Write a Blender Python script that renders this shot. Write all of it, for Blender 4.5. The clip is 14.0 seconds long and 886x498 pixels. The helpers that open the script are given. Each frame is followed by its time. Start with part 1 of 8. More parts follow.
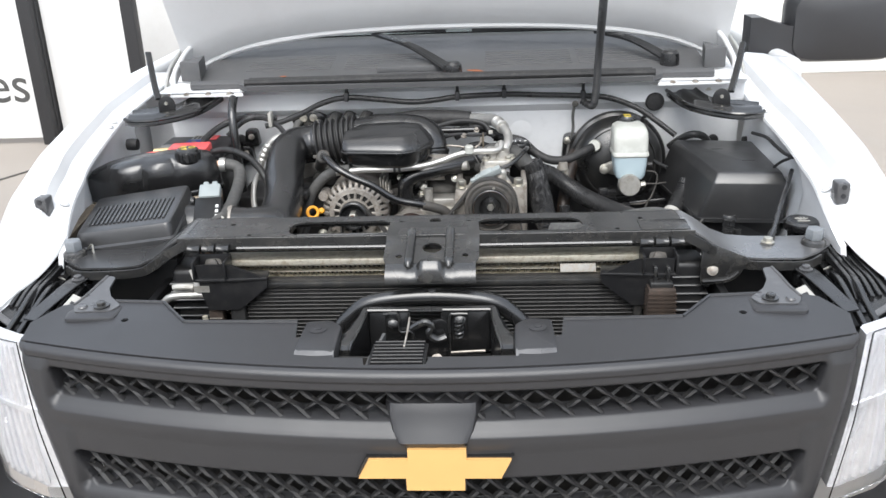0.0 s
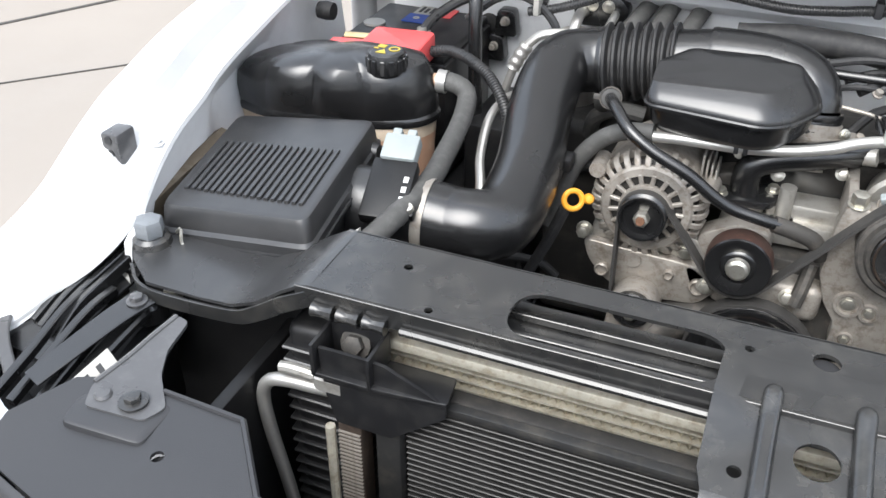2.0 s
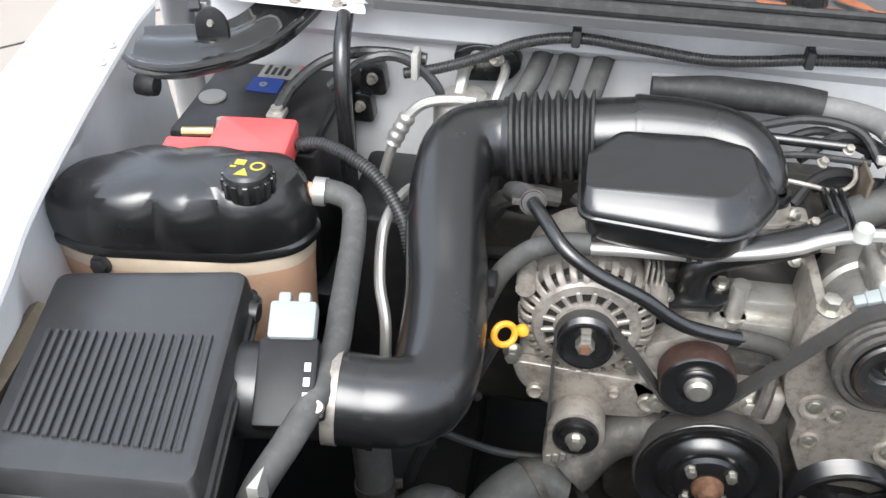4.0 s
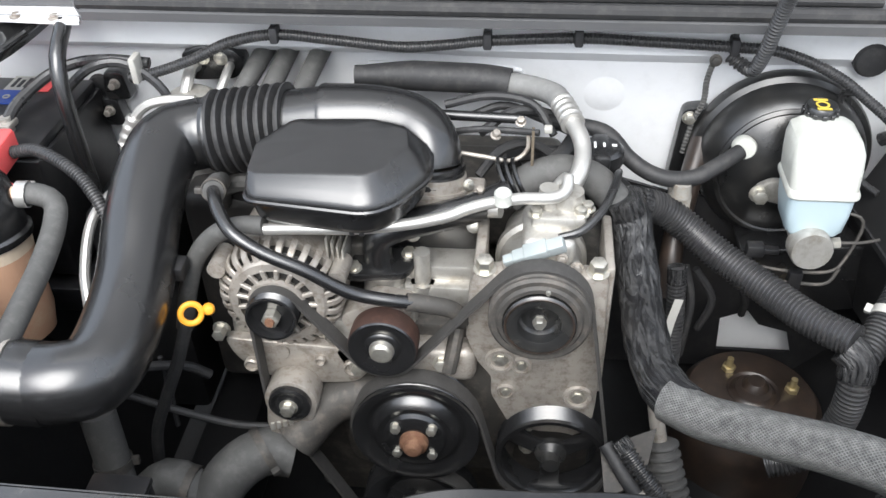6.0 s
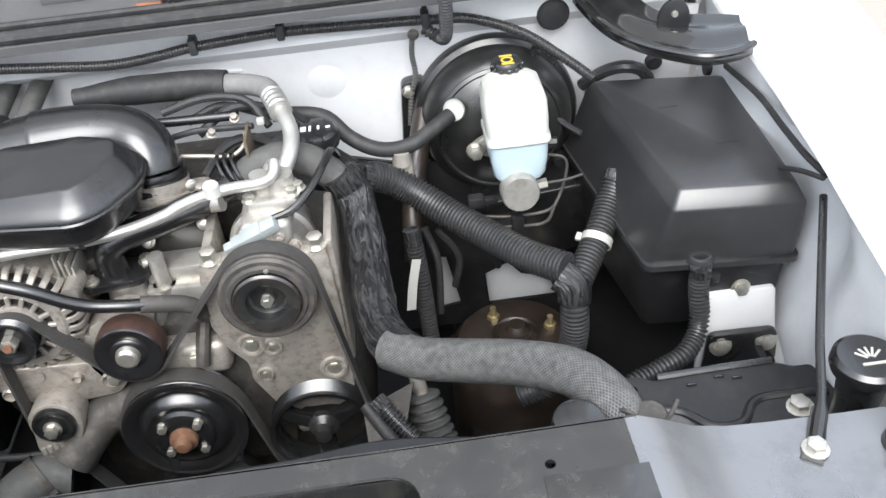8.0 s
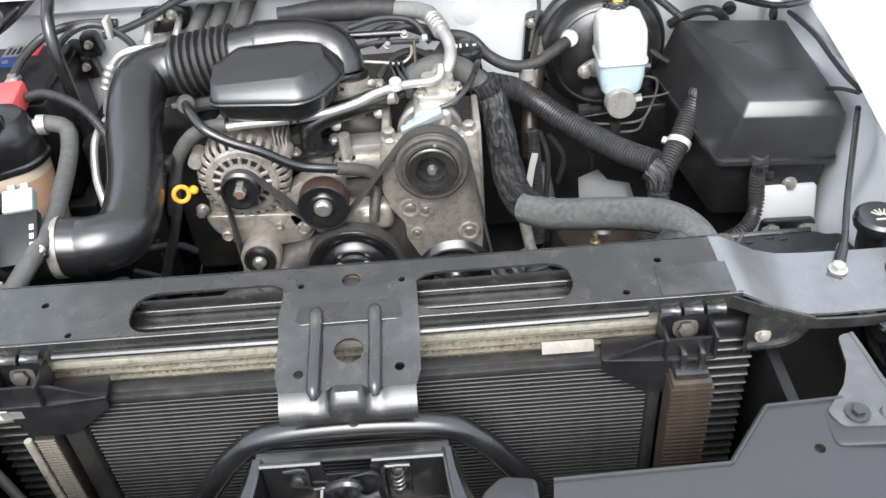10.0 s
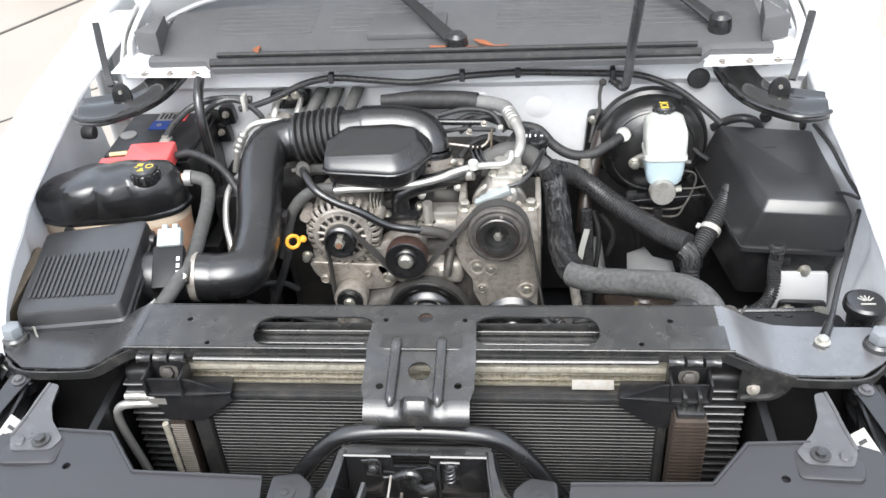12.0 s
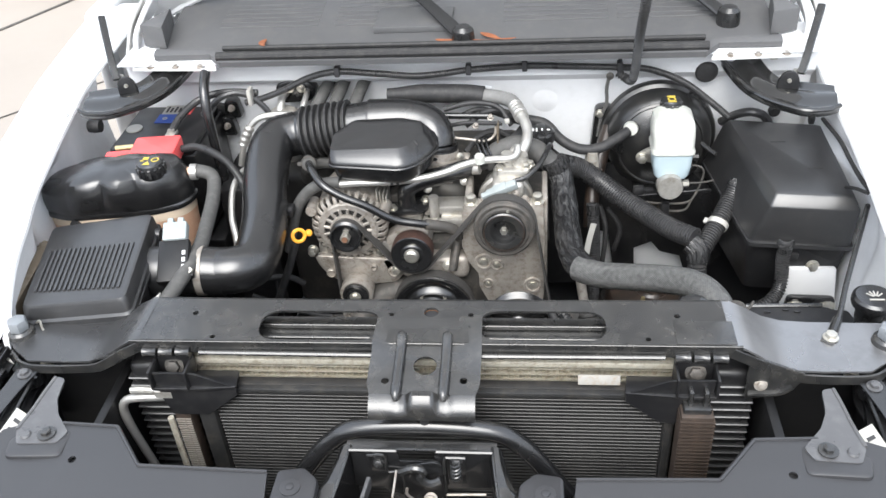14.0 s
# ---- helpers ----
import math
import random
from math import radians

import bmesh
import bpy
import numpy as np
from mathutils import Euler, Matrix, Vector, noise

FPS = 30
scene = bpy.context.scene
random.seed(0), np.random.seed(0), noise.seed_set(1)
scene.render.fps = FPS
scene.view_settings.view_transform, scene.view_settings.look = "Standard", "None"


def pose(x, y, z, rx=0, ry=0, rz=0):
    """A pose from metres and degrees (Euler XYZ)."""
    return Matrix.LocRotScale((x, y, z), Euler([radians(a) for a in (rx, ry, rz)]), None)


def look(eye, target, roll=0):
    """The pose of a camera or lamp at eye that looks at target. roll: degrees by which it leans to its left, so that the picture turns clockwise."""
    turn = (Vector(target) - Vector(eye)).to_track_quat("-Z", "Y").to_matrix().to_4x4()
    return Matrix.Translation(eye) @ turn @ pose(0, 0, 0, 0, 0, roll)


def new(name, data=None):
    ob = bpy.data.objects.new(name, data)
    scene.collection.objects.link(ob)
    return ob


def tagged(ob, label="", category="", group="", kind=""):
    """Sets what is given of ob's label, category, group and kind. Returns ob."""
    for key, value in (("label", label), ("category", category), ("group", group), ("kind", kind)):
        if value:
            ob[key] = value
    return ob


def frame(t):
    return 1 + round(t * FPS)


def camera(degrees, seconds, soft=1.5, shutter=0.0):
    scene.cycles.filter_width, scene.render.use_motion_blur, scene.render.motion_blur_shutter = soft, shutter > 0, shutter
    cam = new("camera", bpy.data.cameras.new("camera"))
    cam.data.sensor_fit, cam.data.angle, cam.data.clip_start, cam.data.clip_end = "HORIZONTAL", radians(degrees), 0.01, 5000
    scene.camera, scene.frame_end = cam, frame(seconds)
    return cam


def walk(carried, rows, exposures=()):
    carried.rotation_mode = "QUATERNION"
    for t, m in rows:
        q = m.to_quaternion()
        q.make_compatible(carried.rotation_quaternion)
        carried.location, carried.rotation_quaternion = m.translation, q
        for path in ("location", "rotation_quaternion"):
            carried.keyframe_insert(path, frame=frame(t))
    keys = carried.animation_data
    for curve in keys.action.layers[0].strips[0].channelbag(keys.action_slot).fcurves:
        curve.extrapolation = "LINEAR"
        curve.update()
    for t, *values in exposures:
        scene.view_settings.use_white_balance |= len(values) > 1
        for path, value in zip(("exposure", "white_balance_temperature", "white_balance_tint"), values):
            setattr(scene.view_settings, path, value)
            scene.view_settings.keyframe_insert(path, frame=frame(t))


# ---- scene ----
cam = camera(53.0, 14.0)
PATH = [
    (0, (0.116, -1.6, 1.689), (0.001, 0.255, 0.95), -2.2),
    (0.5, (0.115, -1.329, 1.669), (-0.027, 0.498, 0.865), -2.8),
    (1, (0.117, -1.032, 1.633), (-0.175, 0.724, 0.721), -2.8),
    (1.5, (0.073, -0.808, 1.625), (-0.395, 0.819, 0.56), -0.3),
    (2, (-0.087, -0.653, 1.614), (-0.71, 0.89, 0.505), 0.3),
    (2.2, (-0.157, -0.594, 1.619), (-0.785, 0.931, 0.488), 1.0),
    (4.3, (-0.282, -0.343, 1.697), (-0.426, 1.221, 0.458), 0.5),
    (4.5, (-0.253, -0.349, 1.702), (-0.363, 1.215, 0.46), -0.1),
    (5, (-0.155, -0.375, 1.706), (-0.271, 1.188, 0.463), -0.2),
    (5.5, (-0.041, -0.38, 1.722), (-0.194, 1.175, 0.473), -0.6),
    (6, (0.088, -0.377, 1.73), (-0.096, 1.175, 0.481), -1.7),
    (6.5, (0.213, -0.364, 1.741), (0.002, 1.182, 0.49), -2.5),
    (7, (0.295, -0.366, 1.742), (0.127, 1.204, 0.514), -4.1),
    (7.5, (0.323, -0.406, 1.734), (0.268, 1.184, 0.522), -5.2),
    (8, (0.308, -0.459, 1.723), (0.361, 1.11, 0.484), -6.2),
    (8.5, (0.241, -0.497, 1.74), (0.24, 1.023, 0.441), -5.4),
    (9, (0.157, -0.578, 1.775), (0.104, 0.915, 0.446), -6.0),
    (9.2, (0.136, -0.628, 1.794), (0.119, 0.859, 0.458), -5.6),
    (11.3, (0.157, -1.054, 2.009), (0.0, 0.548, 0.822), -4.2),
    (11.5, (0.155, -1.067, 2.033), (-0.026, 0.535, 0.85), -4.2),
    (12, (0.17, -1.087, 2.043), (-0.02, 0.526, 0.876), -4.1),
    (12.5, (0.177, -1.085, 2.044), (-0.016, 0.528, 0.877), -4.4),
    (13, (0.174, -1.095, 2.041), (-0.007, 0.524, 0.882), -4.0),
    (13.5, (0.175, -1.101, 2.042), (-0.016, 0.515, 0.879), -4.2),
    (14, (0.17, -1.082, 2.04), (-0.034, 0.522, 0.863), -4.3),
]
walk(cam, [(t, look(eye, target, roll)) for t, eye, target, roll in PATH], [(0.0, 0.88, 6200, 8), (1.0, 1.06, 6200, 8), (2.2, 1.20, 6150, 8), (7.5, 1.43, 6150, 8), (9.2, 1.46, 6150, 8), (11.3, 1.44, 6200, 8), (14.0, 1.35, 6200, 8)])

# ---------------------------------------------------------------- light
world = bpy.data.worlds.new("sky")
scene.world = world
world.use_nodes = True
wn = world.node_tree.nodes
sky = wn.new("ShaderNodeTexSky")
sky.sky_type = "NISHITA"
sky.sun_disc = False
sky.sun_elevation = radians(50)
sky.sun_rotation = radians(186)
sky.air_density, sky.dust_density, sky.ozone_density = 1.0, 5.0, 1.0
wn["Background"].inputs["Strength"].default_value = 0.15
# thin even cloud lies over the clear sky
cloud = wn.new("ShaderNodeMix")
cloud.data_type = "RGBA"
cloud.inputs["Factor"].default_value = 0.65
cloud.inputs[7].default_value = (5.6, 5.7, 5.9, 1)
world.node_tree.links.new(sky.outputs["Color"], cloud.inputs[6])
world.node_tree.links.new(cloud.outputs[2], wn["Background"].inputs["Color"])
sun = new("sun", bpy.data.lights.new("sun", "SUN"))
sun.data.energy, sun.data.angle, sun.data.color = 1.5, radians(45), (1.0, 0.985, 0.96)
sun.matrix_world = look((0, 0, 0), (0.08, 0.63, -0.772))

# ---------------------------------------------------------------- materials


def material(name, colour, rough=0.5, metal=0.0, vary=0.15, scale=30.0, bump=0.1, fine=400.0, coat=0.0, dirt=None, dirt_amount=0.3, rough_vary=0.12, gloss=0.5):
    """A surface with broad mottling, fine grain, uneven gloss and a little relief."""
    m = bpy.data.materials.new(name)
    m.use_nodes = True
    nt = m.node_tree
    n, l = nt.nodes, nt.links
    b = n["Principled BSDF"]
    co = n.new("ShaderNodeTexCoord").outputs["Object"]
    broad = n.new("ShaderNodeTexNoise")
    broad.inputs["Scale"].default_value, broad.inputs["Detail"].default_value = scale, 5
    grain = n.new("ShaderNodeTexNoise")
    grain.inputs["Scale"].default_value, grain.inputs["Detail"].default_value = fine, 3
    l.new(co, broad.inputs["Vector"])
    l.new(co, grain.inputs["Vector"])
    mix = n.new("ShaderNodeMix")
    mix.data_type = "RGBA"
    lo = [c * (1 - vary) for c in colour]
    hi = [min(1, c * (1 + vary)) for c in colour]
    mix.inputs[6].default_value, mix.inputs[7].default_value = (*lo, 1), (*hi, 1)
    l.new(broad.outputs["Fac"], mix.inputs["Factor"])
    out = mix.outputs[2]
    if dirt:
        ramp = n.new("ShaderNodeValToRGB")
        ramp.color_ramp.elements[0].position, ramp.color_ramp.elements[1].position = 0.48, 0.68
        spots = n.new("ShaderNodeTexNoise")
        spots.inputs["Scale"].default_value, spots.inputs["Detail"].default_value, spots.inputs["Roughness"].default_value = scale * 2.3, 8, 0.7
        l.new(co, spots.inputs["Vector"])
        l.new(spots.outputs["Fac"], ramp.inputs["Fac"])
        k = n.new("ShaderNodeMath")
        k.operation = "MULTIPLY"
        k.inputs[1].default_value = dirt_amount
        l.new(ramp.outputs["Color"], k.inputs[0])
        d = n.new("ShaderNodeMix")
        d.data_type = "RGBA"
        d.inputs[7].default_value = (*dirt, 1)
        l.new(k.outputs[0], d.inputs["Factor"])
        l.new(out, d.inputs[6])
        out = d.outputs[2]
    l.new(out, b.inputs["Base Color"])
    r = n.new("ShaderNodeMapRange")
    r.inputs["To Min"].default_value, r.inputs["To Max"].default_value = max(0.03, rough - rough_vary), min(1, rough + rough_vary)
    l.new(broad.outputs["Fac"], r.inputs["Value"])
    l.new(r.outputs["Result"], b.inputs["Roughness"])
    b.inputs["Metallic"].default_value = metal
    b.inputs["Specular IOR Level"].default_value = gloss
    b.inputs["Coat Weight"].default_value = coat
    b.inputs["Coat Roughness"].default_value = 0.08
    if bump:
        bp = n.new("ShaderNodeBump")
        bp.inputs["Strength"].default_value, bp.inputs["Distance"].default_value = bump, 0.0006
        l.new(grain.outputs["Fac"], bp.inputs["Height"])
        l.new(bp.outputs["Normal"], b.inputs["Normal"])
    return m


M = {
    "white": material("white_paint", (0.74, 0.745, 0.75), 0.34, 0, 0.02, 6, 0.02, 300, coat=0.25, dirt=(0.55, 0.54, 0.52), dirt_amount=0.12),
    "whitebay": material("bay_white_paint", (0.80, 0.81, 0.825), 0.38, 0, 0.03, 9, 0.05, 260, dirt=(0.55, 0.55, 0.55), dirt_amount=0.2),
    "grille": material("grey_grained_plastic", (0.030, 0.030, 0.0325), 0.42, 0, 0.12, 14, 0.35, 900, gloss=0.7),
    "lampgrey": material("grey_painted_steel", (0.105, 0.105, 0.108), 0.30, 0.2, 0.12, 20, 0.05, 500, dirt=(0.2, 0.2, 0.2), dirt_amount=0.3),
    "black": material("black_plastic", (0.012, 0.012, 0.013), 0.40, 0, 0.25, 18, 0.12, 700, dirt=(0.06, 0.057, 0.052), dirt_amount=0.25),
    "satin": material("satin_black_plastic", (0.011, 0.011, 0.0115), 0.26, 0, 0.2, 12, 0.02, 500, dirt=(0.03, 0.03, 0.03), dirt_amount=0.2, rough_vary=0.06, gloss=1.0),
    "gloss_black": material("glossy_black_enamel", (0.012, 0.012, 0.012), 0.15, 0, 0.2, 10, 0.02, 400, dirt=(0.04, 0.038, 0.035), dirt_amount=0.25, rough_vary=0.06, gloss=1.0),
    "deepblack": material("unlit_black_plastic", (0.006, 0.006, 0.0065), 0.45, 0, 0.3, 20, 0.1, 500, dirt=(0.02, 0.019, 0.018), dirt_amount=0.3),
    "hoodstop": material("bluish_grey_rubber", (0.20, 0.215, 0.23), 0.6, 0, 0.12, 60, 0.15, 500, dirt=(0.12, 0.12, 0.12), dirt_amount=0.3),
    "booster": material("black_booster_enamel", (0.012, 0.012, 0.012), 0.30, 0, 0.25, 14, 0.05, 300, dirt=(0.05, 0.047, 0.042), dirt_amount=0.4, rough_vary=0.1, gloss=0.8),
    "airbox": material("charcoal_plastic", (0.024, 0.024, 0.025), 0.34, 0, 0.15, 20, 0.12, 900, dirt=(0.06, 0.058, 0.055), dirt_amount=0.2, gloss=0.9),
    "steel_black": material("black_painted_steel", (0.020, 0.020, 0.020), 0.27, 0.0, 0.25, 14, 0.05, 300, dirt=(0.09, 0.085, 0.075), dirt_amount=0.35, rough_vary=0.07, gloss=1.0),
    # one wing paint twice: paler for the lit side, darker for the shaded side
    "wing_lit": material("wing_paint_lit", (0.25, 0.25, 0.255), 0.28, 0.7, 0.18, 7, 0.03, 300, dirt=(0.10, 0.098, 0.095), dirt_amount=0.3, rough_vary=0.08, gloss=1.0),
    "wing_shaded": material("wing_paint_shaded", (0.045, 0.045, 0.046), 0.27, 0.3, 0.25, 7, 0.05, 300, dirt=(0.10, 0.098, 0.095), dirt_amount=0.3, rough_vary=0.08, gloss=1.0),
    "dustbrown": material("brown_dusty_rubber", (0.10, 0.078, 0.052), 0.8, 0, 0.3, 14, 0.3, 200, dirt=(0.22, 0.19, 0.15), dirt_amount=0.5),
    "dark": material("dark_underbody", (0.022, 0.021, 0.020), 0.55, 0, 0.4, 12, 0.3, 90, dirt=(0.075, 0.066, 0.057), dirt_amount=0.5),
    "rubber": material("black_rubber", (0.022, 0.022, 0.023), 0.62, 0, 0.25, 25, 0.15, 400, dirt=(0.085, 0.08, 0.075), dirt_amount=0.35),
    "greyhose": material("grey_rubber_hose", (0.074, 0.073, 0.070), 0.65, 0, 0.2, 25, 0.15, 350, dirt=(0.16, 0.155, 0.15), dirt_amount=0.4),
    "loom": material("corrugated_loom_plastic", (0.034, 0.034, 0.035), 0.30, 0, 0.25, 30, 0.05, 300, dirt=(0.09, 0.085, 0.08), dirt_amount=0.3),
    "cast": material("cast_aluminium", (0.50, 0.485, 0.45), 0.40, 0.65, 0.2, 22, 0.3, 500, dirt=(0.22, 0.18, 0.13), dirt_amount=0.5),
    "cast2": material("grimy_cast_aluminium", (0.385, 0.355, 0.318), 0.44, 0.45, 0.32, 30, 0.8, 260, dirt=(0.15, 0.115, 0.08), dirt_amount=0.7),
    "alloy": material("bright_aluminium", (0.52, 0.51, 0.485), 0.38, 0.7, 0.1, 30, 0.08, 400, dirt=(0.35, 0.34, 0.32), dirt_amount=0.25),
    "bolt": material("zinc_bolt", (0.62, 0.60, 0.54), 0.36, 0.85, 0.2, 60, 0.1, 600, dirt=(0.30, 0.25, 0.16), dirt_amount=0.4),
    "gold_bolt": material("yellow_zinc_bolt", (0.52, 0.43, 0.24), 0.38, 0.8, 0.25, 60, 0.1, 600),
    "rust": material("rusty_steel", (0.17, 0.085, 0.05), 0.8, 0.25, 0.4, 50, 0.5, 300, dirt=(0.32, 0.2, 0.12), dirt_amount=0.5),
    "rustdark": material("brown_oiled_steel", (0.030, 0.022, 0.018), 0.34, 0.1, 0.4, 14, 0.15, 200, dirt=(0.085, 0.055, 0.036), dirt_amount=0.45, gloss=0.8),
    "iron": material("dark_engine_iron", (0.065, 0.061, 0.056), 0.60, 0.3, 0.4, 20, 0.5, 200, dirt=(0.19, 0.165, 0.14), dirt_amount=0.5),
    "fins": material("radiator_fins", (0.72, 0.68, 0.57), 0.40, 0.5, 0.25, 40, 0.2, 300, dirt=(0.36, 0.27, 0.15), dirt_amount=0.6),
    "cond": material("condenser_black", (0.030, 0.030, 0.030), 0.42, 0.2, 0.35, 16, 0.2, 500, dirt=(0.10, 0.09, 0.075), dirt_amount=0.4),
    "cond_edge": material("worn_condenser_tube", (0.038, 0.037, 0.036), 0.38, 0.3, 0.35, 50, 0.1, 500, dirt=(0.02, 0.02, 0.02), dirt_amount=0.4),
    "coolerfin": material("cooler_fin_brown", (0.075, 0.058, 0.048), 0.5, 0.45, 0.3, 30, 0.2, 400, dirt=(0.16, 0.115, 0.085), dirt_amount=0.5),
    "cream": material("pale_translucent_plastic", (0.66, 0.55, 0.42), 0.42, 0, 0.16, 9, 0.05, 300, dirt=(0.56, 0.40, 0.28), dirt_amount=0.5),
    "tan": material("aged_translucent_plastic", (0.56, 0.34, 0.225), 0.42, 0, 0.16, 9, 0.05, 300, dirt=(0.66, 0.55, 0.40), dirt_amount=0.5),
    "red": material("red_plastic", (0.84, 0.11, 0.11), 0.40, 0, 0.08, 20, 0.05, 400),
    "yellow": material("yellow_plastic", (0.80, 0.36, 0.03), 0.42, 0, 0.08, 40, 0.05, 400),
    "yellow_ink": material("yellow_print", (0.55, 0.42, 0.06), 0.6, 0, 0.05, 50, 0.0),
    "white_ink": material("white_print", (0.75, 0.75, 0.74), 0.6, 0, 0.05, 50, 0.0),
    "gold": material("gold_emblem", (0.80, 0.47, 0.17), 0.36, 0.15, 0.06, 20, 0.05, 500),
    "reservoir": material("milky_plastic", (0.44, 0.445, 0.41), 0.38, 0, 0.04, 12, 0.04, 300, dirt=(0.66, 0.68, 0.64), dirt_amount=0.4),
    "fluid": material("bluish_milky_plastic", (0.40, 0.49, 0.53), 0.36, 0, 0.04, 12, 0.04, 300),
    "label": material("paper_label", (0.40, 0.39, 0.36), 0.55, 0, 0.08, 40, 0.03, 300, dirt=(0.45, 0.44, 0.40), dirt_amount=0.4),
    "reflector": material("lamp_reflector", (0.80, 0.80, 0.82), 0.22, 0.6, 0.15, 40, 1.0, 70, dirt=(0.55, 0.53, 0.56), dirt_amount=0.5),
    "worn_label": material("worn_label", (0.26, 0.25, 0.225), 0.5, 0, 0.25, 60, 0.03, 300, dirt=(0.20, 0.12, 0.06), dirt_amount=0.5),
    "blue": material("blue_label", (0.03, 0.08, 0.36), 0.45, 0, 0.1, 40, 0.0),
    "ink": material("dark_print", (0.03, 0.03, 0.032), 0.6, 0, 0.1, 40, 0.0),
    "connector": material("pale_connector_plastic", (0.30, 0.33, 0.33), 0.45, 0, 0.1, 40, 0.05, 400),
    "brown": material("brown_belt_pulley", (0.052, 0.028, 0.022), 0.55, 0.1, 0.3, 40, 0.2, 400, dirt=(0.14, 0.07, 0.05), dirt_amount=0.4),
    "belt": material("worn_rubber_belt", (0.045, 0.043, 0.041), 0.6, 0, 0.2, 60, 0.15, 500, dirt=(0.09, 0.085, 0.08), dirt_amount=0.3),
    "cowl": material("dark_cowl_plastic", (0.095, 0.096, 0.099), 0.60, 0, 0.15, 8, 0.25, 800, dirt=(0.14, 0.135, 0.13), dirt_amount=0.35),
    "leaf": material("dry_leaf", (0.28, 0.10, 0.045), 0.8, 0, 0.3, 90, 0.2, 300),
    "concrete": material("light_concrete", (0.33, 0.295, 0.26), 0.7, 0, 0.12, 1.2, 0.25, 60, dirt=(0.34, 0.31, 0.28), dirt_amount=0.4),
    "wall": material("white_wall_paint", (0.80, 0.80, 0.79), 0.7, 0, 0.03, 1.5, 0.1, 80, dirt=(0.7, 0.69, 0.67), dirt_amount=0.3),
    "dashboard": material("cabin_plastic", (0.03, 0.03, 0.032), 0.7, 0, 0.1, 10, 0.1, 300),
    "foam": material("grey_foam_sleeve", (0.19, 0.19, 0.185), 0.75, 0, 0.15, 40, 0.3, 300, dirt=(0.28, 0.275, 0.27), dirt_amount=0.4),
}


def sleeve(name, dark, light, rough, around, along, woven, relief):
    """A hose sleeve patterned along its own length: woven (crossing strands) or crinkled (long folds)."""
    m = bpy.data.materials.new(name)
    m.use_nodes = True
    n, l = m.node_tree.nodes, m.node_tree.links
    b = n["Principled BSDF"]
    uv = n.new("ShaderNodeTexCoord").outputs["UV"]
    stretch = n.new("ShaderNodeMapping")
    stretch.inputs["Scale"].default_value = (around, along, 1)
    l.new(uv, stretch.inputs["Vector"])
    if woven:
        xyz = n.new("ShaderNodeSeparateXYZ")
        l.new(stretch.outputs[0], xyz.inputs[0])
        sines = []
        for op in ("ADD", "SUBTRACT"):
            a = n.new("ShaderNodeMath")
            a.operation = op
            l.new(xyz.outputs["X"], a.inputs[0])
            l.new(xyz.outputs["Y"], a.inputs[1])
            k = n.new("ShaderNodeMath")
            k.operation = "MULTIPLY"
            k.inputs[1].default_value = 2 * math.pi
            l.new(a.outputs[0], k.inputs[0])
            s = n.new("ShaderNodeMath")
            s.operation = "SINE"
            l.new(k.outputs[0], s.inputs[0])
            sines.append(s)
        p = n.new("ShaderNodeMath")
        p.operation = "MAXIMUM"
        l.new(sines[0].outputs[0], p.inputs[0])
        l.new(sines[1].outputs[0], p.inputs[1])
        height = p.outputs[0]
    else:
        f = n.new("ShaderNodeTexNoise")
        f.inputs["Scale"].default_value, f.inputs["Detail"].default_value, f.inputs["Distortion"].default_value = 1.0, 6, 1.6
        l.new(stretch.outputs[0], f.inputs["Vector"])
        height = f.outputs["Fac"]
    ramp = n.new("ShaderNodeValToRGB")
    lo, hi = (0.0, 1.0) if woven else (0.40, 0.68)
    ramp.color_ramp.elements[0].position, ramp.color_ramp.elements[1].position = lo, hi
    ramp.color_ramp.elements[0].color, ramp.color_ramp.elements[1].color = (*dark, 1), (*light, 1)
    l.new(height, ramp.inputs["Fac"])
    worn = n.new("ShaderNodeTexNoise")
    worn.inputs["Scale"].default_value, worn.inputs["Detail"].default_value = 120, 8
    l.new(n["Texture Coordinate"].outputs["Object"], worn.inputs["Vector"])
    mix = n.new("ShaderNodeMix")
    mix.data_type, mix.blend_type = "RGBA", "MULTIPLY"
    mix.inputs["Factor"].default_value = 0.8
    l.new(ramp.outputs["Color"], mix.inputs[6])
    lift = n.new("ShaderNodeMapRange")
    lift.inputs["From Min"].default_value, lift.inputs["From Max"].default_value = 0.3, 0.7
    lift.inputs["To Min"].default_value, lift.inputs["To Max"].default_value = 0.45, 1.35
    lift.clamp = False
    l.new(worn.outputs["Fac"], lift.inputs["Value"])
    l.new(lift.outputs["Result"], mix.inputs[7])
    l.new(mix.outputs[2], b.inputs["Base Color"])
    b.inputs["Roughness"].default_value = rough
    bp = n.new("ShaderNodeBump")
    bp.inputs["Strength"].default_value, bp.inputs["Distance"].default_value = 0.8, relief
    l.new(height, bp.inputs["Height"])
    l.new(bp.outputs["Normal"], b.inputs["Normal"])
    return m


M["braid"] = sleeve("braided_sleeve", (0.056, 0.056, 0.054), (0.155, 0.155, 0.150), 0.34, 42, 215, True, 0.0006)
# the paler colour on the wrap's folds stands in for their highlights
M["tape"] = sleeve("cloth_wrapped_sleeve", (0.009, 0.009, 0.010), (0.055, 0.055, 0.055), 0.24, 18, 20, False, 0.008)


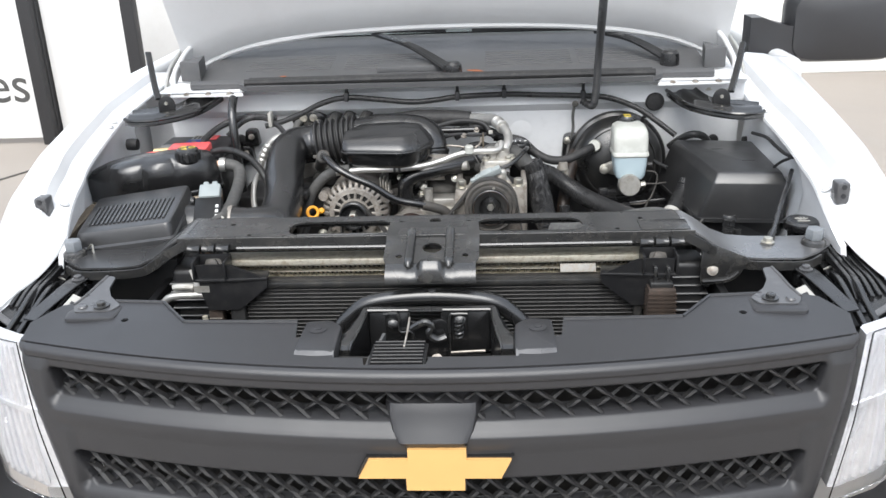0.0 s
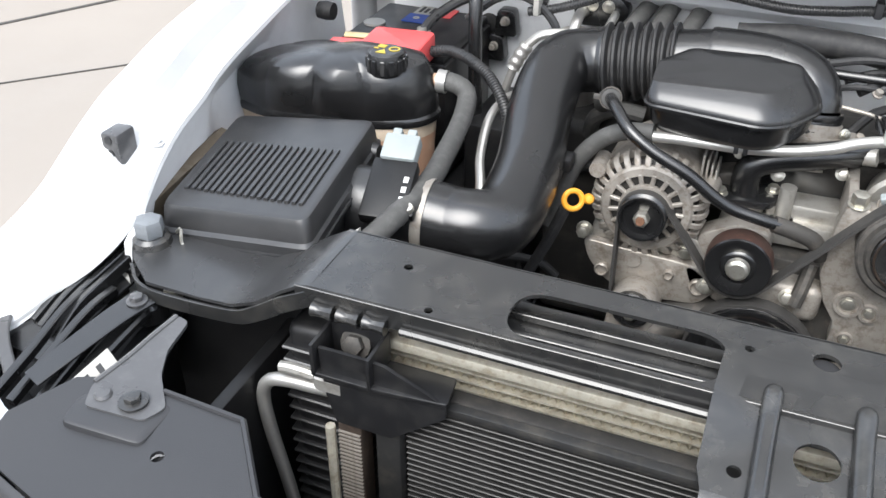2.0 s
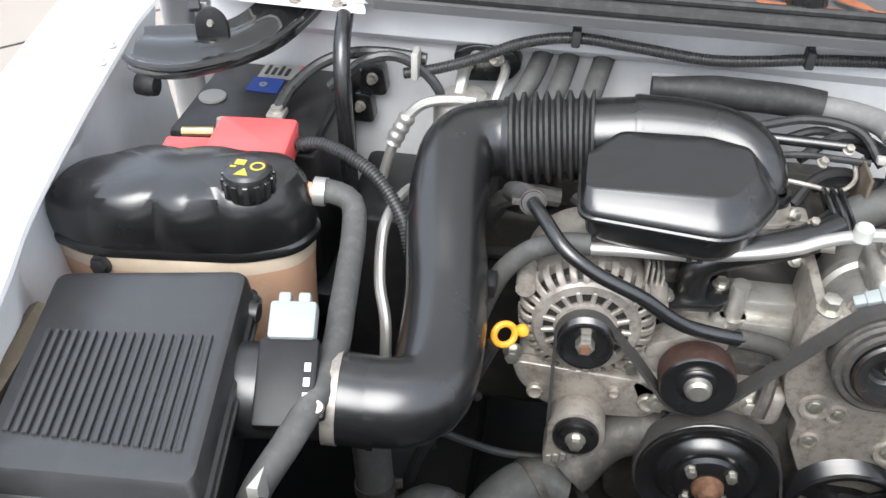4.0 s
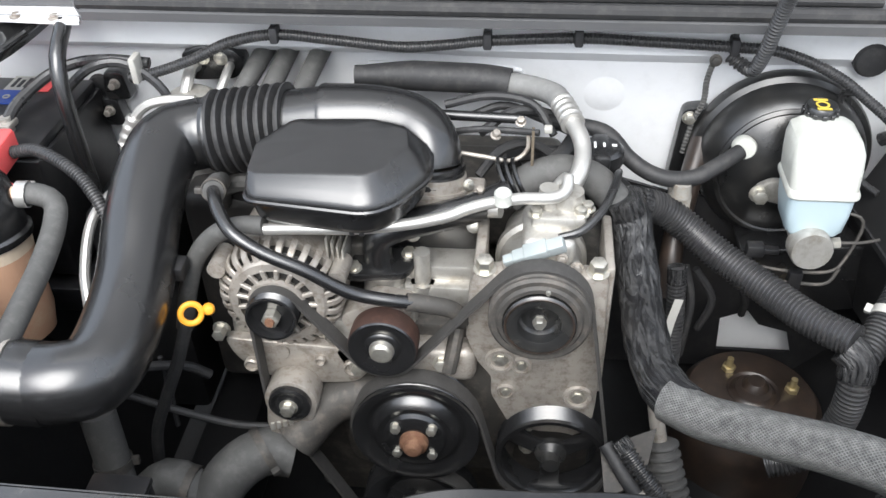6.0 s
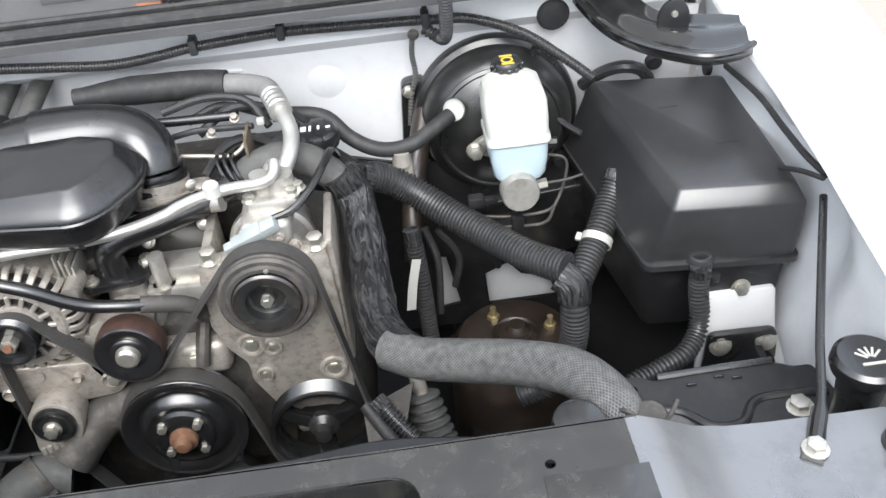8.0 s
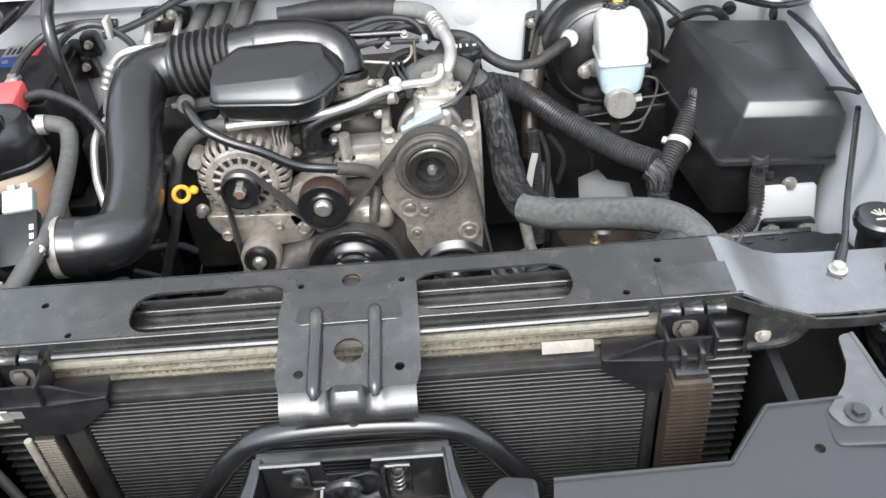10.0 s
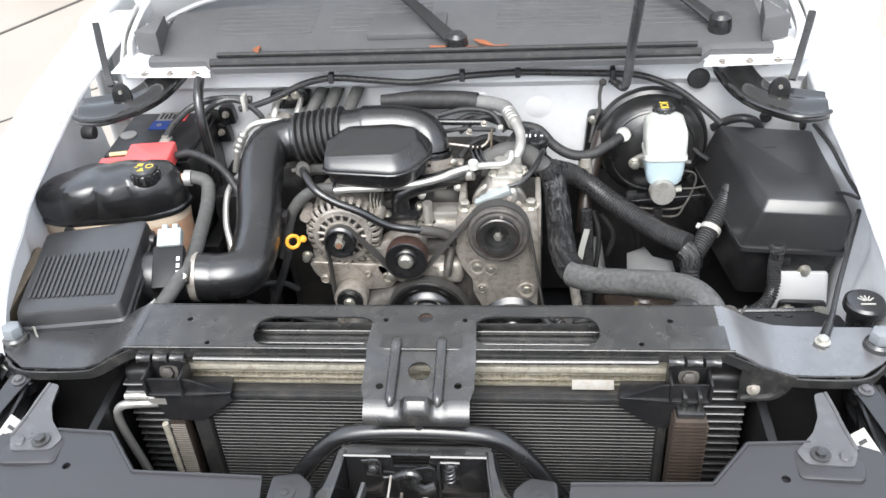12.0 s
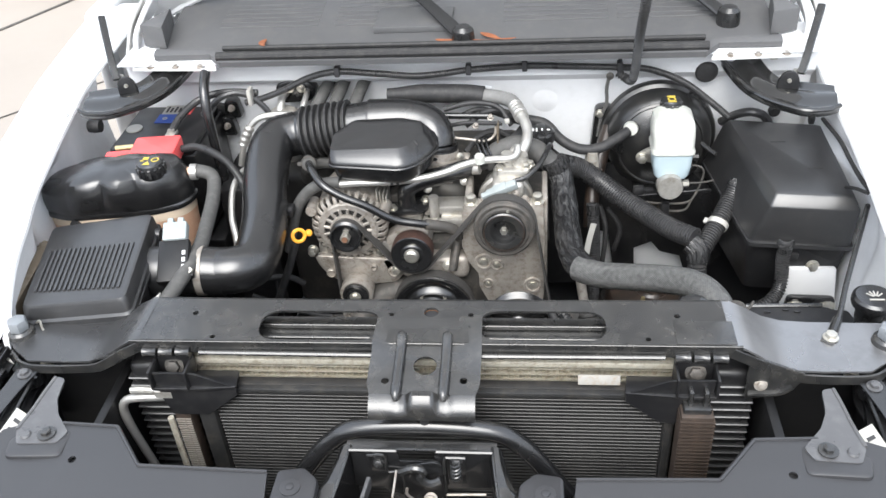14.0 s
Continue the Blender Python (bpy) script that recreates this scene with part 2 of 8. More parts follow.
def glass(name, colour, rough=0.02):
    m = bpy.data.materials.new(name)
    m.use_nodes = True
    b = m.node_tree.nodes["Principled BSDF"]
    b.inputs["Base Color"].default_value = (*colour, 1)
    b.inputs["Roughness"].default_value = rough
    b.inputs["Transmission Weight"].default_value = 1.0
    b.inputs["IOR"].default_value = 1.45
    return m


M["glass"] = glass("tinted_windscreen_glass", (0.86, 0.93, 0.89))
M["lens"] = glass("clear_lamp_lens", (0.97, 0.97, 0.97), 0.04)

# ---------------------------------------------------------------- mesh tools


def empty(name, at=(0, 0, 0)):
    e = new(name)
    e.location = at
    e.empty_display_size = 0.02
    return e


def thing(name, label, category, group="", kind="", at=(0, 0, 0)):
    return tagged(empty(name, at), label, category, group, kind)


def from_lists(verts, faces):
    bm = bmesh.new()
    vs = [bm.verts.new(v) for v in verts]
    for f in faces:
        try:
            bm.faces.new([vs[i] for i in f])
        except ValueError:
            pass
    bmesh.ops.recalc_face_normals(bm, faces=bm.faces)
    return bm


def part(name, bm, mat, parent=None, label="", smooth=True, angle=35):
    """Links a bmesh as one mesh object under a thing or a part (world coordinates are kept)."""
    me = bpy.data.meshes.new(name)
    if smooth:
        for e in bm.edges:
            if len(e.link_faces) == 2:
                e.smooth = e.calc_face_angle(0) < radians(angle)
        for f in bm.faces:
            f.smooth = True
    bm.to_mesh(me)
    bm.free()
    me.materials.append(M[mat] if isinstance(mat, str) else mat)
    ob = new(name, me)
    if parent:
        ob.parent = parent
        base = Vector((0, 0, 0))
        p = parent
        while p:
            base += p.location
            p = p.parent
        me.transform(Matrix.Translation(-base))
    if label:
        tagged(ob, label)
    return ob


def settle(ob, x=0.0, y=0.0, z=0.0):
    """Moves a finished thing with all its parts to its place."""
    ob.location += Vector((x, y, z))
    return ob


def repeat_piece(name, bm, mat, parent, shifts, label=""):
    """Alike pieces of one thing: objects of their own on one shared mesh."""
    first = part(name, bm, mat, parent, label)
    first.location = shifts[0]
    for d in shifts[1:]:
        o = new(name, first.data)
        o.parent = parent
        o.location = d
    return first


def solo(name, bm, mat, label, category, group="", kind="", angle=35):
    return tagged(part(name, bm, mat, None, "", True, angle), label, category, group, kind)


def merge(*bms):
    out = bmesh.new()
    for b in bms:
        me = bpy.data.meshes.new("tmp")
        b.to_mesh(me)
        b.free()
        out.from_mesh(me)
        bpy.data.meshes.remove(me)
    return out


def moved(bm, m):
    bmesh.ops.transform(bm, matrix=m, verts=bm.verts)
    return bm


def box(a, b, bevel=0.003, seg=2):
    """A bevelled box from corner a to corner b."""
    bm = bmesh.new()
    bmesh.ops.create_cube(bm, size=1)
    size = [max(1e-4, abs(b[i] - a[i])) for i in range(3)]
    bmesh.ops.scale(bm, vec=size, verts=bm.verts)
    bmesh.ops.translate(bm, vec=[(a[i] + b[i]) / 2 for i in range(3)], verts=bm.verts)
    if bevel:
        bmesh.ops.bevel(bm, geom=bm.edges[:], offset=min(bevel, min(size) * 0.45), segments=seg, affect="EDGES", profile=0.5)
    return bm


def round_poly(pts, r, n=4):
    """A polygon's corners rounded off; r is one radius or one for each corner."""
    out = []
    k = len(pts)
    for i, p in enumerate(pts):
        p = Vector(p[:2])
        a, c = Vector(pts[i - 1][:2]) - p, Vector(pts[(i + 1) % k][:2]) - p
        rr = r[i] if isinstance(r, (list, tuple)) else r
        d = min(rr, a.length * 0.49, c.length * 0.49)
        s, e = p + a.normalized() * d, p + c.normalized() * d
        if d < 1e-5:
            out.append(p)
            continue
        for j in range(n + 1):
            t = j / n
            out.append((1 - t) ** 2 * s + 2 * t * (1 - t) * p + t * t * e)
    return out


def loft(sections, caps=True, closed=True):
    """Joins sections (lists of points of one length) into one skin."""
    n = len(sections[0])
    verts = [tuple(p) for s in sections for p in s]
    faces = []
    for i in range(len(sections) - 1):
        for j in range(n if closed else n - 1):
            a, b = i * n + j, i * n + (j + 1) % n
            faces.append((a, b, b + n, a + n))
    if caps:
        faces += [tuple(range(n)), tuple(range((len(sections) - 1) * n, len(sections) * n))]
    return from_lists(verts, faces)


def prism(outline, lo, hi, axis="z", bevel=0.003):
    """An outline (u, v) drawn out along an axis, with softened rims. z: (x, y); y: (x, z); x: (y, z)."""
    def put(u, v, w):
        return {"z": (u, v, w), "y": (u, w, v), "x": (w, u, v)}[axis]
    c = sum((Vector(p[:2]) for p in outline), Vector((0, 0))) / len(outline)
    def inset(p, d):
        v = Vector(p[:2]) - c
        return Vector(p[:2]) - v.normalized() * d if v.length > d else Vector(p[:2])
    b = min(bevel, abs(hi - lo) * 0.4)
    s = 1 if hi > lo else -1
    rows = [(lo, b), (lo + s * b * 0.3, b * 0.3), (lo + s * b, 0), (hi - s * b, 0), (hi - s * b * 0.3, b * 0.3), (hi, b)] if b else [(lo, 0), (hi, 0)]
    return loft([[put(*inset(p, d), w) for p in outline] for w, d in rows])


def lathe(profile, seg=40, at=(0, 0, 0), axis="y", lean=0.0, closed_profile=False):
    """A profile of (radius, height) turned about an axis; height runs along +axis from at."""
    verts, faces = [], []
    k = len(profile)
    for i in range(seg):
        a = 2 * math.pi * i / seg
        for r, h in profile:
            verts.append((r * math.cos(a), r * math.sin(a), h))
    for i in range(seg):
        for j in range(k if closed_profile else k - 1):
            a, b = i * k + j, i * k + (j + 1) % k
            c, d = ((i + 1) % seg) * k + (j + 1) % k, ((i + 1) % seg) * k + j
            faces.append((a, b, c, d))
    bm = from_lists(verts, faces)
    bmesh.ops.remove_doubles(bm, verts=bm.verts, dist=1e-6)
    bmesh.ops.recalc_face_normals(bm, faces=bm.faces)
    turn = {"z": Matrix.Identity(4), "y": Matrix.Rotation(radians(90), 4, "X"), "x": Matrix.Rotation(radians(90), 4, "Y")}[axis]
    if axis == "y":
        turn = Matrix.Rotation(radians(lean), 4, "X") @ turn
    return moved(bm, Matrix.Translation(at) @ turn)


def aim(at, way):
    """A pose at a place whose z axis points along way."""
    return Matrix.Translation(at) @ Vector(way).to_track_quat("Z", "Y").to_matrix().to_4x4()


def spline(pts, step=0.01):
    """A smooth curve through points, sampled at even steps."""
    P = [Vector(p) for p in pts]
    P = [2 * P[0] - P[1]] + P + [2 * P[-1] - P[-2]]
    dense = []
    for i in range(1, len(P) - 2):
        a, b, c, d = P[i - 1:i + 3]
        for j in range(24):
            t = j / 24
            dense.append(0.5 * (2 * b + (c - a) * t + (2 * a - 5 * b + 4 * c - d) * t * t + (3 * b - a - 3 * c + d) * t ** 3))
    dense.append(P[-2])
    out, left = [dense[0]], step
    for a, b in zip(dense, dense[1:]):
        seg = (b - a).length
        while seg >= left and seg > 0:
            a = a + (b - a) * (left / seg)
            out.append(a)
            seg = (b - a).length
            left = step
        left -= seg
    if (out[-1] - dense[-1]).length > step * 0.3:
        out.append(dense[-1])
    return out


def tube(pts, r, seg=12, step=0.01, ridges=None, caps=True, hollow=0.0):
    """A round hose along a smooth curve. ridges: (pitch, depth) for corrugated hose. r: one radius, or a function of 0..1."""
    if ridges:
        step = ridges[0] / 4
    line = spline(pts, step)
    n = len(line)
    up = Vector((0.12, 0.33, 0.94))
    secs, prev = [], None
    for i, p in enumerate(line):
        way = (line[min(i + 1, n - 1)] - line[max(i - 1, 0)]).normalized()
        u = (prev if prev else up) - way * way.dot(prev if prev else up)
        u.normalize()
        prev = u
        v = way.cross(u)
        rr = r(i / max(1, n - 1)) if callable(r) else r
        if ridges:
            rr += (0.0, ridges[1], ridges[1], 0.0)[i % 4] - ridges[1] * 0.5
        secs.append([p + u * rr * math.cos(2 * math.pi * k / seg) + v * rr * math.sin(2 * math.pi * k / seg) for k in range(seg)])
    bm = loft(secs, caps)
    bm.verts.index_update()
    uv = bm.loops.layers.uv.new("UVMap")
    for f in bm.faces:
        ks = [lp.vert.index % seg for lp in f.loops]
        wrap = 0 in ks and seg - 1 in ks
        for lp, k in zip(f.loops, ks):
            lp[uv].uv = ((seg if wrap and k == 0 else k) / seg, (lp.vert.index // seg) * step)
    return bm


def bolt(at, way=(0, -1, 0), r=0.008, h=0.007, washer=1.35):
    """A hexagon head on a flange."""
    hexa = [(r * math.cos(math.pi / 3 * i), r * math.sin(math.pi / 3 * i)) for i in range(6)]
    a = prism(hexa, 0.002, h, "z", r * 0.14)
    b = lathe([(0, 0), (r * washer, 0), (r * washer, 0.0016), (r * 0.9, 0.0026), (0, 0.0026)], 14, (0, 0, 0), "z")
    return moved(merge(a, b), aim(at, way))


def clamp(at, way, r, w=0.012):
    """A flat spring band round a hose."""
    band = lathe([(r, -w / 2), (r + 0.0018, -w / 2), (r + 0.0018, w / 2), (r, w / 2)], 24, (0, 0, 0), "z", closed_profile=True)
    ear = box((r, -0.004, -w / 2), (r + 0.010, 0.004, w / 2), 0.001)
    return moved(merge(band, ear), aim(at, way))


def plate_with_holes(outline, holes, z_of, thick):
    """A sheet over (x, y) with holes cut through; z_of gives its height. Filled as a triangulated ring."""
    bm = bmesh.new()
    loops = [outline] + holes
    edges = []
    for lp in loops:
        vs = [bm.verts.new((p[0], p[1], 0)) for p in lp]
        for i in range(len(vs)):
            edges.append(bm.edges.new((vs[i], vs[(i + 1) % len(vs)])))
    bmesh.ops.triangle_fill(bm, use_beauty=True, use_dissolve=False, edges=edges, normal=(0, 0, 1))
    ext = bmesh.ops.extrude_face_region(bm, geom=bm.faces[:])
    low = [g for g in ext["geom"] if isinstance(g, bmesh.types.BMVert)]
    lowset = set(low)
    for v in bm.verts:
        z = z_of(v.co.x, v.co.y)
        v.co.z = z - thick if v in lowset else z
    bmesh.ops.recalc_face_normals(bm, faces=bm.faces)
    return bm


def circle(cx, cy, r, n=16):
    return [(cx + r * math.cos(2 * math.pi * i / n), cy + r * math.sin(2 * math.pi * i / n)) for i in range(n)]


def words(name, text, size, m, mat, parent=None, label="", depth=0.0008, align="CENTER"):
    """Flat lettering at the pose m, turned into a mesh."""
    cu = bpy.data.curves.new(name, "FONT")
    cu.body, cu.size, cu.extrude, cu.align_x, cu.align_y = text, size, depth, align, "CENTER"
    tmp = new(name + "_tmp", cu)
    me = bpy.data.meshes.new_from_object(tmp.evaluated_get(bpy.context.evaluated_depsgraph_get()))
    bpy.data.objects.remove(tmp)
    bm = bmesh.new()
    bm.from_mesh(me)
    bpy.data.meshes.remove(me)
    moved(bm, m)
    return part(name, bm, mat, parent, label, smooth=False)


def lerp(a, b, t):
    return a + (b - a) * t


def interp(x, pts):
    """Straight-line interpolation in a table of (x, value)."""
    if x <= pts[0][0]:
        return pts[0][1]
    for (x0, v0), (x1, v1) in zip(pts, pts[1:]):
        if x <= x1:
            return v0 + (v1 - v0) * (x - x0) / (x1 - x0)
    return pts[-1][1]


def strap(pts, width, thick, up=(0, 0, 1), step=0.012, taper=None):
    """A flat strip of metal or plastic swept along a curve, its broad side facing up."""
    line = spline(pts, step)
    n = len(line)
    secs = []
    for i, p in enumerate(line):
        way = (line[min(i + 1, n - 1)] - line[max(i - 1, 0)]).normalized()
        side = way.cross(Vector(up)).normalized()
        nrm = side.cross(way).normalized()
        w = (taper(i / max(1, n - 1)) if taper else width) / 2
        b = min(thick * 0.3, w * 0.3)
        ring = [(-w, -thick / 2 + b), (-w + b, -thick / 2), (w - b, -thick / 2), (w, -thick / 2 + b), (w, thick / 2 - b), (w - b, thick / 2), (-w + b, thick / 2), (-w, thick / 2 - b)]
        secs.append([p + side * a + nrm * c for a, c in ring])
    return loft(secs)


# ---------------------------------------------------------------- ground and surroundings
tagged(part("ground", from_lists([(-400, -400, 0), (400, -400, 0), (400, 400, 0), (-400, 400, 0)], [(0, 1, 2, 3)]), "concrete"),
       "light beige concrete yard floor with faint stains", "ground", kind="structure")
yard = bpy.data.objects["ground"]
for a, b, w in (((-7.0, -3.21, 0.003), (-2.0, 6.39, 0.003), 0.03), ((-7.0, -1.75, 0.003), (-1.6, 3.90, 0.003), 0.012), ((-7.0, -5.5, 0.003), (-1.2, 0.5, 0.003), 0.012)):
    part("joint", strap([a, b], w, 0.004, (0, 0, 1), 0.5), "iron", yard, "dark joint between the slabs")
# the east wall is unseen, added to reflect light onto the right side
for nm, a, b in (("wall_north", (-7.0, 7.0, 0), (7.0, 7.2, 2.9)), ("wall_west", (-7.2, -7, 0), (-7.0, 7.2, 2.9)), ("bounce_wall_east", (4.6, -7.0, 0), (4.8, 7.0, 2.9)), ("wall_south", (-7.0, -7.2, 0), (7.0, -7.0, 2.9))):
    tagged(part(nm, box(a, b, 0.01), "wall"), "white painted yard wall, evenly lit", "wall", kind="structure")


def display_panel(x0, x1, y, turn):
    t = thing("display_panel", "white printed display panel with black posts beside the truck", "display panel", "display panels by the wall", at=((x0 + x1) / 2, y, 0))
    w = (x1 - x0) / 2
    m = Matrix.Translation(((x0 + x1) / 2, y, 0)) @ Matrix.Rotation(radians(turn), 4, "Z")
    part("sheet", moved(box((-w, -0.015, 0.05), (w, 0.015, 2.3), 0.004), m), "wall", t)
    for sx in (-w - 0.06, w + 0.05):
        if x0 > -3 and sx < 0:
            continue
        part("post", moved(box((sx - 0.048, -0.05, 0), (sx + 0.048, 0.05, 2.4), 0.008), m), "ink", t, "black square post")
    return t, m


panel_a, pa_m = display_panel(-4.74, -3.36, 5.0, 0)
words("printed_letters", "es", 0.40, pa_m @ Matrix.Translation((0.485, -0.018, 0.455)) @ Matrix.Rotation(radians(90), 4, "X"), "greyhose", panel_a, "dark grey printed letters")
display_panel(-3.24, -2.62, 5.08, 0)

# ---------------------------------------------------------------- grille


def g(x):
    """How far forward the nose stands at x."""
    return -0.435 + 0.22 * (x - 0.01) ** 2


def sweep_nose(profile, x0, x1, n=48, push=0.0):
    secs = []
    for i in range(n + 1):
        x = lerp(x0, x1, i / n)
        secs.append([(x, g(x) + dy + push, z) for dy, z in profile])
    return loft(secs)


grille = thing("grille", "dark grey grained plastic grille with two mesh slots", "grille", at=(0, -0.40, 0.70))
RE = [(-0.696, -0.275), (-0.665, -0.215), (-0.640, -0.205), (-0.575, -0.206), (-0.562, -0.201), (-0.482, -0.205), (-0.422, -0.278), (-0.222, -0.283), (-0.216, -0.330), (-0.150, -0.350), (-0.144, -0.392)]
rear = RE + [(-0.096, -0.394), (-0.092, -0.414), (0.006, -0.414), (0.010, -0.394)] + [(0.008 - x, y) for x, y in reversed(RE)]
front = [(lerp(0.700, -0.696, i / 40), g(lerp(0.700, -0.696, i / 40)) + 0.0105) for i in range(41)]
def grille_top_z(x, y):
    return 1.0075 + 0.010 * max(0, min(1, (y - g(x)) / 0.15)) + 0.010 * (abs(x) / 0.7) ** 2 * max(0, min(1, (y - g(x) - 0.012) / 0.03))
holes = [circle(-0.530, -0.268, 0.0065, 10), circle(0.532, -0.265, 0.0065, 10)]
for hx, hy in ((-0.530, -0.268), (0.532, -0.265)):
    part("hole_back", lathe([(0, 0.002), (0.010, 0.002), (0.010, 0.0), (0, 0)], 14, (hx, hy, grille_top_z(hx, hy) - 0.012), "z"), "ink", grille)
part("top_panel", plate_with_holes(rear + front, holes, grille_top_z, 0.004), "grille", grille)
for s in (-1, 1):
    rim = [((x if s < 0 else 0.008 - x), y + 0.002, grille_top_z(x, y) + 0.001) for x, y in [(-0.572, -0.202), (-0.482, -0.205), (-0.422, -0.278), (-0.222, -0.283)]]
    b = merge(*[tube([rim[i], rim[i + 1]], 0.0032, 6, 0.05) for i in range(3)])
    part("edge_lip", b, "grille", grille)
FACE = [(0.60, 0.0), (0.70, -0.008), (0.715, -0.010), (0.728, -0.002), (0.742, 0.008), (0.806, 0.002), (0.812, -0.003), (0.83, -0.005), (0.86, -0.008), (0.880, -0.012), (0.892, -0.012), (0.900, -0.006), (0.914, 0.008), (0.965, 0.006), (0.972, 0.001), (0.984, 0.001), (0.988, -0.003), (0.997, -0.003), (1.003, 0.001), (1.0075, 0.011)]
ENDS = [(0.60, 0.0), (0.72, -0.009), (0.80, -0.011), (0.90, -0.011), (0.965, -0.007), (0.980, -0.001), (0.984, 0.001), (0.988, -0.003), (0.997, -0.003), (1.003, 0.001), (1.0075, 0.011)]
SIDE = [(0.60, 0.640), (0.75, 0.667), (0.842, 0.683), (0.92, 0.696), (0.99, 0.703), (1.008, 0.703)]
SLOTS = [(0.916, 0.966, 0.638, 0.646, 0.008), (0.738, 0.807, 0.604, 0.626, 0.010)]


def slot_distance(x, z):
    """How far a point of the face lies outside the nearest slot (negative inside)."""
    best = 9.0
    for z0, z1, e0, e1, r in SLOTS:
        half = lerp(e0, e1, (z - z0) / (z1 - z0))
        dx, dz = abs(x - 0.002) - half + r, abs(z - (z0 + z1) / 2) - (z1 - z0) / 2 + r
        best = min(best, math.hypot(max(dx, 0), max(dz, 0)) + min(max(dx, dz), 0) - r)
    return best


def soft(a, b, v):
    t = max(0.0, min(1.0, (v - a) / (b - a)))
    return t * t * (3 - 2 * t)


def grille_face():
    """The moulded face: bars, ledges and end pillars in one skin, with two slots sunk through it."""
    zs = sorted({round(v, 4) for v in [0.60 + 0.012 * i for i in range(11)] + [0.728 + 0.0022 * i for i in range(44)] + [0.825 + 0.006 * i for i in range(10)] + [0.885 + 0.0022 * i for i in range(56)]})
    us = sorted({round(v, 4) for v in [i / 90 for i in range(91)] + [0.025 + 0.002 * i for i in range(24)] + [0.975 - 0.002 * i for i in range(24)]})
    verts, inside = [], []
    for z in zs:
        side = interp(z, SIDE)
        for u in us:
            x = 0.002 + lerp(-side, side, u)
            half = 0.644 if z > 0.86 else 0.618
            y = g(x) + lerp(interp(z, FACE), interp(z, ENDS), soft(-0.006, 0.016, abs(x - 0.002) - half))
            y += 0.010 * soft(0.014, 0.0, side - abs(x - 0.002))
            d = slot_distance(x, z)
            verts.append((x, y + 0.034 * soft(0.003, -0.004, d), z))
            inside.append(d < -0.0045)
    n = len(us)
    faces = []
    for j in range(len(zs) - 1):
        for i in range(n - 1):
            q = (j * n + i, j * n + i + 1, (j + 1) * n + i + 1, (j + 1) * n + i)
            if not all(inside[k] for k in q):
                faces.append(q)
    # the outer rims turn back into the nose
    for i in (0, n - 1):
        k = len(verts)
        verts += [(verts[j * n + i][0], verts[j * n + i][1] + 0.03, verts[j * n + i][2]) for j in range(len(zs))]
        faces += [(j * n + i, (j + 1) * n + i, k + j + 1, k + j) for j in range(len(zs) - 1)]
    return from_lists(verts, faces)


part("face", grille_face(), "grille", grille, angle=50)


def mesh_strands(z0, z1, xe, pitch=0.0365, reach=1.7):
    verts, faces = [], []
    h = z1 - z0
    n = int(2 * xe / pitch) + 3
    for i in range(-2, n):
        for d in (1, -1):
            xa = 0.01 - xe + i * pitch
            pts = []
            for k in range(9):
                t = k / 8
                x = xa + (t if d > 0 else 1 - t) * pitch * reach
                if 0.01 - xe <= x <= 0.01 + xe:
                    pts.append((x, z0 + t * h))
            for (xa1, za1), (xb1, zb1) in zip(pts, pts[1:]):
                ya, yb = [g(xq) + 0.021 + 0.003 * d + 0.003 * d * math.cos(3 * math.pi * (zq - z0) / h) for xq, zq in ((xa1, za1), (xb1, zb1))]
                k = len(verts)
                for x, y, z in ((xa1, ya, za1), (xb1, yb, zb1)):
                    for dy, dw in ((-0.005, -0.0060), (-0.005, 0.0060), (0.004, 0.0090), (0.004, -0.0090)):
                        verts.append((x + dw, y + dy, z + dw * 0.4 * d))
                faces += [(k + j, k + (j + 1) % 4, k + 4 + (j + 1) % 4, k + 4 + j) for j in range(4)]
    return from_lists(verts, faces)


for z0, z1, xe, pitch, reach in ((0.912, 0.970, 0.640, 0.047, 1.5), (0.734, 0.811, 0.620, 0.041, 2.0)):
    part("mesh_insert", mesh_strands(z0, z1, xe, pitch, reach), "rubber", grille, "black diamond mesh insert")
    part("backing", sweep_nose([(0.075, z0 - 0.03), (0.08, z0 - 0.03), (0.08, z1 + 0.02), (0.075, z1 + 0.02)], 0.01 - xe, 0.01 + xe, 24), "dark", grille)
pad = []
for z, y, x0, x1 in ((0.946, -0.400, -0.050, 0.080), (0.944, -0.424, -0.050, 0.080), (0.930, -0.432, -0.050, 0.080), (0.924, -0.434, -0.049, 0.079), (0.906, -0.446, -0.044, 0.074), (0.890, -0.456, -0.036, 0.066), (0.882, -0.452, -0.030, 0.060), (0.878, -0.430, -0.026, 0.056)):
    pad.append([(x0 - 0.012, y + 0.022, z - 0.006), (x0 - 0.003, y + 0.004, z - 0.001), (x0 + 0.006, y, z), (x1 - 0.006, y, z), (x1 + 0.003, y + 0.004, z - 0.001), (x1 + 0.012, y + 0.022, z - 0.006), (x1 + 0.012, -0.38, z - 0.006), (x0 - 0.012, -0.38, z - 0.006)])
part("badge_pad", loft(pad), "grille", grille)
bow = [(-0.107, 0.825), (-0.030, 0.825), (-0.030, 0.802), (0.064, 0.802), (0.064, 0.825), (0.122, 0.825), (0.138, 0.860), (0.067, 0.860), (0.067, 0.879), (-0.026, 0.879), (-0.026, 0.860), (-0.089, 0.860)]
part("emblem", prism(bow, -0.456, -0.436, "y", 0.0), "gold", grille, "plain gold badge")
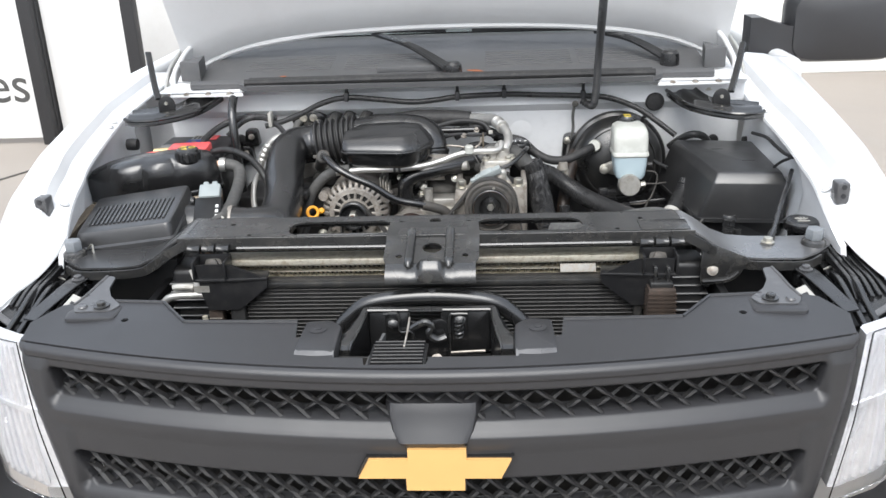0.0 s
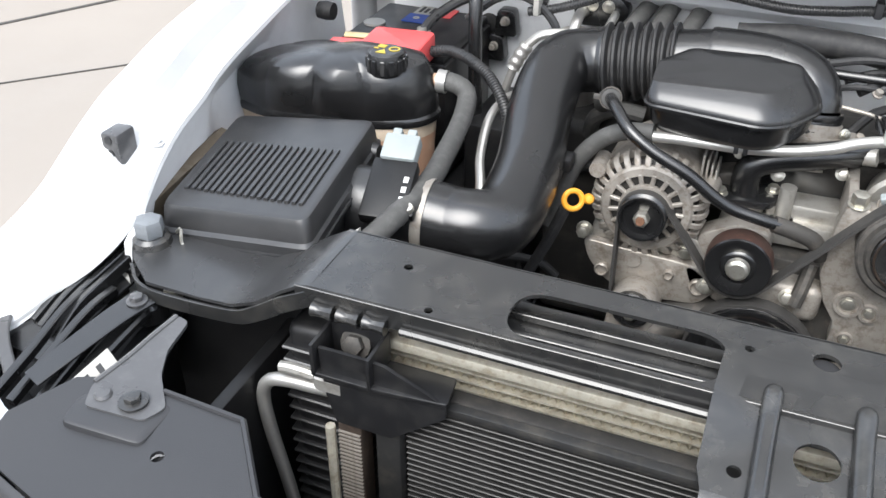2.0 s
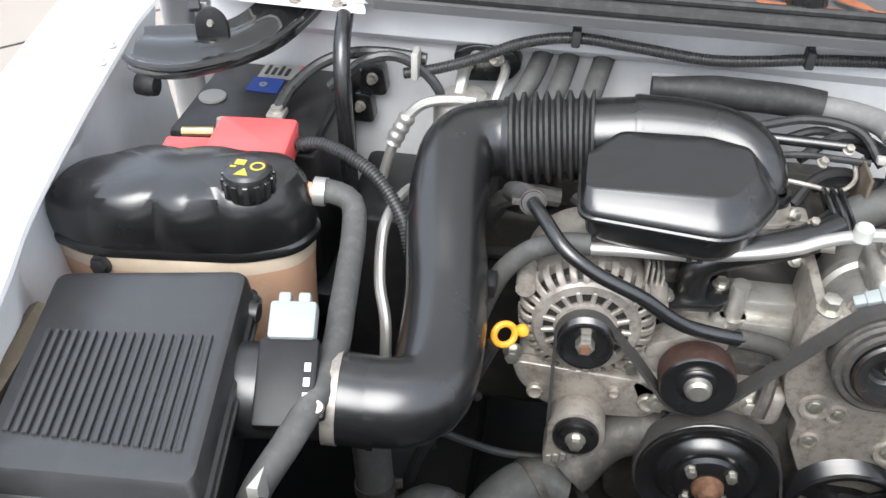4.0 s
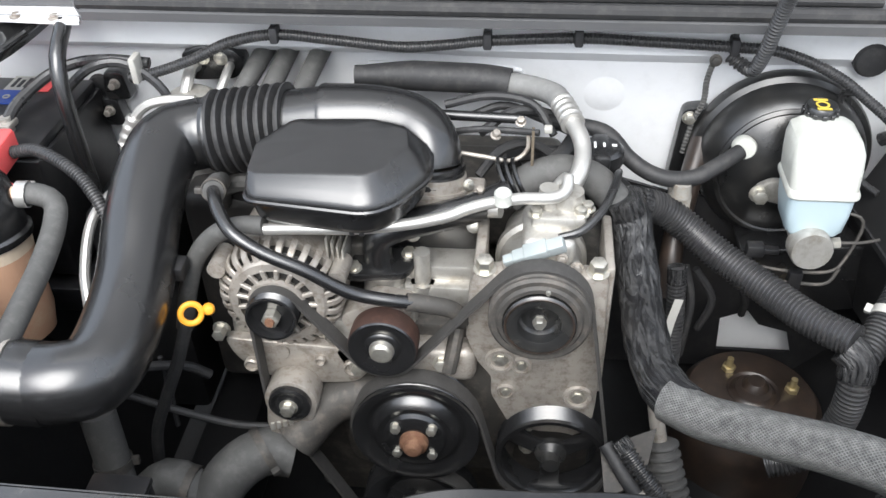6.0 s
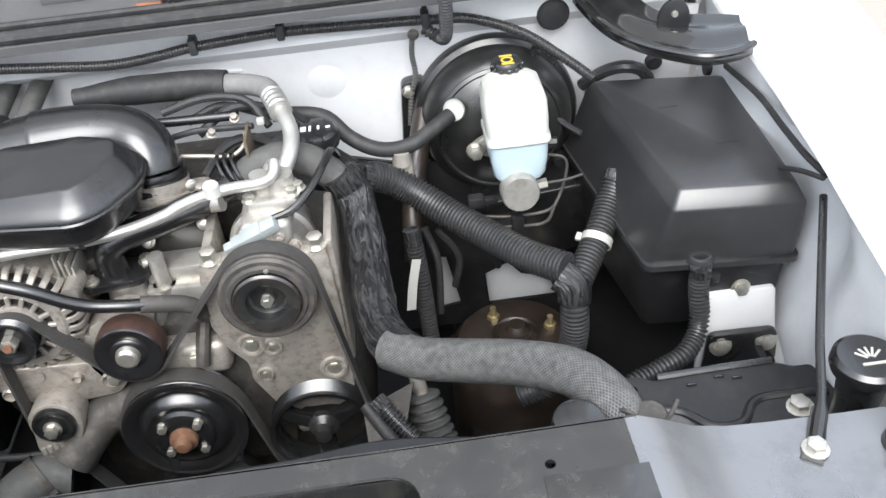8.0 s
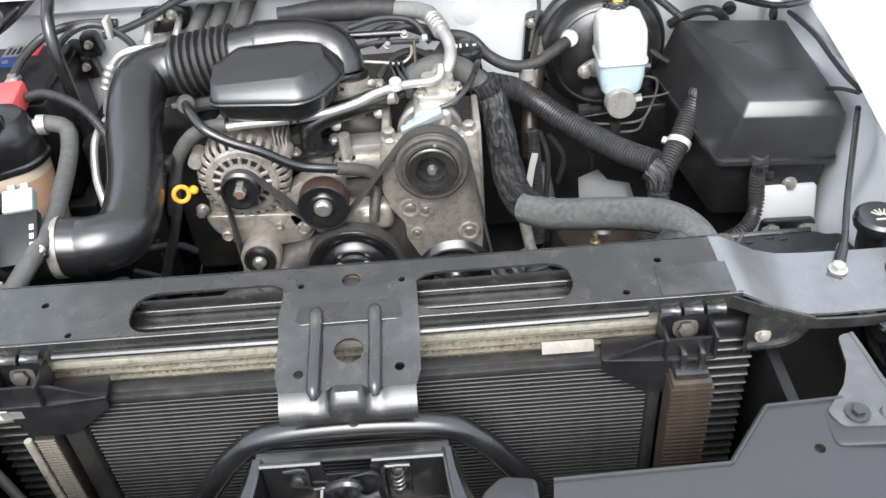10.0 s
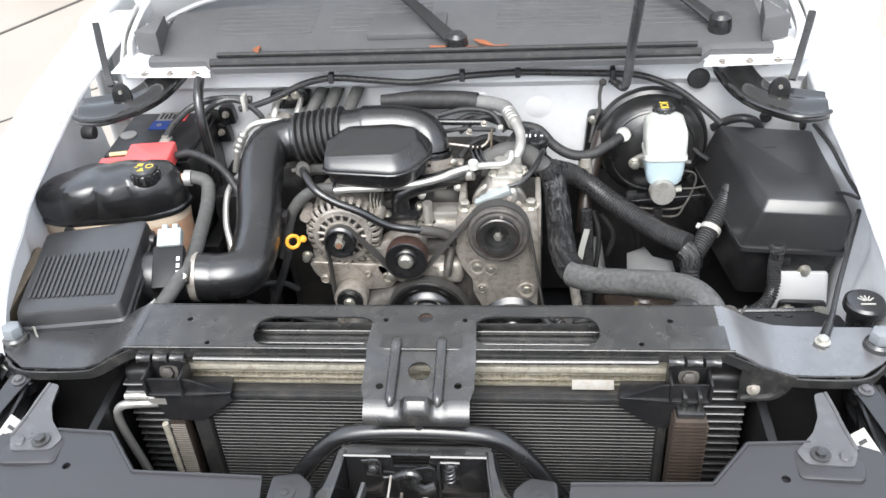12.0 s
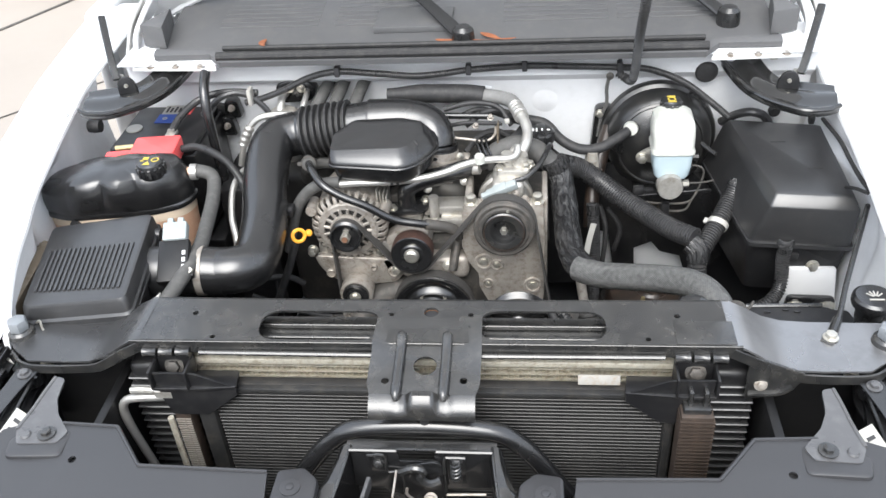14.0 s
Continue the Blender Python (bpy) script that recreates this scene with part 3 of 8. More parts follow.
part("emblem_rim", prism([(0.017 + (x - 0.017) * 1.04, 0.8405 + (z - 0.8405) * 1.10) for x, z in bow], -0.450, -0.434, "y", 0.0), "satin", grille, "black badge rim")
settle(grille, y=0.035)

# ---------------------------------------------------------------- bumper, headlamps, fenders
bump = []
for i in range(41):
    x = lerp(-1.0, 1.0, i / 40)
    y = g(x) - 0.07 + max(0, abs(x) - 0.75) ** 2 * 3.2
    bump.append([(x, y + 0.11, 0.655), (x, y + 0.02, 0.66), (x, y, 0.64), (x, y - 0.005, 0.55), (x, y + 0.015, 0.43), (x, y + 0.11, 0.42)])
settle(solo("bumper", loft(bump), "grille", "dark grey plastic front bumper below the grille", "bumper"), y=0.03)


def headlamp(s):
    t = thing("headlamp", "clear headlamp with bright reflector beside the grille", "headlamp", "front headlamps", at=(s * 0.77, -0.27, 0.85))
    def ring(z, d):
        top = (z - 0.70) / 0.30
        xi, xo = 0.675 + 0.05 * top, 0.86
        out = []
        for k in range(9):
            x = lerp(xi, xo, k / 8)
            y = -0.330 + max(0, x - 0.70) * 0.55 + max(0, x - 0.78) ** 2 * 9 + 0.03 * top * top + d
            out.append((0.01 + s * x if k == 0 else s * x, y, z))
        return out
    def skin(d0, d1, z0, z1):
        return loft([ring(z0 + (z1 - z0) * i / 6, d0) + list(reversed(ring(z0 + (z1 - z0) * i / 6, d1))) for i in range(7)])
    lens = part("lens", skin(0.0, 0.004, 0.70, 0.995), "lens", t, "clear curved lens")
    lens.visible_shadow = False
    part("reflector", skin(0.022, 0.05, 0.71, 0.985), "reflector", t, "bright silvery reflector")
    for k in range(9):
        q = 1 + 0.8 * k
        col = [[lerp(a, b, q - int(q)) for a, b in zip(ring(z, 0.020)[int(q)], ring(z, 0.020)[min(8, int(q) + 1)])] for z in (0.72, 0.80, 0.88, 0.975)]
        part("flute", tube(col, 0.0045, 6, 0.04), "reflector", t)
    part("step", strap([ring(0.865, 0.018)[k] for k in range(0, 9, 2)], 0.006, 0.012, (0, 0, 1), 0.03), "reflector", t)
    # dark bowl of a housing behind the lens, with long stiffening ribs
    secs = []
    for k in range(8):
        u = k / 7
        y = lerp(-0.235, -0.02, u)
        x0, x1 = lerp(0.655, 0.700, u), lerp(0.872, 0.852, u)
        z = 0.935 + 0.012 * math.sin(u * 3)
        secs.append([(s * x0, y, z - 0.10), (s * x0, y, z + 0.030), (s * (x0 + 0.010), y, z + 0.034), (s * (x0 + 0.016), y, z), (s * (x1 - 0.02), y, z - 0.01), (s * (x1 - 0.006), y, z + 0.035), (s * x1, y, z + 0.030), (s * x1, y, z - 0.12)])
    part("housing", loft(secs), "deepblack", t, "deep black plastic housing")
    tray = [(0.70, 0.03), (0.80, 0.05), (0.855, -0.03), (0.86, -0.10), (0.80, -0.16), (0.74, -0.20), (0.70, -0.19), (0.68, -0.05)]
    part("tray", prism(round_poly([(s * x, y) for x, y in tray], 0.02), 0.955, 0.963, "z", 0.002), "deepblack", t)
    part("tray_rim", strap([(s * 0.775, 0.048, 1.006), (s * 0.815, 0.045, 0.998), (s * 0.848, -0.01, 0.994), (s * 0.860, -0.075, 0.990), (s * 0.836, -0.135, 0.986), (s * 0.775, -0.188, 0.980)], 0.014, 0.006, (0, 0, 1), 0.012), "lampgrey", t, "grey plastic rim")
    outer = spline([(0.808, 0.050, 1.016), (0.836, -0.02, 1.0), (0.858, -0.08, 0.985), (0.864, -0.14, 0.970)], 0.02)
    inner = spline([(0.735, 0.028, 1.014), (0.745, -0.03, 0.998), (0.757, -0.09, 0.983), (0.770, -0.15, 0.968)], 0.02)
    rows = []
    for k in range(10):
        a, b = outer[min(len(outer) - 1, k * len(outer) // 9)], inner[min(len(inner) - 1, k * len(inner) // 9)]
        rows.append([(s * a.x, a.y, a.z), (s * b.x, b.y, b.z), (s * b.x, b.y, b.z - 0.004), (s * a.x, a.y, a.z - 0.004)])
    part("cover_plate", loft(rows), "satin", t, "black ribbed cover plate")
    for k in range(5):
        dx, dy = 0.012 * k, 0.006 * k
        part("rib", strap([(s * (0.800 - dx), 0.045 - dy, 1.024), (s * (0.812 - dx), -0.02 - dy, 1.008), (s * (0.824 - 1.1 * dx), -0.06 - dy, 0.996), (s * (0.834 - 1.3 * dx), -0.10 - dy, 0.978)], 0.0088, 0.014, (s * 0.15, 0, 1)), "satin", t)
    for x0, x1, w in ((0.694, 0.700, 0.020), (0.722, 0.722, 0.012), (0.752, 0.752, 0.010), (0.780, 0.776, 0.010)):
        part("arm", strap([(s * x0, -0.045, 1.000), (s * x0, -0.09, 1.000), (s * x1, -0.16, 0.985), (s * x1, -0.215, 0.972)], w, 0.012), "satin", t)
    part("arm_end", lathe([(0.006, 0.004), (0.018, 0.004), (0.022, 0.0), (0.022, -0.02), (0.006, -0.02)], 24, (s * 0.700, -0.052, 1.004), "z"), "satin", t)
    part("parting_tag", prism([(s * 0.772, -0.012), (s * 0.790, 0.018), (s * 0.742, -0.028)], 1.0, 1.002, "z", 0), "label", t, "white plastic tag")
    sm = Matrix.Translation((s * 0.664, -0.178, 0.995)) @ Matrix.Rotation(radians(s * 32), 4, "Z") @ Matrix.Rotation(radians(28), 4, "X") @ Matrix.Rotation(radians(s * -12), 4, "Y")
    part("sticker", moved(box((-0.015, -0.032, 0.016), (0.015, 0.032, 0.0175), 0.0004), sm), "label", t, "white paper sticker with print")
    for k in range(3):
        part("print_bar", moved(box((-0.006, -0.020 + k * 0.016, 0.017), (0.007 - 0.003 * (k % 2), -0.014 + k * 0.016, 0.0182), 0), sm), "ink", t)
    part("adjuster", bolt((s * 0.668, -0.045, 1.015), (0, 0, 1), 0.009, 0.012), "bolt", t)
    return t


EDGE_L = [(-0.30, 0.890), (-0.15, 0.865), (-0.05, 0.812), (0.0, 0.782), (0.05, 0.788), (0.147, 0.806), (0.236, 0.824), (0.30, 0.844), (0.40, 0.864), (0.54, 0.890), (0.76, 0.925), (1.15, 0.935)]
EDGE_R = [(-0.30, 0.895), (-0.15, 0.878), (-0.05, 0.845), (0.0, 0.818), (0.05, 0.802), (0.10, 0.798), (0.26, 0.806), (0.34, 0.812), (0.52, 0.822), (0.69, 0.826), (1.15, 0.855)]
EDGE_Z = [(-0.30, 0.960), (-0.15, 0.985), (-0.05, 1.025), (0.0, 1.070), (0.05, 1.115), (0.10, 1.143), (0.16, 1.162), (0.36, 1.178), (0.66, 1.190), (1.15, 1.215)]
OUT_X = [(-0.30, 0.925), (-0.15, 0.925), (-0.05, 0.928), (0.0, 0.938), (0.11, 0.962), (0.25, 0.990), (0.40, 1.015), (0.67, 1.055), (1.0, 1.085), (1.15, 1.09)]


CROWN_Z = [(-0.30, 0.985), (-0.20, 1.020), (-0.10, 1.062), (0.0, 1.103), (0.10, 1.136), (0.16, 1.155), (0.36, 1.175), (0.66, 1.188), (1.15, 1.213)]


def even(y, pts):
    """A table read with its corners rounded off."""
    return sum(interp(y + d, pts) for d in (-0.03, -0.015, 0.0, 0.015, 0.03)) / 5


def fender(s):
    t = thing("fender", "white painted front fender with bolted inner flange", "fender", "front fenders", at=(s * 0.9, 0.4, 0.7))
    secs, flange, apron = [], [], []
    EDGE_X = EDGE_L if s < 0 else EDGE_R
    for i in range(117):
        y = lerp(-0.30, 1.15, i / 116)
        x, z, zc = even(y, EDGE_X), even(y, EDGE_Z), even(y, CROWN_Z)
        deep = even(y, [(0.27, 0.0), (0.31, 0.03), (0.54, 0.03), (0.58, 0.0)]) if s < 0 else even(y, [(0.27, 0.0), (0.31, 0.035), (0.50, 0.035), (0.56, 0.0)])
        k = (even(y, OUT_X) - x) / 0.20
        secs.append([(s * (x - 0.004), y, z - 0.030), (s * (x + 0.012 * min(1, k * 2)), y, z - 0.004), (s * (x + 0.03 * min(1, k * 1.6)), y, z + 0.003), (s * (x + 0.07 * k), y, lerp(z, zc, 0.7) - 0.001), (s * (x + 0.105 * k), y, zc - 0.012), (s * (x + 0.135 * k), y, zc - 0.038),
                     (s * (x + 0.160 * k), y, zc - 0.080), (s * (x + 0.182 * k), y, zc - 0.17), (s * (x + 0.20 * k), y, zc - 0.42)])
        fw = interp(y, [(-0.06, 0.08), (0.05, 1.0)])
        flange.append([(s * (x - 0.038 * fw), y, z - 0.024 - 0.019 * fw), (s * (x - 0.036 * fw), y, z - 0.020 - 0.018 * fw), (s * (x + 0.0), y, z - 0.024), (s * (x + 0.002), y, z - 0.031)])
        if 0.0 < y < 0.83:
            apron.append([(s * (x - 0.038), y, z - 0.044), (s * (x - 0.028 + deep), y, z - 0.10), (s * (x - 0.040 + deep), y, z - 0.22), (s * (x - 0.055 + deep), y, 0.60), (s * (x - 0.045 + deep), y, 0.60), (s * (x - 0.018 + deep), y, z - 0.10), (s * (x - 0.028), y, z - 0.040)])
    part("skin", loft(secs, closed=False, caps=False), "white", t)
    part("flange", loft(flange), "white", t)
    part("apron", loft(apron), "whitebay", t, "pale grey painted inner apron")
    for y in (0.12, 0.631, 0.678):
        x, z = even(y, EDGE_X), even(y, EDGE_Z)
        part("flange_bolt", bolt((s * (x - 0.022), y, z - 0.030), (-s * 0.4, 0, 1), 0.0075, 0.005), "white", t)
    sx = -0.806 if s < 0 else 0.793
    stop = part("rubber_stop", box((sx - 0.013, 0.072, 1.102), (sx + 0.013, 0.106, 1.146), 0.005), "lampgrey", t, "grey rubber stop")
    for z in (1.120, 1.138):
        part("hole", lathe([(0, 0.0015), (0.005, 0.0015), (0.0055, -0.002), (0, -0.002)], 12, (sx, 0.072, z), "y"), "ink", stop)
    part("wheelhouse", lathe([(0.36, 0.0), (0.40, 0.02), (0.415, 0.06), (0.42, 0.20), (0.40, 0.22)], 64, (0.795 if s > 0 else -0.97, 0.50, 0.42), "x"), "whitebay" if s < 0 else "white", t, "rounded wheelhouse panel")
    return t


for s in (-1, 1):
    settle(headlamp(s), y=0.020)
    fender(s)

# ---------------------------------------------------------------- radiator support
support = thing("radiator_support", "black painted steel radiator support with long slots and raised ribs", "radiator support", at=(0, -0.02, 1.08))
XC = 0.003
def slot(x0, x1, y0, y1):
    return round_poly([(x0, y0), (x1, y0), (x1, y1), (x0, y1)], 0.034, 8)
outl = [(-0.470, -0.066), (-0.25, -0.066), (0.0, -0.066), (0.25, -0.066), (0.470, -0.066), (0.470, 0.040), (0.25, 0.037), (0.0, 0.037), (-0.25, 0.037), (-0.470, 0.040)]
hl = [slot(-0.276, -0.078, -0.063, 0.008), slot(0.083, 0.283, -0.060, 0.010), circle(-0.0615, 0.0, 0.0045, 10), circle(0.068, 0.0, 0.0045, 10), circle(0.003, 0.006, 0.012, 18),
      circle(-0.393, 0.0, 0.005, 10), circle(0.395, 0.0, 0.005, 10), circle(-0.347, -0.058, 0.0045, 10), circle(0.345, -0.055, 0.0045, 10)]
top = plate_with_holes(outl, hl, lambda x, y: 1.100, 0.004)
wings = []
for s in (-1, 1):
    secs = []
    for x, z, yf, yb in ((0.469, 1.100, -0.066, 0.040), (0.48, 1.099, -0.067, 0.041), (0.505, 1.083, -0.065, 0.046), (0.54, 1.056, -0.060, 0.055), (0.575, 1.040, -0.056, 0.062), (0.62, 1.035, -0.053, 0.064), (0.69, 1.034, -0.050, 0.064), (0.730, 1.034, -0.020, 0.064), (0.765, 1.034, 0.02, 0.060)):
        secs.append([(s * x, yf, z - 0.004), (s * x, yf, z), (s * x, lerp(yf, yb, 0.3), z + 0.0008), (s * x, lerp(yf, yb, 0.7), z + 0.0008), (s * x, yb, z), (s * x, yb, z - 0.004)])
    wings.append(loft(secs))
part("top_panel", top, "steel_black", support)
# the right wing's brighter reflection is put into its colour
for w, paint in zip(wings, ("wing_shaded", "wing_lit")):
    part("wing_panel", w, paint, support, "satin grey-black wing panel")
part("front_lip", strap([(-0.485, -0.067, 1.087), (0, -0.067, 1.087), (0.485, -0.067, 1.087)], 0.004, 0.024, (0, 0, 1), 0.1), "steel_black", support)
part("front_rail", tube([(-0.37, -0.072, 1.078), (0, -0.074, 1.078), (0.37, -0.072, 1.078)], 0.0045, 8, 0.06), "steel_black", support, "rolled front edge with a bright worn line")
for s in (-1, 1):
    part("wing_lip", strap([(s * a, b, c - 0.006) for a, b, c in ((0.470, -0.068, 1.092), (0.505, -0.067, 1.073), (0.54, -0.062, 1.048), (0.58, -0.058, 1.031), (0.69, -0.052, 1.025), (0.735, -0.02, 1.025))], 0.004, 0.018), "steel_black", support)
    for k in range(3):
        part("edge_clip", tube([(s * (0.385 + 0.028 * k), -0.072, 1.078), (s * (0.408 + 0.028 * k), -0.072, 1.078)], lambda u: 0.0085 - 0.002 * math.sin(u * math.pi), 10, 0.006), "steel_black", support)
    if s > 0:
        gus = round_poly([(s * 0.500, 1.078), (s * 0.545, 1.058), (s * 0.590, 1.040), (s * 0.572, 1.004), (s * 0.555, 0.992), (s * 0.500, 0.986)], 0.008, 2)
        part("gusset", prism(gus, -0.066, -0.061, "y", 0.001), "steel_black", support)
        part("gusset_bolt", bolt((s * 0.522, -0.066, 1.018), (0, -1, 0.3), 0.0062, 0.006, 1.7), "cast2", support)
        part("gusset_rib", tube([(s * 0.505, -0.067, 0.996), (s * 0.550, -0.067, 1.000), (s * 0.572, -0.067, 1.016)], 0.003, 6, 0.01), "steel_black", support)
    part("rear_flange", strap([(s * 0.48, 0.040, 1.09), (s * 0.2, 0.037, 1.09), (s * 0.0, 0.037, 1.09)], 0.004, 0.02, (0, 0, 1), 0.1), "steel_black", support)
    part("stop_seat", lathe([(0, 0), (0.024, 0), (0.022, 0.008), (0.017, 0.012), (0.0, 0.012)], 20, (s * 0.732, 0.017, 1.034), "z"), "steel_black", support)
    bb = merge(moved(prism([(0.0175 * math.cos(math.pi / 3 * i), 0.0175 * math.sin(math.pi / 3 * i)) for i in range(6)], 0.010, 0.034, "z", 0.005), Matrix.Translation((s * 0.732, 0.017, 1.034))))
    part("hood_bumper", bb, "hoodstop", support, "grey hexagonal hood stop")
for s in (1,):
    part("seam_plate", box((s * 0.432 - 0.045, -0.066, 1.1000), (s * 0.432 + 0.045, -0.012, 1.1014), 0.0005), "steel_black", support)
# hollow channel seen through the slots
# added black disc gives the centre hole its dark depth
part("centre_hole", lathe([(0, 0.002), (0.0135, 0.002), (0.0135, 0.0), (0, 0)], 20, (0.003, 0.006, 1.090), "z"), "ink", support)
part("inner_channel", merge(box((-0.48, -0.055, 1.064), (0.48, 0.030, 1.068), 0.0), strap([(-0.47, -0.030, 1.074), (0.47, -0.030, 1.074)], 0.006, 0.008, (0, 0, 1), 0.3), strap([(-0.47, 0.000, 1.074), (0.47, 0.000, 1.074)], 0.005, 0.008, (0, 0, 1), 0.3)), "steel_black", support)

# hood latch bracket
LZ = [(-0.193, 1.056), (-0.184, 1.066), (-0.174, 1.075), (-0.160, 1.0795), (-0.14, 1.083), (-0.080, 1.091), (-0.066, 1.1035), (0.02, 1.1045)]
bx0, bx1 = -0.084, 0.089
ot = [(bx0 + 0.006, -0.160), (bx1 - 0.006, -0.160), (bx1, -0.140), (bx1, -0.08), (bx1, -0.066), (bx1 - 0.002, -0.012), (bx0 + 0.002, -0.012), (bx0, -0.066), (bx0, -0.08), (bx0, -0.140)]
br = plate_with_holes(ot, [circle(XC, -0.106, 0.018, 24), circle(-0.056, -0.136, 0.006, 12), circle(0.064, -0.134, 0.006, 12)], lambda x, y: interp(y, LZ), 0.003)
face = []
for i in range(61):
    x = lerp(bx0 + 0.006, bx1 - 0.006, i / 60)
    notch = 0.015 * math.exp(-((x - XC) / 0.021) ** 8)
    dip = 0.002 * (math.exp(-((x + 0.034) / 0.008) ** 2) + math.exp(-((x - 0.040) / 0.008) ** 2))
    face.append([(x, -0.160, 1.0795 + notch * 0.5 - dip), (x, -0.172, 1.074 + notch - dip), (x, -0.181, 1.066 + notch - dip), (x, -0.185, 1.057 + notch), (x, -0.185, 1.050), (x, -0.178, 1.050), (x, -0.174, 1.064), (x, -0.160, 1.0735)])
latch_br = part("latch_bracket", merge(br, loft(face)), "steel_black", support, "black stamped centre bracket with two raised ribs")
for x in (-0.037, 0.035):
    part("raised_rib", tube([(x, -0.045, 1.101), (x, -0.060, 1.104), (x, -0.085, 1.0945), (x, -0.156, 1.083), (x, -0.170, 1.076)], lambda u: 0.0085 * min(1, 7 * u + 0.4, 7 * (1 - u) + 0.4), 12, 0.005), "steel_black", latch_br)
settle(support, y=0.013, z=0.004)

# ---------------------------------------------------------------- radiator, condenser, coolers
rad = thing("radiator", "aluminium radiator with black ribbed end tanks", "radiator", at=(0, -0.03, 0.62))
part("core_backing", box((-0.42, -0.030, 0.60), (0.43, -0.005, 1.046), 0.002), "dark", rad)
part("top_header", box((-0.42, -0.064, 1.046), (0.43, -0.004, 1.058), 0.002), "fins", rad, "pale aluminium top channel")
for k in range(9):
    z = 1.038 - 0.0125 * k
    part("core_tube", box((-0.42, -0.046, z - 0.0013), (0.43, -0.02, z + 0.0013), 0.0), "fins", rad)
def fin_strip(z0, z1, x0, x1, y, pitch, depth=0.018):
    verts, faces = [], []
    n = int((x1 - x0) / pitch)
    for i in range(n + 1):
        x = x0 + i * pitch
        z = z0 if i % 2 else z1
        k = len(verts)
        verts += [(x, y, z), (x, y + depth, z)]
        if i:
            faces.append((k - 2, k, k + 1, k - 1))
    return from_lists(verts, faces)
for k in range(8):
    z = 1.038 - 0.0125 * k
    part("fin_strip", fin_strip(z - 0.0112, z - 0.0013, -0.42, 0.43, -0.043, 0.0046), "fins", rad, smooth=False)
for s in (-1, 1):
    xa, xb = s * 0.425, s * 0.515
    part("end_tank", box((min(xa, xb), -0.062, 0.60), (max(xa, xb), 0.012, 1.040), 0.012, 3), "black", rad, "black ribbed end tank")
    for k in range(24):
        z = 1.010 - 0.0172 * k
        part("tank_rib", box((min(xa, xb) - 0.004, -0.067, z - 0.0024), (max(xa, xb) + 0.006, 0.016, z + 0.0024), 0.0016, 1), "airbox", rad)

settle(rad, y=0.025, z=-0.008)
cond = thing("condenser", "black finned condenser in front of the radiator", "condenser", at=(0, -0.10, 0.64))
part("core", box((-0.36, -0.098, 0.62), (0.375, -0.080, 1.028), 0.002), "dark", cond)
part("top_bar", box((-0.365, -0.108, 1.014), (0.38, -0.082, 1.026), 0.003), "cond", cond)
slat = box((-0.36, -0.1045, -0.0013), (0.375, -0.096, 0.0013), 0.0008, 1)
slat_me = None
for k in range(50):
    z = 1.0085 - 0.0079 * k
    if slat_me is None:
        first = part("slat", moved(slat, Matrix.Translation((0, 0, z))), "cond_edge", cond)
        slat_me = first.data
        z_first = z
    else:
        o = new("slat", slat_me)
        o.parent = cond
        o.location = (0, 0, z - z_first)
for s, x0, x1 in ((-1, -0.392, -0.362), (1, 0.375, 0.392)):
    part("side_tank", box((x0, -0.112, 0.62), (x1, -0.082, 1.03), 0.006), "cond", cond)
part("parts_label", moved(box((-0.033, -0.001, -0.008), (0.033, 0.001, 0.008), 0.0003), Matrix.Translation((0.272, -0.0895, 1.0405)) @ Matrix.Rotation(radians(-35), 4, "X")), "worn_label", cond, "small worn white label")
settle(cond, y=0.030, z=-0.007)

# steering fluid cooler strip on the left and oil cooler on the right
strip = thing("side_cooler", "narrow grey-brown finned cooler strip with a bright pipe", "cooler", at=(-0.40, -0.11, 0.64))
part("frame", box((-0.424, -0.118, 0.62), (-0.396, -0.092, 0.975), 0.003), "coolerfin", strip)
part("edge_pipe", tube([(-0.430, -0.122, 0.968), (-0.430, -0.122, 0.62)], 0.0055, 8, 0.1), "fins", strip, "bright pipe")
repeat_piece("fin", box((-0.4225, -0.1205, 0.625), (-0.3975, -0.117, 0.6265), 0), "cast2", strip, [(0, 0, 0.0055 * k) for k in range(62)])
settle(strip, x=-0.012, y=0.040, z=-0.015)
ac = thing("refrigerant_pipe", "bare aluminium refrigerant pipe with a hex union", "pipe", at=(-0.48, -0.12, 0.9))
part("pipe", tube([(-0.395, -0.118, 1.014), (-0.43, -0.120, 1.013), (-0.470, -0.122, 1.012), (-0.492, -0.122, 1.004), (-0.502, -0.122, 0.980), (-0.498, -0.122, 0.93), (-0.484, -0.122, 0.85), (-0.465, -0.122, 0.72)], 0.0075, 12, 0.008), "alloy", ac)
part("union", merge(lathe([(0, 0), (0.011, 0), (0.013, 0.004), (0.013, 0.03), (0.010, 0.034), (0, 0.034)], 6, (-0.432, -0.122, 1.030), "x"), tube([(-0.435, -0.122, 1.030), (-0.46, -0.122, 1.031), (-0.475, -0.122, 1.029)], 0.0065, 10, 0.006)), "cast", ac, "hexagonal union nut")
part("riser", strap([(-0.428, -0.118, 1.02), (-0.436, -0.112, 1.045), (-0.442, -0.108, 1.06)], 0.007, 0.003, (0, -1, 0.3)), "label", ac, "white plastic clip")

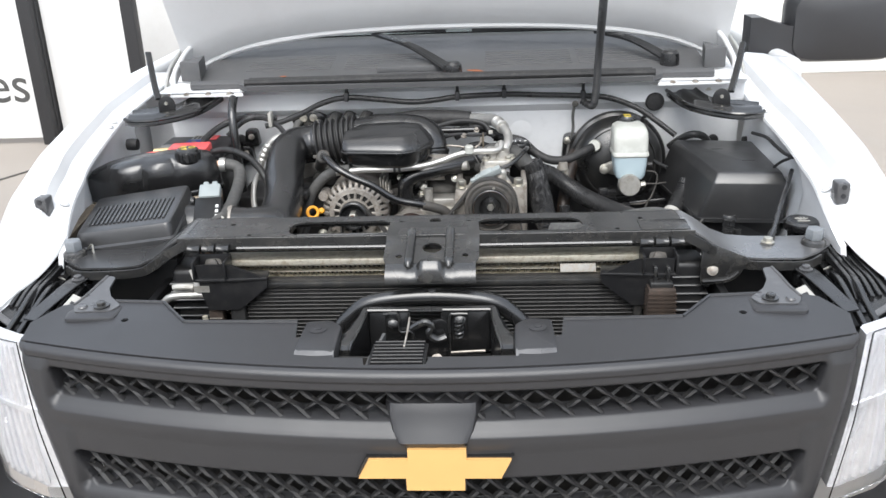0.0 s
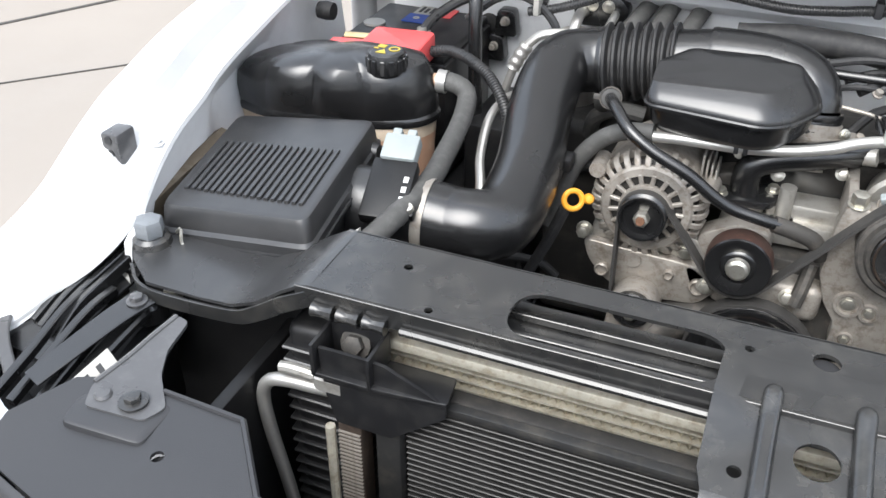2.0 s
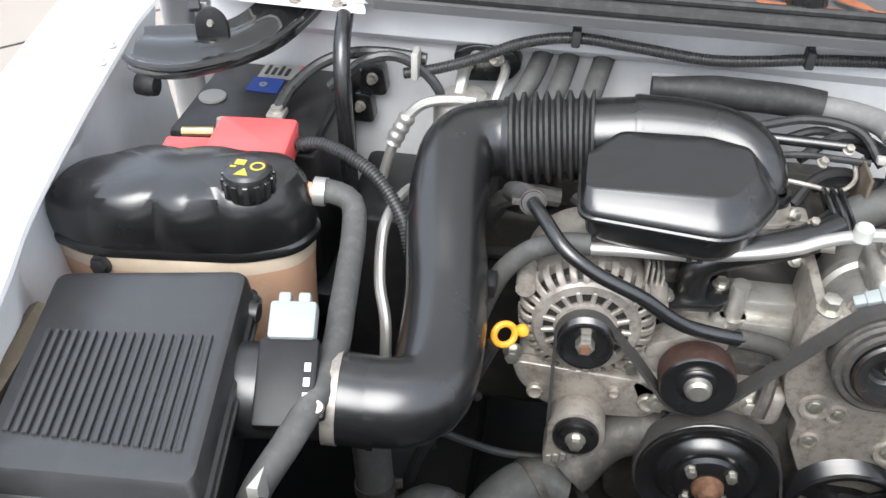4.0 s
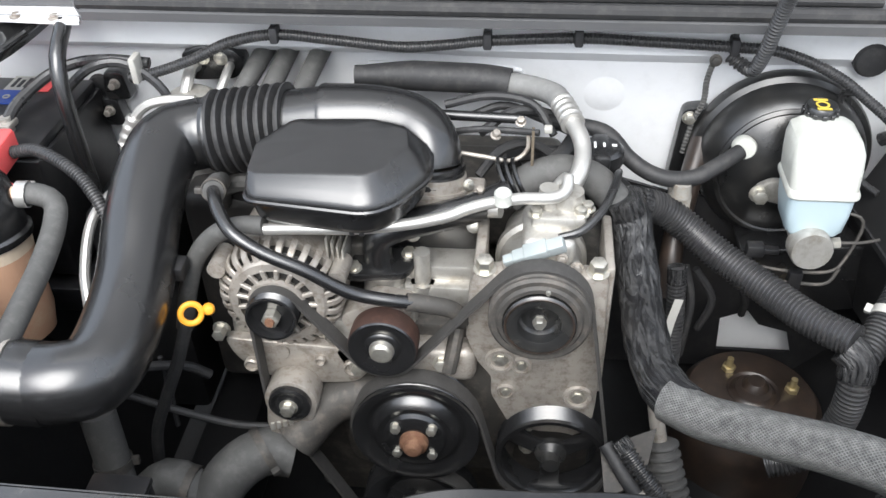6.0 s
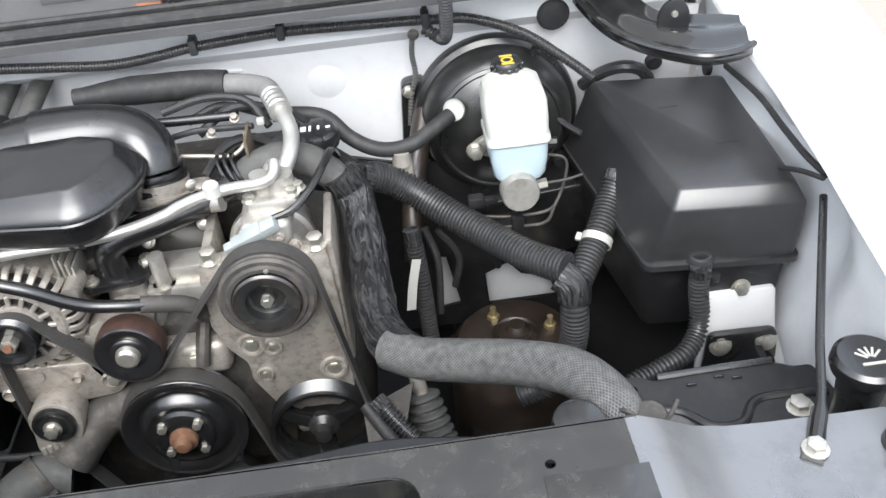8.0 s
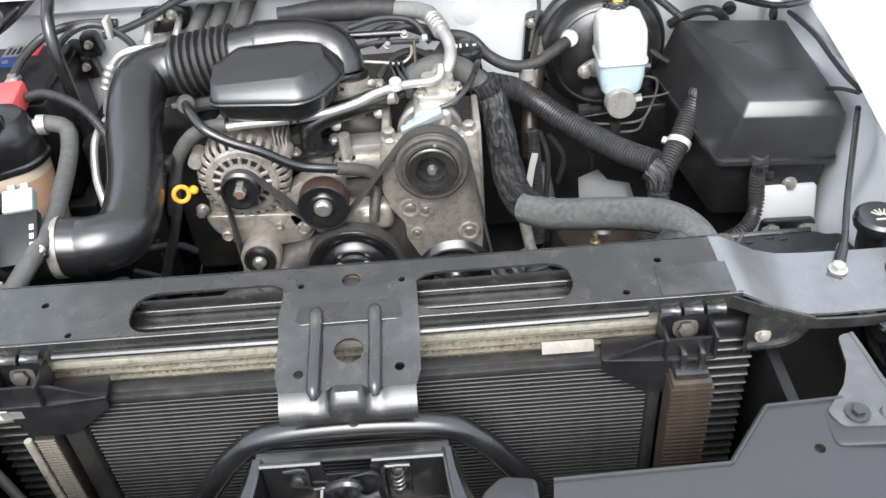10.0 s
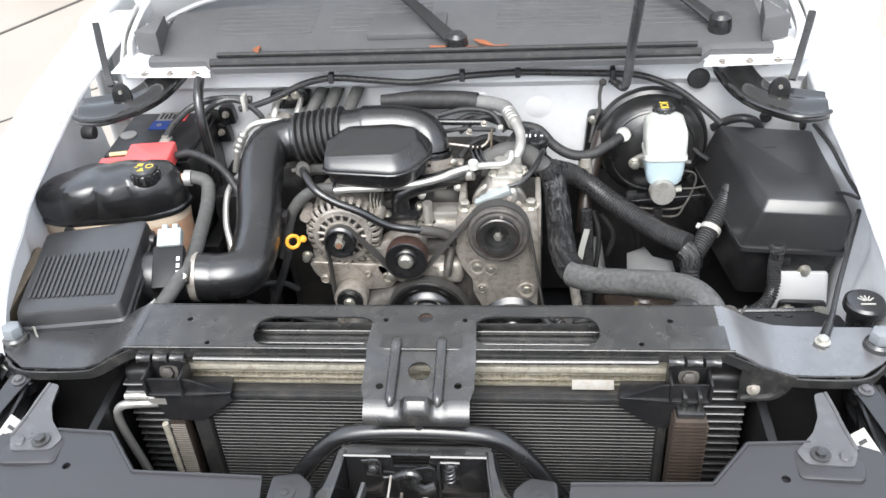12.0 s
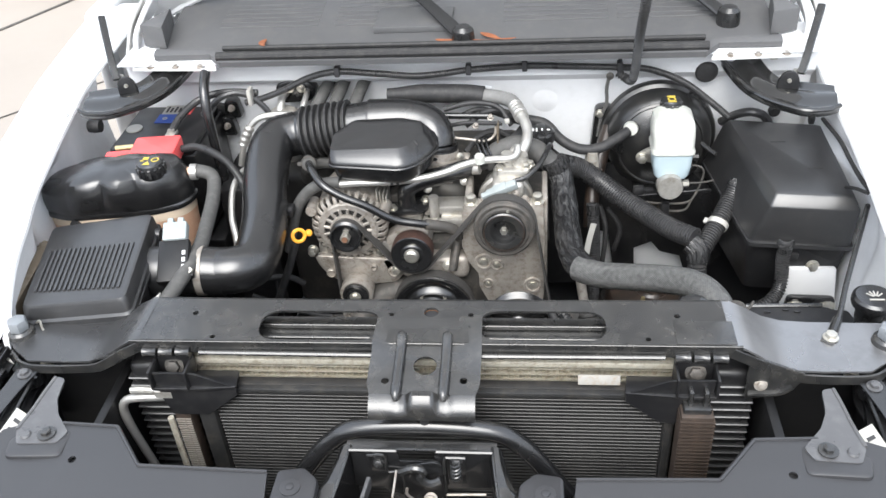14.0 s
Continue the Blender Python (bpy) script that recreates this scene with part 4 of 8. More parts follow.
settle(ac, x=-0.022, y=0.045, z=-0.018)
oc = thing("oil_cooler", "brown-tinted finned oil cooler hanging from a bracket", "cooler", at=(0.418, -0.12, 0.68))
part("body", box((0.394, -0.142, 0.66), (0.444, -0.112, 1.012), 0.003), "coolerfin", oc)
repeat_piece("fin", box((0.3925, -0.1445, 0.665), (0.4455, -0.111, 0.6682), 0), "coolerfin", oc, [(0, 0, 0.0078 * k) for k in range(44)])
part("hanger", merge(box((0.398, -0.135, 1.005), (0.440, -0.105, 1.022), 0.003), box((0.405, -0.128, 1.018), (0.412, -0.108, 1.05), 0.002), box((0.428, -0.128, 1.018), (0.435, -0.108, 1.05), 0.002)), "steel_black", oc, "black hanger bracket")
settle(oc, y=0.025)


def corner_bracket(s):
    t = thing("corner_bracket", "black plastic radiator corner bracket with a through bolt", "bracket", "radiator corner brackets", at=(s * 0.40, -0.08, 1.0))
    pts = [(0.445, 1.058), (0.392, 1.058), (0.375, 1.056), (0.312, 1.028), (0.312, 1.012), (0.345, 0.985), (0.370, 0.965), (0.430, 0.965), (0.440, 1.00)]
    part("plate", prism([(s * x, z) for x, z in pts], -0.108, -0.104, "y", 0.0), "black", t)
    part("shelf", prism(round_poly([(s * 0.450, -0.115), (s * 0.388, -0.115), (s * 0.310, -0.108), (s * 0.315, -0.07), (s * 0.450, -0.07)], 0.004), 1.026, 1.031, "z", 0.001), "black", t)
    for x in (0.388, 0.448):
        part("web", box((s * x - 0.002, -0.116, 1.028), (s * x + 0.002, -0.068, 1.066), 0.0008), "black", t)
    part("back_plate", box((min(s * 0.388, s * 0.450), -0.076, 1.03), (max(s * 0.388, s * 0.450), -0.071, 1.068), 0.001), "black", t)
    part("bolt", bolt((s * 0.419, -0.078, 1.048), (0, -1, 0.4), 0.011, 0.010, 1.5), "iron", t, "dull bolt")
    return t


for s in (-1, 1):
    settle(corner_bracket(s), y=0.020, z=0.003)

# ---------------------------------------------------------------- hood latch behind the grille
latch = thing("hood_latch", "black steel hood latch assembly with a spring and lever", "hood latch", at=(0.01, -0.25, 0.95))
part("hoop_tube", tube([(-0.222, -0.215, 0.90), (-0.178, -0.203, 0.960), (-0.146, -0.197, 0.996), (-0.105, -0.195, 1.022), (0.0, -0.196, 1.033), (0.105, -0.195, 1.022), (0.146, -0.197, 0.998), (0.178, -0.203, 0.962), (0.222, -0.215, 0.90)], 0.0155, 16, 0.010), "satin", latch, "thick black support hoop")
part("hoop_hole", lathe([(0, 0.001), (0.006, 0.001), (0.007, -0.002), (0, -0.002)], 14, (0.004, -0.201, 1.0475), "z"), "ink", latch)
# stamped housing: back plate under the hoop, side walls and flared flanges that run forward to the grille
back = round_poly([(-0.106, 0.945), (-0.106, 1.026), (-0.034, 1.026), (-0.034, 1.006), (0.022, 1.006), (0.022, 1.026), (0.106, 1.026), (0.106, 0.945), (0.030, 0.945), (0.020, 0.905), (-0.040, 0.905), (-0.060, 0.945)], 0.005, 2)
portal = part("housing", prism(back, -0.244, -0.240, "y", 0.001), "satin", latch, "glossy black stamped latch housing")
for x0, x1 in ((-0.108, -0.036), (0.024, 0.108)):
    part("rolled_rim", tube([(x0, -0.242, 1.027), (x1, -0.242, 1.027)], 0.0040, 8, 0.03), "satin", portal)
part("rim_shelf", box((-0.115, -0.238, 1.021), (0.115, -0.220, 1.025), 0.0015), "steel_black", portal)
for s in (-1, 1):
    flare = [(-0.232, 0.108, 0.122, 1.027), (-0.262, 0.111, 0.128, 1.024), (-0.295, 0.116, 0.140, 1.019), (-0.320, 0.120, 0.160, 1.016), (-0.342, 0.124, 0.172, 1.015), (-0.354, 0.126, 0.172, 1.009), (-0.360, 0.126, 0.170, 0.990)]
    part("flange", loft([[(s * xi, y, z - 0.005), (s * xi, y, z), (s * lerp(xi, xo, 0.6), y, z + 0.001), (s * xo, y, z - 0.006), (s * (xo + 0.004), y, z - 0.026), (s * xo, y, z - 0.028)] for y, xi, xo, z in flare]), "gloss_black", latch)
    part("side_wall", loft([[(s * (xi - 0.002), y, 0.90), (s * (xi - 0.002), y, z - 0.001), (s * (xi + 0.002), y, z - 0.001), (s * (xi + 0.002), y, 0.90)] for y, xi, xo, z in flare[:6]]), "satin", latch)
    part("edge_bead", tube([(s * xi, y, z) for y, xi, xo, z in flare[:6]], 0.0022, 6, 0.01), "steel_black", latch)
    xs = lambda v: 0.002 + s * v
    tab = part("tab", prism(round_poly([(xs(0.144), -0.392), (xs(0.212), -0.388), (xs(0.210), -0.284), (xs(0.170), -0.278), (xs(0.146), -0.300)], 0.008), 1.000, 1.030, "z", 0.006), "grille", latch, "raised grey plastic tab")
    # added paler strip: the reflection along the tab's front edge, put into colour
    part("front_lip", strap([(xs(0.146), -0.394, 1.021), (xs(0.178), -0.395, 1.021), (xs(0.211), -0.391, 1.021)], 0.020, 0.004, (0, -0.8, 1)), "lampgrey", tab)
    part("tab_bolt", bolt((xs(0.184), -0.318, 1.030), (0, 0, 1), 0.007, 0.004, 2.2), "grille", tab)
part("catch_plate", prism(round_poly([(-0.030, 0.90), (0.033, 0.90), (0.033, 1.008), (0.020, 1.014), (-0.004, 1.008), (-0.030, 0.992)], 0.006), -0.252, -0.246, "y", 0.001), "satin", latch, "black catch plate")
part("catch_plate", prism(round_poly([(0.037, 0.955), (0.068, 0.955), (0.068, 1.022), (0.040, 1.022)], 0.004), -0.246, -0.240, "y", 0.001), "satin", latch)
part("catch_plate", prism(round_poly([(-0.078, 0.985), (-0.030, 0.985), (-0.030, 0.992), (-0.052, 0.994), (-0.054, 1.022), (-0.078, 1.022)], 0.003), -0.246, -0.240, "y", 0.001), "satin", latch)
part("edge_trim", tube([(0.036, -0.250, 0.94), (0.036, -0.250, 1.015), (0.046, -0.250, 1.023), (0.068, -0.250, 1.023)], 0.0022, 6, 0.005), "steel_black", latch)
part("edge_trim", tube([(-0.080, -0.250, 1.024), (-0.054, -0.250, 1.024), (-0.052, -0.250, 0.990), (-0.030, -0.252, 0.988), (-0.028, -0.252, 0.94)], 0.0022, 6, 0.005), "steel_black", latch)
part("hook", tube([(-0.030, -0.260, 1.000), (-0.016, -0.262, 1.010), (-0.004, -0.264, 1.014), (0.006, -0.264, 1.006), (0.000, -0.266, 0.994), (0.014, -0.266, 0.982), (0.030, -0.262, 0.985)], 0.0065, 8, 0.005), "steel_black", latch)
part("spring", tube([(0.053 + 0.007 * math.cos(a * 0.9), -0.252 + 0.007 * math.sin(a * 0.9), 0.975 + 0.0011 * a) for a in range(36)], 0.0020, 6, 0.004), "steel_black", latch, "coiled spring")
part("rod", tube([(-0.022, -0.264, 0.968), (-0.022, -0.266, 0.955), (-0.002, -0.268, 0.938), (0.018, -0.268, 0.932), (0.030, -0.266, 0.932), (0.031, -0.264, 0.945)], 0.0022, 8, 0.005), "cast2", latch, "bright bent rod")
part("rod", tube([(0.038, -0.264, 0.955), (0.070, -0.264, 0.957), (0.098, -0.264, 0.958)], 0.0022, 8, 0.01), "cast2", latch, "bright straight rod")
part("pivot", bolt((0.012, -0.259, 0.938), (0, -1, 0.6), 0.008, 0.008), "cast2", latch)
for p in ((-0.064, -0.246, 1.004), (0.055, -0.246, 1.010)):
    part("bolt", bolt(p, (0, -1, 0.4), 0.007, 0.008), "steel_black", latch)
part("bent_edge", strap([(-0.078, -0.268, 0.985), (-0.084, -0.330, 0.990), (-0.089, -0.372, 0.996), (-0.090, -0.412, 0.998)], 0.006, 0.022), "lampgrey", latch, "grey bent lever edge")
lever = part("release_lever", loft([[(x, y, z) for x in (-0.088, -0.042, 0.004)] + [(x, y + 0.002, z - 0.005) for x in (0.004, -0.042, -0.088)] for y, z in ((-0.330, 1.008), (-0.360, 1.012), (-0.395, 1.014), (-0.418, 1.010))]), "deepblack", latch, "black ribbed release lever")
for k in range(7):
    part("lever_rib", box((-0.084, -0.340 - 0.0115 * k, 1.010), (0.000, -0.336 - 0.0115 * k, 1.0175), 0.001, 1), "black", lever)
part("pull_rod", tube([(-0.030, -0.285, 1.034), (-0.031, -0.315, 1.026), (-0.034, -0.350, 1.016), (-0.037, -0.372, 1.008)], 0.0017, 8, 0.008), "cast2", latch, "thin pull rod")
settle(latch, y=0.045, z=-0.012)


def lamp_bracket(s):
    t = thing("lamp_bracket", "grey stamped bracket joining grille and headlamp", "bracket", "headlamp brackets", at=(s * 0.6, -0.17, 1.0))
    pts = [(0.630, -0.222), (0.566, -0.218), (0.556, -0.196), (0.588, -0.160), (0.602, -0.130), (0.606, -0.088), (0.623, -0.084), (0.634, -0.152), (0.642, -0.196)]
    z_of = lambda x, y: interp(y, [(-0.215, 1.030), (-0.17, 1.031), (-0.08, 1.040)])
    part("plate", plate_with_holes(round_poly([(s * x, y) for x, y in pts], 0.006, 3), [], z_of, 0.004), "lampgrey", t)
    rim = [(s * x, y, z_of(x, y) - 0.001) for x, y in ((0.642, -0.192), (0.634, -0.152), (0.629, -0.117), (0.623, -0.085))]
    part("folded_edge", tube(rim, 0.0035, 8, 0.01), "lampgrey", t)
    part("bolt", bolt((s * 0.588, -0.202, 1.032), (0, 0, 1), 0.0085, 0.008, 1.7), "steel_black", t)
    part("rivet", lathe([(0, 0.003), (0.007, 0.003), (0.009, 0.0), (0, 0)], 16, (s * 0.622, -0.204, 1.031), "z"), "lampgrey", t)
    part("seat", prism(round_poly([(s * 0.550, -0.242), (s * 0.640, -0.246), (s * 0.648, -0.210), (s * 0.625, -0.190), (s * 0.550, -0.188)], 0.010), 1.008, 1.028, "z", 0.005), "grille", t)
    part("guide_arm", strap([(s * 0.690, -0.055, 1.024), (s * 0.700, -0.09, 1.022), (s * 0.716, -0.14, 1.012), (s * 0.735, -0.19, 0.998)], 0.03, 0.004, (0, 0.1, 1), 0.012, lambda u: 0.036 - 0.006 * u), "satin", t, "black folded arm")
    part("arm_bolt", bolt((s * 0.692, -0.066, 1.026), (0, 0, 1), 0.008, 0.008, 1.5), "lampgrey", t)
    return t


for s in (-1, 1):
    settle(lamp_bracket(s), y=0.012, z=-0.004)


# ---------------------------------------------------------------- firewall, cowl, windscreen, cab, hood
fw = thing("firewall", "pale painted firewall with pressed bulge and ridges", "firewall", kind="structure", at=(0, 0.82, 0.6))
secs = []
for i in range(45):
    x = lerp(-0.79, 0.79, i / 44)
    row = []
    for y, z in ((0.735, 1.216), (0.748, 1.214), (0.775, 1.205), (0.785, 1.195), (0.788, 1.150), (0.800, 1.138), (0.822, 1.128), (0.828, 1.08), (0.828, 0.98), (0.832, 0.90), (0.835, 0.55), (0.90, 0.55), (0.90, 1.216)):
        ridge = 0.0
        if 0.80 < y < 0.83 and z > 1.0:
            ridge = -0.012 * (0.5 + 0.5 * math.sin(min(1, max(-1, (x + 0.02) / 0.16)) * math.pi / 2))
        row.append((x, y + ridge, z))
    secs.append(row)
part("panel", loft(secs), "whitebay", fw)
part("bulge", lathe([(0.0, 0.008), (0.014, 0.0074), (0.026, 0.0056), (0.036, 0.0034), (0.046, 0.0014), (0.056, 0.0), (0.066, -0.003)], 40, (0.196, 0.822, 1.068), "y", 8), "whitebay", fw, "round pressed bulge")
part("pressed_ridge", tube([(-0.16, 0.818, 1.112), (-0.05, 0.816, 1.114), (0.06, 0.812, 1.110), (0.075, 0.816, 1.10)], 0.0035, 8, 0.01), "whitebay", fw)
for x, z, r in ((-0.60, 1.055, 0.018), (0.555, 1.150, 0.022), (0.65, 1.07, 0.016), (-0.62, 0.995, 0.014)):
    part("grommet", lathe([(0, 0.006), (r * 0.5, 0.007), (r, 0.004), (r * 1.15, 0.0), (r * 1.15, -0.01)], 20, (x, 0.786 if z > 1.14 else 0.826, z), "y"), "rubber", fw, "black rubber grommet")

settle(fw, y=0.012, z=0.002)
cowl = thing("cowl", "dark grey plastic cowl panel with louvres and a rubber seal", "cowl", at=(0, 0.95, 1.2))
secs = []
for i in range(85):
    x = lerp(-0.70, 0.70, i / 84)
    bow = 0.06 * (x / 0.7) ** 2
    # the front edge stands back at both ends, clear of the hinges
    back = lambda y: lerp(y, 0.80, 0.45 * soft(0.535, 0.565, abs(x)))
    secs.append([(x, back(0.700), 1.219), (x, back(0.698), 1.232), (x, back(0.715), 1.238), (x, back(0.740), 1.238), (x, back(0.748), 1.230), (x, 0.80, 1.233), (x, 0.95 - bow * 0.3, 1.248), (x, 1.12 - bow, 1.266), (x, 1.28 - bow, 1.290), (x, 1.28 - bow, 1.270), (x, 0.95, 1.225), (x, back(0.72), 1.219)])
part("panel", loft(secs), "cowl", cowl)
part("front_seal", tube([(-0.54, 0.712, 1.240), (-0.3, 0.708, 1.242), (0, 0.706, 1.243), (0.3, 0.708, 1.242), (0.54, 0.712, 1.240)], 0.010, 10, 0.03), "rubber", cowl, "black rubber bulb seal")
part("rear_seal", tube([(-0.54, 0.762, 1.238), (0, 0.756, 1.240), (0.54, 0.762, 1.238)], 0.006, 8, 0.05), "rubber", cowl)
for x0 in (-0.58, -0.30, 0.10, 0.36):
    for k in range(7):
        y = 0.875 + 0.022 * k
        part("louvre", box((x0, y, interp(y, [(0.80, 1.234), (0.95, 1.249), (1.12, 1.267)]) - 0.002), (x0 + 0.24, y + 0.011, interp(y, [(0.80, 1.234), (0.95, 1.249), (1.12, 1.267)]) + 0.0018), 0.0008, 1), "cowl", cowl)
part("patch", box((-0.20, 0.83, 1.236), (-0.02, 0.95, 1.252), 0.002), "cowl", cowl)
settle(cowl, y=0.021, z=0.004)

for i, pts in enumerate(([(-0.45, 0.83, 1.242), (-0.452, 0.80, 1.246), (-0.44, 0.775, 1.250)], [(0.02, 0.79, 1.246), (0.07, 0.785, 1.242), (0.13, 0.80, 1.244)], [(-0.05, 0.80, 1.244), (-0.01, 0.79, 1.243), (0.03, 0.80, 1.245)], [(0.05, 0.83, 1.245), (0.08, 0.80, 1.248), (0.10, 0.79, 1.245)])):
    solo("dry_leaf", strap(pts, 0.012, 0.0015, (0.1, -0.3, 1), 0.008, lambda u: 0.002 + 0.013 * math.sin(math.pi * min(1, u + 0.05))), "leaf", "curled brown dry leaf lying on the cowl", "leaf", "leaves on the cowl")

wind = thing("windscreen", "greenish tinted windscreen glass above the cowl", "windscreen", at=(0, 1.3, 1.3))
secs = []
for i in range(25):
    x = lerp(-0.74, 0.74, i / 24)
    bow = 0.10 * (x / 0.74) ** 2
    secs.append([(x, 1.225 - bow * 0.6, 1.288), (x, 1.50 - bow, 1.50), (x, 1.82 - bow, 1.76), (x, 1.816 - bow, 1.765), (x, 1.496 - bow, 1.505), (x, 1.221 - bow * 0.6, 1.293)])
gl = part("pane", loft(secs), "glass", wind)
gl.visible_shadow = False


def wiper(name, pivot, elbow, tip0, tip1):
    t = thing("wiper", "black windscreen wiper arm and blade at rest", "wiper", "windscreen wipers", at=pivot)
    mid = [lerp(a, b, 0.5) for a, b in zip(pivot, elbow)]
    mid[2] += 0.015
    part("arm", strap([pivot, mid, elbow], 0.022, 0.012, (0, -0.3, 1), 0.02, lambda u: 0.034 - 0.02 * u), "satin", t)
    part("blade", strap([tip0, [lerp(a, b, 0.5) + (0.012 if i == 2 else 0) for i, (a, b) in enumerate(zip(tip0, tip1))], tip1], 0.014, 0.016, (0, -0.3, 1), 0.03), "satin", t)
    part("pivot_cap", lathe([(0.0, 0.026), (0.016, 0.024), (0.024, 0.016), (0.026, 0.0), (0.026, -0.02)], 18, pivot, "z"), "satin", t)


wiper("a", (0.012, 0.80, 1.250), (-0.24, 1.13, 1.308), (-0.64, 1.06, 1.306), (-0.02, 1.15, 1.312))
wiper("b", (0.60, 0.86, 1.255), (0.42, 1.06, 1.306), (0.06, 1.14, 1.312), (0.62, 1.02, 1.300))

cab = thing("truck_cab", "white truck cab with dark interior behind the glass", "truck cab", at=(0, 2.0, 0.5))
part("dashboard", box((-0.78, 1.28, 0.9), (0.78, 1.75, 1.27), 0.05, 3), "dashboard", cab)
part("roof", box((-0.74, 1.80, 1.755), (0.74, 3.2, 1.82), 0.03, 3), "white", cab)
part("rear_wall", box((-0.88, 3.15, 0.45), (0.88, 3.25, 1.80), 0.03), "white", cab)
part("cabin_floor", box((-0.88, 1.15, 0.40), (0.88, 3.25, 0.50), 0.02), "dashboard", cab)
for s in (-1, 1):
    secs = [[(s * 0.80 - 0.03, 1.10 + d, z), (s * 0.80 + 0.03, 1.10 + d, z), (s * 0.80 + 0.03, 1.18 + d, z), (s * 0.80 - 0.03, 1.18 + d, z)] for d, z in ((0, 1.20), (0.30, 1.50), (0.70, 1.80))]
    part("pillar", loft(secs), "white", cab)
    part("door", box((s * 1.04 - 0.03, 1.17, 0.45), (s * 1.04 + 0.03, 3.2, 1.19), 0.03, 3), "white", cab)
    part("sill", box((min(s * 0.80, s * 0.99), 1.15, 0.42), (max(s * 0.80, s * 1.05), 1.25, 1.19), 0.02), "white", cab)

mir = thing("door_mirror", "large dark grey plastic door mirror on a short arm", "mirror", at=(1.2, 1.4, 1.25))
secs = []
for k, (y, w, h) in enumerate(((1.34, 0.10, 0.07), (1.355, 0.15, 0.105), (1.40, 0.165, 0.118), (1.46, 0.16, 0.112), (1.475, 0.15, 0.105))):
    secs.append([(1.245 + px * w * 1.15, y, 1.275 + pz * h) for px, pz in [(q.x, q.y) for q in round_poly([(-1, -1), (1, -1), (1, 1), (-1, 1)], 0.5, 5)]])
part("shell", loft(secs), "grille", mir)
part("arm", loft([[(x, 1.36 + dy, z) for dy, z in ((0, z0), (0.09, z0), (0.09, z1), (0, z1))] for x, z0, z1 in ((0.935, 1.15, 1.31), (0.97, 1.125, 1.31), (1.02, 1.135, 1.29), (1.06, 1.18, 1.28), (1.12, 1.19, 1.28))]), "grille", mir)
settle(mir, 0.015, 0.0, -0.02)

hood = thing("hood", "white painted truck hood raised open", "hood", at=(0, 1.0, 1.3))
secs = []
for i in range(25):
    x = lerp(-0.78, 0.78, i / 24)
    bz = 1.338 - 0.05 * (x / 0.78) ** 2 - 0.07 * (x / 0.78) ** 6
    row = []
    for d, off in ((0.0, 0.0), (0.02, -0.012), (0.10, -0.012), (0.6, -0.018), (1.22, -0.012), (1.24, 0.0), (1.24, 0.03), (0.6, 0.028), (0.0, 0.02)):
        row.append((x, 1.02 - d * 0.50 + off * 0.87, bz + d * 0.866 + off * 0.5))
    secs.append(row)
part("skin", loft(secs), "white", hood)
part("rear_lip", tube([(x, 1.018, 1.344 - 0.05 * (x / 0.78) ** 2 - 0.07 * (x / 0.78) ** 6) for x in (-0.77, -0.70, -0.6, -0.4, -0.2, 0, 0.2, 0.4, 0.6, 0.70, 0.77)], 0.014, 10, 0.04), "white", hood)


def hinge(s):
    t = part("hinge", plate_with_holes(round_poly([(s * 0.548, 0.738), (s * 0.752, 0.748), (s * 0.762, 0.77), (s * 0.75, 0.83), (s * 0.58, 0.800)], 0.006, 2), [], lambda x, y: 1.212 + (0.02 if y > 0.758 else 0.0), 0.005), "white", hood, "white stamped hood hinge")
    for x, y in ((0.590, 0.750), (0.648, 0.752), (0.708, 0.754)):
        part("bolt", bolt((s * x, y, 1.212), (0, 0, 1), 0.0070, 0.006, 1.5), "cast2", t)
    part("arm", strap([(s * 0.76, 0.80, 1.20), (s * 0.775, 0.86, 1.235), (s * 0.765, 0.93, 1.275), (s * 0.75, 1.01, 1.30)], 0.05, 0.012, (s * 1.0, -0.2, 0.2)), "white", t)
    part("link", strap([(s * 0.80, 0.84, 1.20), (s * 0.80, 0.90, 1.25), (s * 0.785, 0.97, 1.29)], 0.03, 0.008, (s * 1.0, -0.2, 0.2)), "alloy", t)
    part("corner_trim", prism([(s * 0.68, 0.80), (s * 0.74, 0.82), (s * 0.70, 0.92)], 1.235, 1.29, "z", 0.004), "cowl", t, "black cowl corner flap")
    return t


